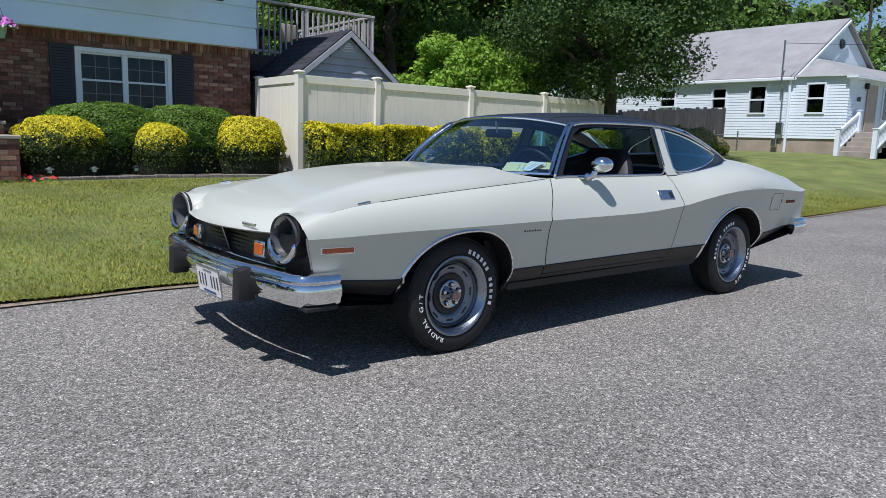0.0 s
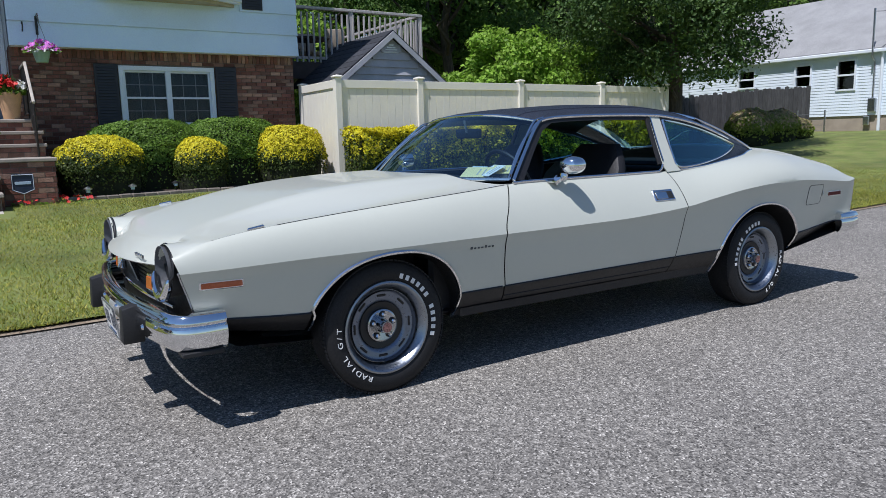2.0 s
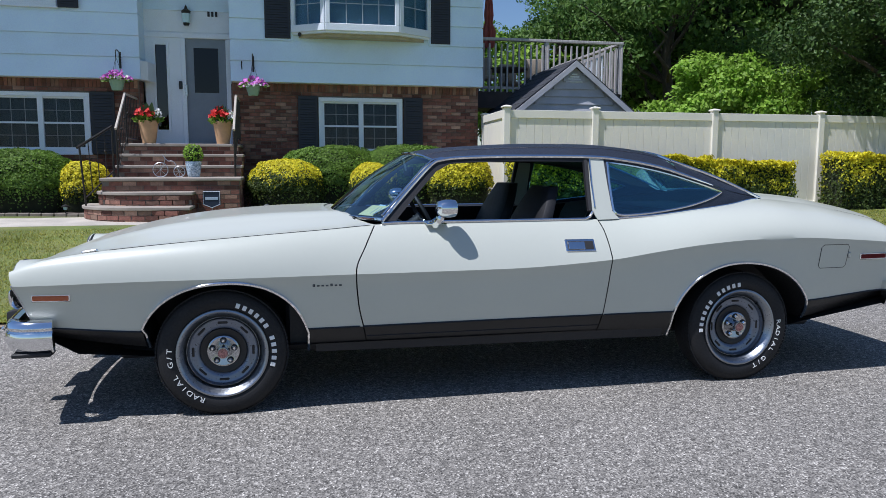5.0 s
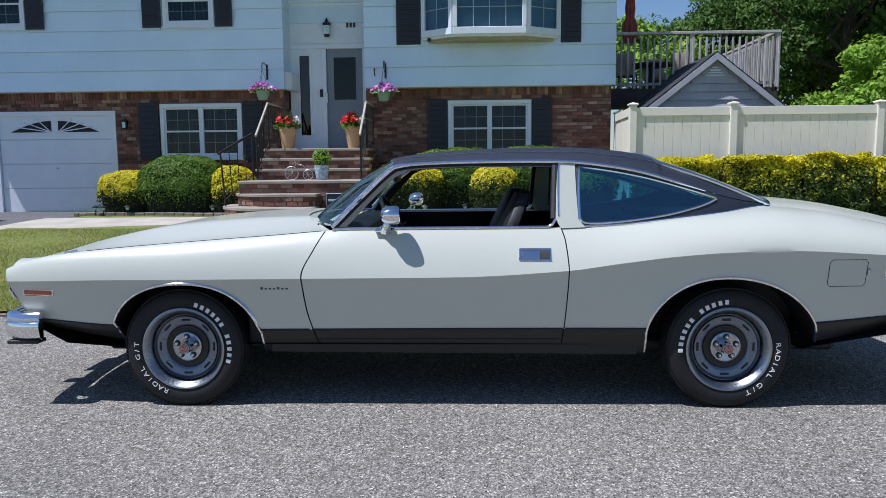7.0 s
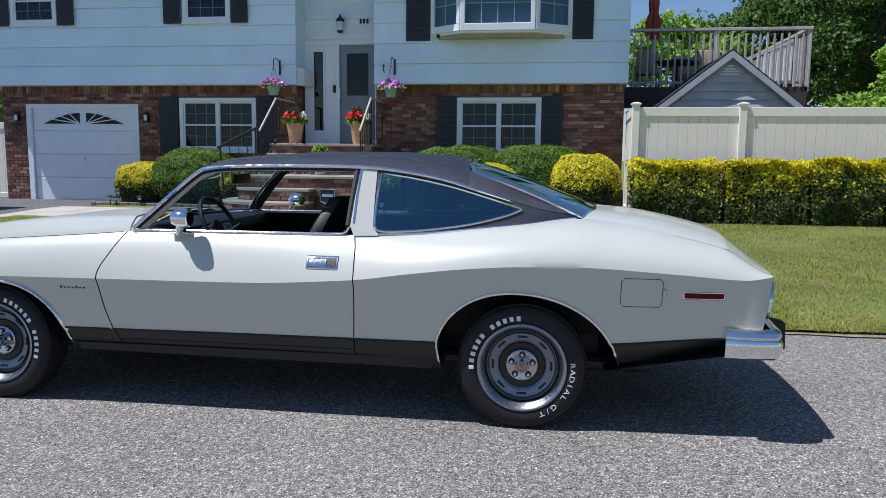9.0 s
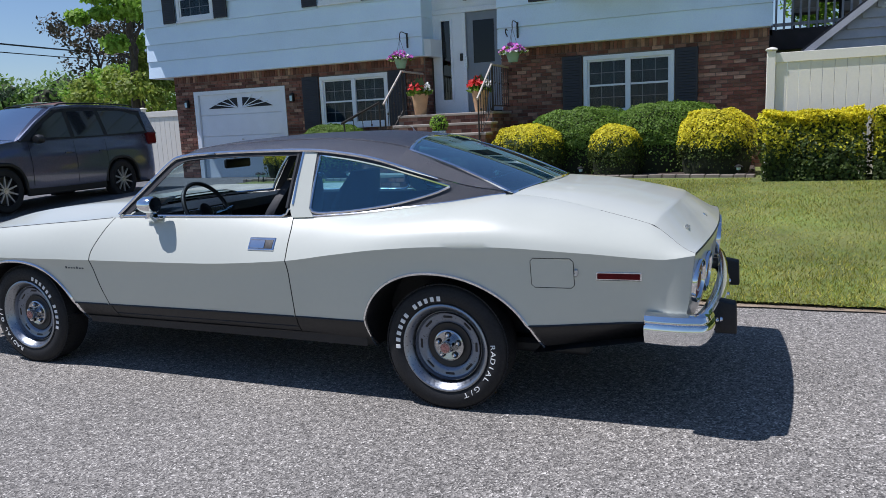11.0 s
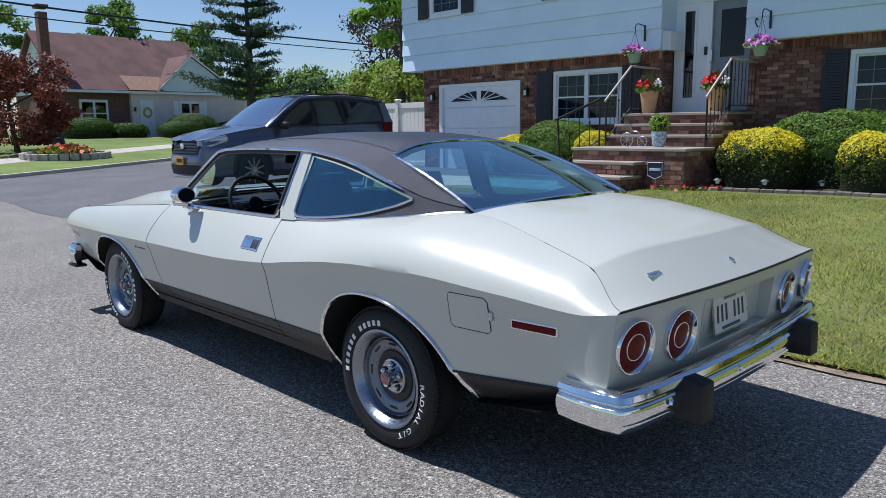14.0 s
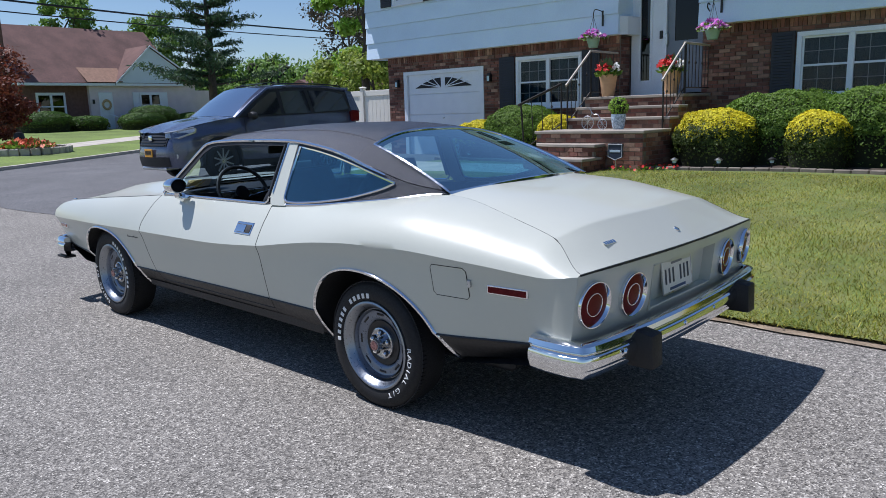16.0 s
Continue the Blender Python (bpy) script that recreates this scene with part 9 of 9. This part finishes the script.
papers = ((0.74, -0.47, 0.985, 26, 0.11, 0.17, (0.95, 0.80, 0.40)), (0.78, -0.55, 0.995, -14, 0.12, 0.16, (0.95, 0.90, 0.86)), (0.82, -0.60, 1.0, 30, 0.09, 0.13, (0.95, 0.78, 0.34)), (0.76, -0.42, 0.99, 8, 0.10, 0.12, (0.66, 0.78, 0.88)))
for i, (x, y, z, a, dx, dy, c) in enumerate(papers):
    bm = moved(box(-dx / 2, dx / 2, -dy / 2, dy / 2, -0.001, 0.001), Matrix.Translation((x + 0.055, y, z + 0.015)) @ Euler((0, radians(-27), radians(a))).to_matrix().to_4x4())
    sh = part("paper_slip", bm, mat("paper_tint", c, 0.8, var=0.05), car, "loose paper slips on the dashboard")
    for k in range(2):
        part("print_bar", moved(box(-dx * 0.3, dx * 0.3, -dy * 0.3 + dy * 0.2 * k, -dy * 0.25 + dy * 0.2 * k, 0.001, 0.0022), Matrix.Translation((x + 0.055, y, z + 0.015)) @ Euler((0, radians(-27), radians(a))).to_matrix().to_4x4()), mat("print_grey", (0.45, 0.46, 0.48), 0.7), sh)
# steering wheel
sm = Matrix.Translation((1.10, -0.37, 0.945)) @ Euler((0, radians(62), 0)).to_matrix().to_4x4()
sw = part("steering_wheel", moved(tube([(0.185 * math.cos(a), 0.185 * math.sin(a), 0) for a in [2 * math.pi * i / 36 for i in range(36)]], 0.013, 8, closed=True), sm), INSIDE, car, "thin black steering wheel")
for a in (0, 180):
    part("wheel_spoke", moved(moved(box(0.03, 0.18, -0.02, 0.02, -0.03, -0.02, 0.003), Euler((0, 0, radians(a + 90))).to_matrix().to_4x4()), sm), DULL, sw)
part("wheel_boss", moved(lathe([(-0.16, 0.03), (-0.04, 0.04), (-0.01, 0.05), (0.0, 0.0)], 20, "z"), sm), INSIDE, sw)
part("gear_lever", tube([(1.07, -0.33, 0.90), (1.12, -0.20, 0.93), (1.13, -0.16, 0.94)], 0.008, 6), CHROME, sw)
mirror = part("inside_mirror", box(1.06, 1.085, -0.13, 0.13, 1.185, 1.245, 0.012, seg=2), INSIDE, car, "black inside mirror")
part("mirror_stalk", tube([(1.06, 0, 1.22), (1.04, 0, 1.30)], 0.008, 6), DULL, mirror)


def seat(y0, y1, x, back_top, label):
    st = part("front_seat", box(x - 0.52, x + 0.02, y0, y1, 0.40, 0.62, 0.05, seg=3), INSIDE, car, label)
    rows = []
    for i in range(12):
        v = i / 11
        wv = (1 - 0.45 * max(0, (v - 0.62) / 0.38) ** 1.6)
        c, h = (y0 + y1) / 2, (y1 - y0) / 2 * wv
        th = 0.075 * (1 - 0.4 * v)
        xx = x + 0.02 + 0.24 * v
        z = lerp(0.58, back_top, v)
        ring = []
        for k in range(16):
            a = 2 * math.pi * k / 16
            ca, sa = math.cos(a), math.sin(a)
            ring.append((xx + th * math.copysign(abs(ca) ** 0.6, ca), c + h * math.copysign(abs(sa) ** 0.45, sa), z))
        rows.append(ring)
    bm = grid(rows, close=True)
    bm.faces.new([bm.verts.new(p) for p in rows[-1]])
    part("seat_back", bm, INSIDE, st)


seat(-0.66, -0.10, 1.58, 1.13, "black high-backed bucket seat")
seat(0.10, 0.66, 1.58, 1.13, "black high-backed bucket seat")
rs = part("rear_seat", box(2.02, 2.45, -0.62, 0.62, 0.40, 0.64, 0.06, seg=3), INSIDE, car, "black rear bench seat")
part("rear_seat_back", moved(box(-0.07, 0.07, -0.60, 0.60, 0, 0.42, 0.05, seg=3), Matrix.Translation((2.45, 0, 0.56)) @ Euler((0, radians(24), 0)).to_matrix().to_4x4()), INSIDE, rs)

# ---- wheels ----
wheel = tyre = single("wheel", lathe([(-0.07, 0.215), (-0.088, 0.221), (-0.099, 0.24), (-0.102, 0.27), (-0.092, 0.303), (-0.078, 0.316), (-0.05, 0.3215), (0.05, 0.3215), (0.08, 0.316), (0.095, 0.30), (0.10, 0.25), (0.085, 0.20)], 64), TYRE, (0, 0, 0), "black tyre with raised white lettering on steel wheel", "")
for k in range(96):
    a = 2 * math.pi * k / 96
    bm = moved(box(-0.008, 0.008, -0.082, -0.055, 0.3165, 0.3235), Euler((0, a, 0)).to_matrix().to_4x4())
    if k == 0:
        tread = bmesh.new()
    join(tread, bm)
tagged(part("tread", tread, TYRE, tyre), kind="stuff")
part("rim", lathe([(-0.066, 0.172), (-0.058, 0.168), (-0.046, 0.164), (-0.042, 0.155), (-0.042, 0.138), (-0.037, 0.124), (-0.026, 0.115), (-0.022, 0.09), (-0.02, 0.0)], 64), STEEL, wheel, "grey-blue painted steel rally wheel")
part("trim_ring", lathe([(-0.085, 0.226), (-0.099, 0.223), (-0.102, 0.215), (-0.097, 0.207), (-0.088, 0.202), (-0.080, 0.195), (-0.062, 0.186), (-0.050, 0.178), (-0.050, 0.175)], 64), RING, wheel, "polished metal trim ring")
part("ring_gap", lathe([(-0.051, 0.176), (-0.052, 0.1735), (-0.060, 0.171)], 64), BLACK, wheel)
for k in range(8):
    a = 2 * math.pi * k / 8
    bm = box(-0.029, 0.029, -0.048, -0.02, 0.136, 0.157, 0.008)
    moved(bm, Euler((0, a, 0)).to_matrix().to_4x4() @ Matrix.Translation((0, 0.0025, 0)))
    part("wheel_slot", bm, BLACK, wheel)
part("hub_ring", lathe([(-0.024, 0.118), (-0.034, 0.113), (-0.032, 0.084), (-0.028, 0.076)], 40), BLACK, wheel, "black centre ring")
HUBMETAL = mat("hub_chrome", (0.46, 0.47, 0.49), 0.16, 1.0, var=0.08, scale=30)
part("hub_plate", lathe([(-0.030, 0.083), (-0.044, 0.079), (-0.047, 0.072), (-0.040, 0.036), (-0.060, 0.033), (-0.082, 0.031), (-0.092, 0.028), (-0.095, 0.0)], 32), HUBMETAL, wheel, "chrome centre cap and lug nuts")
part("cap_emblem", lathe([(-0.0935, 0.025), (-0.0965, 0.023), (-0.098, 0.0)], 20), mat("emblem_red_silver", (0.36, 0.19, 0.18), 0.3, 0.6, var=0.3, scale=60), wheel)
for k in range(5):
    a = 2 * math.pi * k / 5 + 0.3
    part("lug_recess", lathe([(-0.0455, 0.0), (-0.0475, 0.0165)], 14, "y", (0.056 * math.cos(a), 0, 0.056 * math.sin(a))), BLACK, wheel)
    part("lug_nut", lathe([(-0.04, 0.0115), (-0.060, 0.0115), (-0.066, 0.006), (-0.066, 0.0)], 6, "y", (0.056 * math.cos(a), 0, 0.056 * math.sin(a))), CHROME, wheel)
part("brake_drum", lathe([(0.0, 0.0), (0.0, 0.155), (0.06, 0.155), (0.06, 0.0)], 32), PLASTIC, wheel)


def around(bm, radius, angle):
    """Stand a mark of the xy plane on the side wall, its top outwards, at an angle from the top."""
    stand = Matrix(((1, 0, 0, 0), (0, 0, -1, 0), (0, 1, 0, 0), (0, 0, 0, 1)))
    return moved(bm, Euler((0, radians(angle), 0)).to_matrix().to_4x4() @ Matrix.Translation((0, -0.1015, radius)) @ stand)


def sidewall(turn, gap):
    """White marks of the tyre: the maker's word as plain bars, the type in letters."""
    bm = bmesh.new()
    for i in range(12):
        if i == 6:
            continue
        b = bmesh.new()
        box(-0.010, 0.010, -0.0125, 0.0125, -0.0016, 0.0016, 0.002, b)
        join(bm, around(b, 0.252, turn + (i - 5.5) * 7.9))
    for i, ch in enumerate("RADIAL G/T"):
        if ch != " ":
            join(bm, around(moved(lettering(ch, 0.035, 0.0016), Matrix.Diagonal((1.3, 1, 1, 1))), 0.252, turn + gap + (4.5 - i) * -7.9))
    return bm


wheel_parts = [o for o in wheel.children_recursive]
for x, s, turn, gap in ((-0.012, -1, 62, 178), (WB - 0.012, -1, -48, 168), (0.0, 1, 30, 170), (WB, 1, 80, 170)):
    m = Matrix.Translation((x, s * 0.752, HUB)) @ Euler((0, 0, 0 if s < 0 else math.pi)).to_matrix().to_4x4()
    w = copy_thing(wheel, m)
    me = sidewall(turn, gap)
    ob = new("tyre_lettering", mesh_of("tyre_lettering", me, WHITE, False))
    ob.parent = w
    tagged(ob, kind="stuff")
    w.parent = car
    w.name = "wheel"
    for key in ("category", "group"):
        if key in w:
            del w[key]
for o in wheel_parts + [wheel]:
    bpy.data.objects.remove(o)

# ---- bricks of the facade: each one its own piece near the fence end, the rest joined ----
brick_box = bmesh.new()
box(-0.0985, 0.0985, -0.012, 0.012, -0.0305, 0.0305, 0.0, brick_box)
brick_mesh = mesh_of("brick", brick_box, BRICK, False)
V, F = [], []
rnd = random.Random(77)


def lay(a, b, z0, z1, near):
    """One brick from a to b; whole bricks of the near stretch share a mesh."""
    dy = rnd.uniform(-0.003, 0.003)
    if near:
        full = abs((b - a) - 0.197) < 0.004 and abs((z1 - z0) - 0.061) < 0.004
        me = brick_mesh
        if not full:
            me = mesh_of("brick", box(-(b - a) / 2, (b - a) / 2, -0.012, 0.012, -(z1 - z0) / 2, (z1 - z0) / 2), BRICK, False)
        ob = new("brick", me)
        ob.parent = brick_wall
        ob.location = Vector(((a + b) / 2, YB - 0.004 + dy, (z0 + z1) / 2)) - ORIGIN[house]
        return
    i = len(V)
    y0 = YB - 0.016 + dy
    V.extend([(a, y0, z0), (b, y0, z0), (b, y0, z1), (a, y0, z1), (a, YB + 0.004, z0), (b, YB + 0.004, z0), (b, YB + 0.004, z1), (a, YB + 0.004, z1)])
    F.extend([(i, i + 1, i + 2, i + 3), (i + 4, i, i + 3, i + 7), (i + 1, i + 5, i + 6, i + 2), (i + 3, i + 2, i + 6, i + 7), (i, i + 4, i + 5, i + 1)])


course, k = 0.072, 0
z = 0.25
while z < 2.64:
    for x0, x1 in free(-9.5, 4.4, z, z + course, [(o[0] - 0.012, o[1] + 0.012, o[2] - 0.035, o[3] + 0.01) for o in OPEN]):
        x = x0 - (0.105 if k % 2 else 0.0)
        while x < x1 - 0.02:
            a, b = max(x, x0) + 0.0065, min(x + 0.21, x1) - 0.0065
            if b - a > 0.02:
                lay(a, b, z + 0.0055, z + course - 0.0055, a > 2.72)
            x += 0.21
    z += course
    k += 1
# soldier course below the overhang
for x0, x1 in free(-9.5, 4.4, 2.66, 2.86, [(-2.5, -0.74, 0, 3)]):
    x = x0
    while x < x1 - 0.03:
        lay(x + 0.005, min(x + 0.075, x1) - 0.005, z + 0.006, 2.872, x > 2.72)
        x += 0.075
joined = raw("brickwork", [tuple(Vector(v) - ORIGIN[house]) for v in V], F, BRICKS)
joined.parent = brick_wall
tagged(joined, kind="stuff")
# the brick return at the garage end
V, F = [], []
for r in range(34):
    zz = 0.2 + course * r
    y = YB - (0.1 if r % 2 else 0)
    while y < YB + 3.0:
        i = len(V)
        a, b = max(y, YB) + 0.006, y + 0.204
        if b - a > 0.02:
            V.extend([(-9.514, a, zz + 0.0055), (-9.514, b, zz + 0.0055), (-9.514, b, zz + course - 0.0055), (-9.514, a, zz + course - 0.0055), (-9.49, a, zz + 0.0055), (-9.49, b, zz + 0.0055), (-9.49, b, zz + course - 0.0055), (-9.49, a, zz + course - 0.0055)])
            F.extend([(i, i + 1, i + 2, i + 3), (i + 3, i + 2, i + 6, i + 7), (i, i + 4, i + 5, i + 1), (i + 1, i + 5, i + 6, i + 2), (i + 4, i, i + 3, i + 7)])
        y += 0.21
side = raw("brickwork", [tuple(Vector(v) - ORIGIN[house]) for v in V], F, BRICKS)
side.parent = brick_wall
tagged(side, kind="stuff")

# ---- grass blades over the near lawn ----
rng = np.random.default_rng(3)
n = 330000
gx = rng.uniform(-6.1, 16, n)
gy = 1.56 + (8.8 - 1.56) * rng.random(n) ** 1.35
keep = ~((gx < -1.1) & (gy > 6.95)) & ~((gx > 4.3) & (gy > 8.05)) & ~((gx > -0.7) & (gy > 8.72))
edge_y = np.array([lawn_edge(v) for v in np.linspace(-6.2, 16.1, 400)])
keep &= gy > np.interp(gx, np.linspace(-6.2, 16.1, 400), edge_y) - 0.03 * rng.random(n)
keep &= rng.random(n) > np.clip((gx - 11.0) / 5.0, 0, 1)
gx, gy = gx[keep], gy[keep]
n = len(gx)
gzz = np.array([gz(a, b) for a, b in zip(gx, gy)]) + 0.03
hgt = rng.uniform(0.015, 0.040, n) * (1 + 0.3 * np.sin(gx * 2.3) * np.sin(gy * 1.9))
ang = rng.uniform(0, 2 * np.pi, n)
wid = rng.uniform(0.0028, 0.006, n)
lx, ly = rng.normal(0, 0.022, n), rng.normal(0, 0.022, n)
P0 = np.stack([gx - wid * np.cos(ang), gy - wid * np.sin(ang), gzz], 1)
P1 = np.stack([gx + wid * np.cos(ang), gy + wid * np.sin(ang), gzz], 1)
P2 = np.stack([gx + lx, gy + ly, gzz + hgt], 1)
gv = np.stack([P0, P1, P2], 1).reshape(-1, 3)
me = bpy.data.meshes.new("grass")
me.from_pydata(gv.tolist(), [], np.arange(3 * n).reshape(-1, 3).tolist())
me.materials.append(GRASS)
tagged(new("grass", me), "short mown grass blades, green with dry straw", "grass", kind="stuff")

# ---- the house with its steps, beds and fences, set out about the walk ----
PIVOT, STRETCH = Vector((-1.0, -4.0, 0.30)), 1.032
FRONT = {"house", "front_steps", "stair_railing", "landing_railing", "lower_railing", "flower_pot", "hanging_basket", "wall_hook", "topiary_planter", "wire_bicycle", "yard_sign", "red_border_flowers", "path_lamp", "vinyl_fence", "side_fence", "shed", "golden_shrub", "green_shrub", "golden_hedge", "walkway", "planting_bed_right", "planting_bed_left", "bed_edging"}
for ob in scene.objects:
    if ob.parent is None and ob.name.split(".")[0] in FRONT:
        ob.location = PIVOT + (ob.location - PIVOT) * STRETCH
        ob.scale = ob.scale * STRETCH
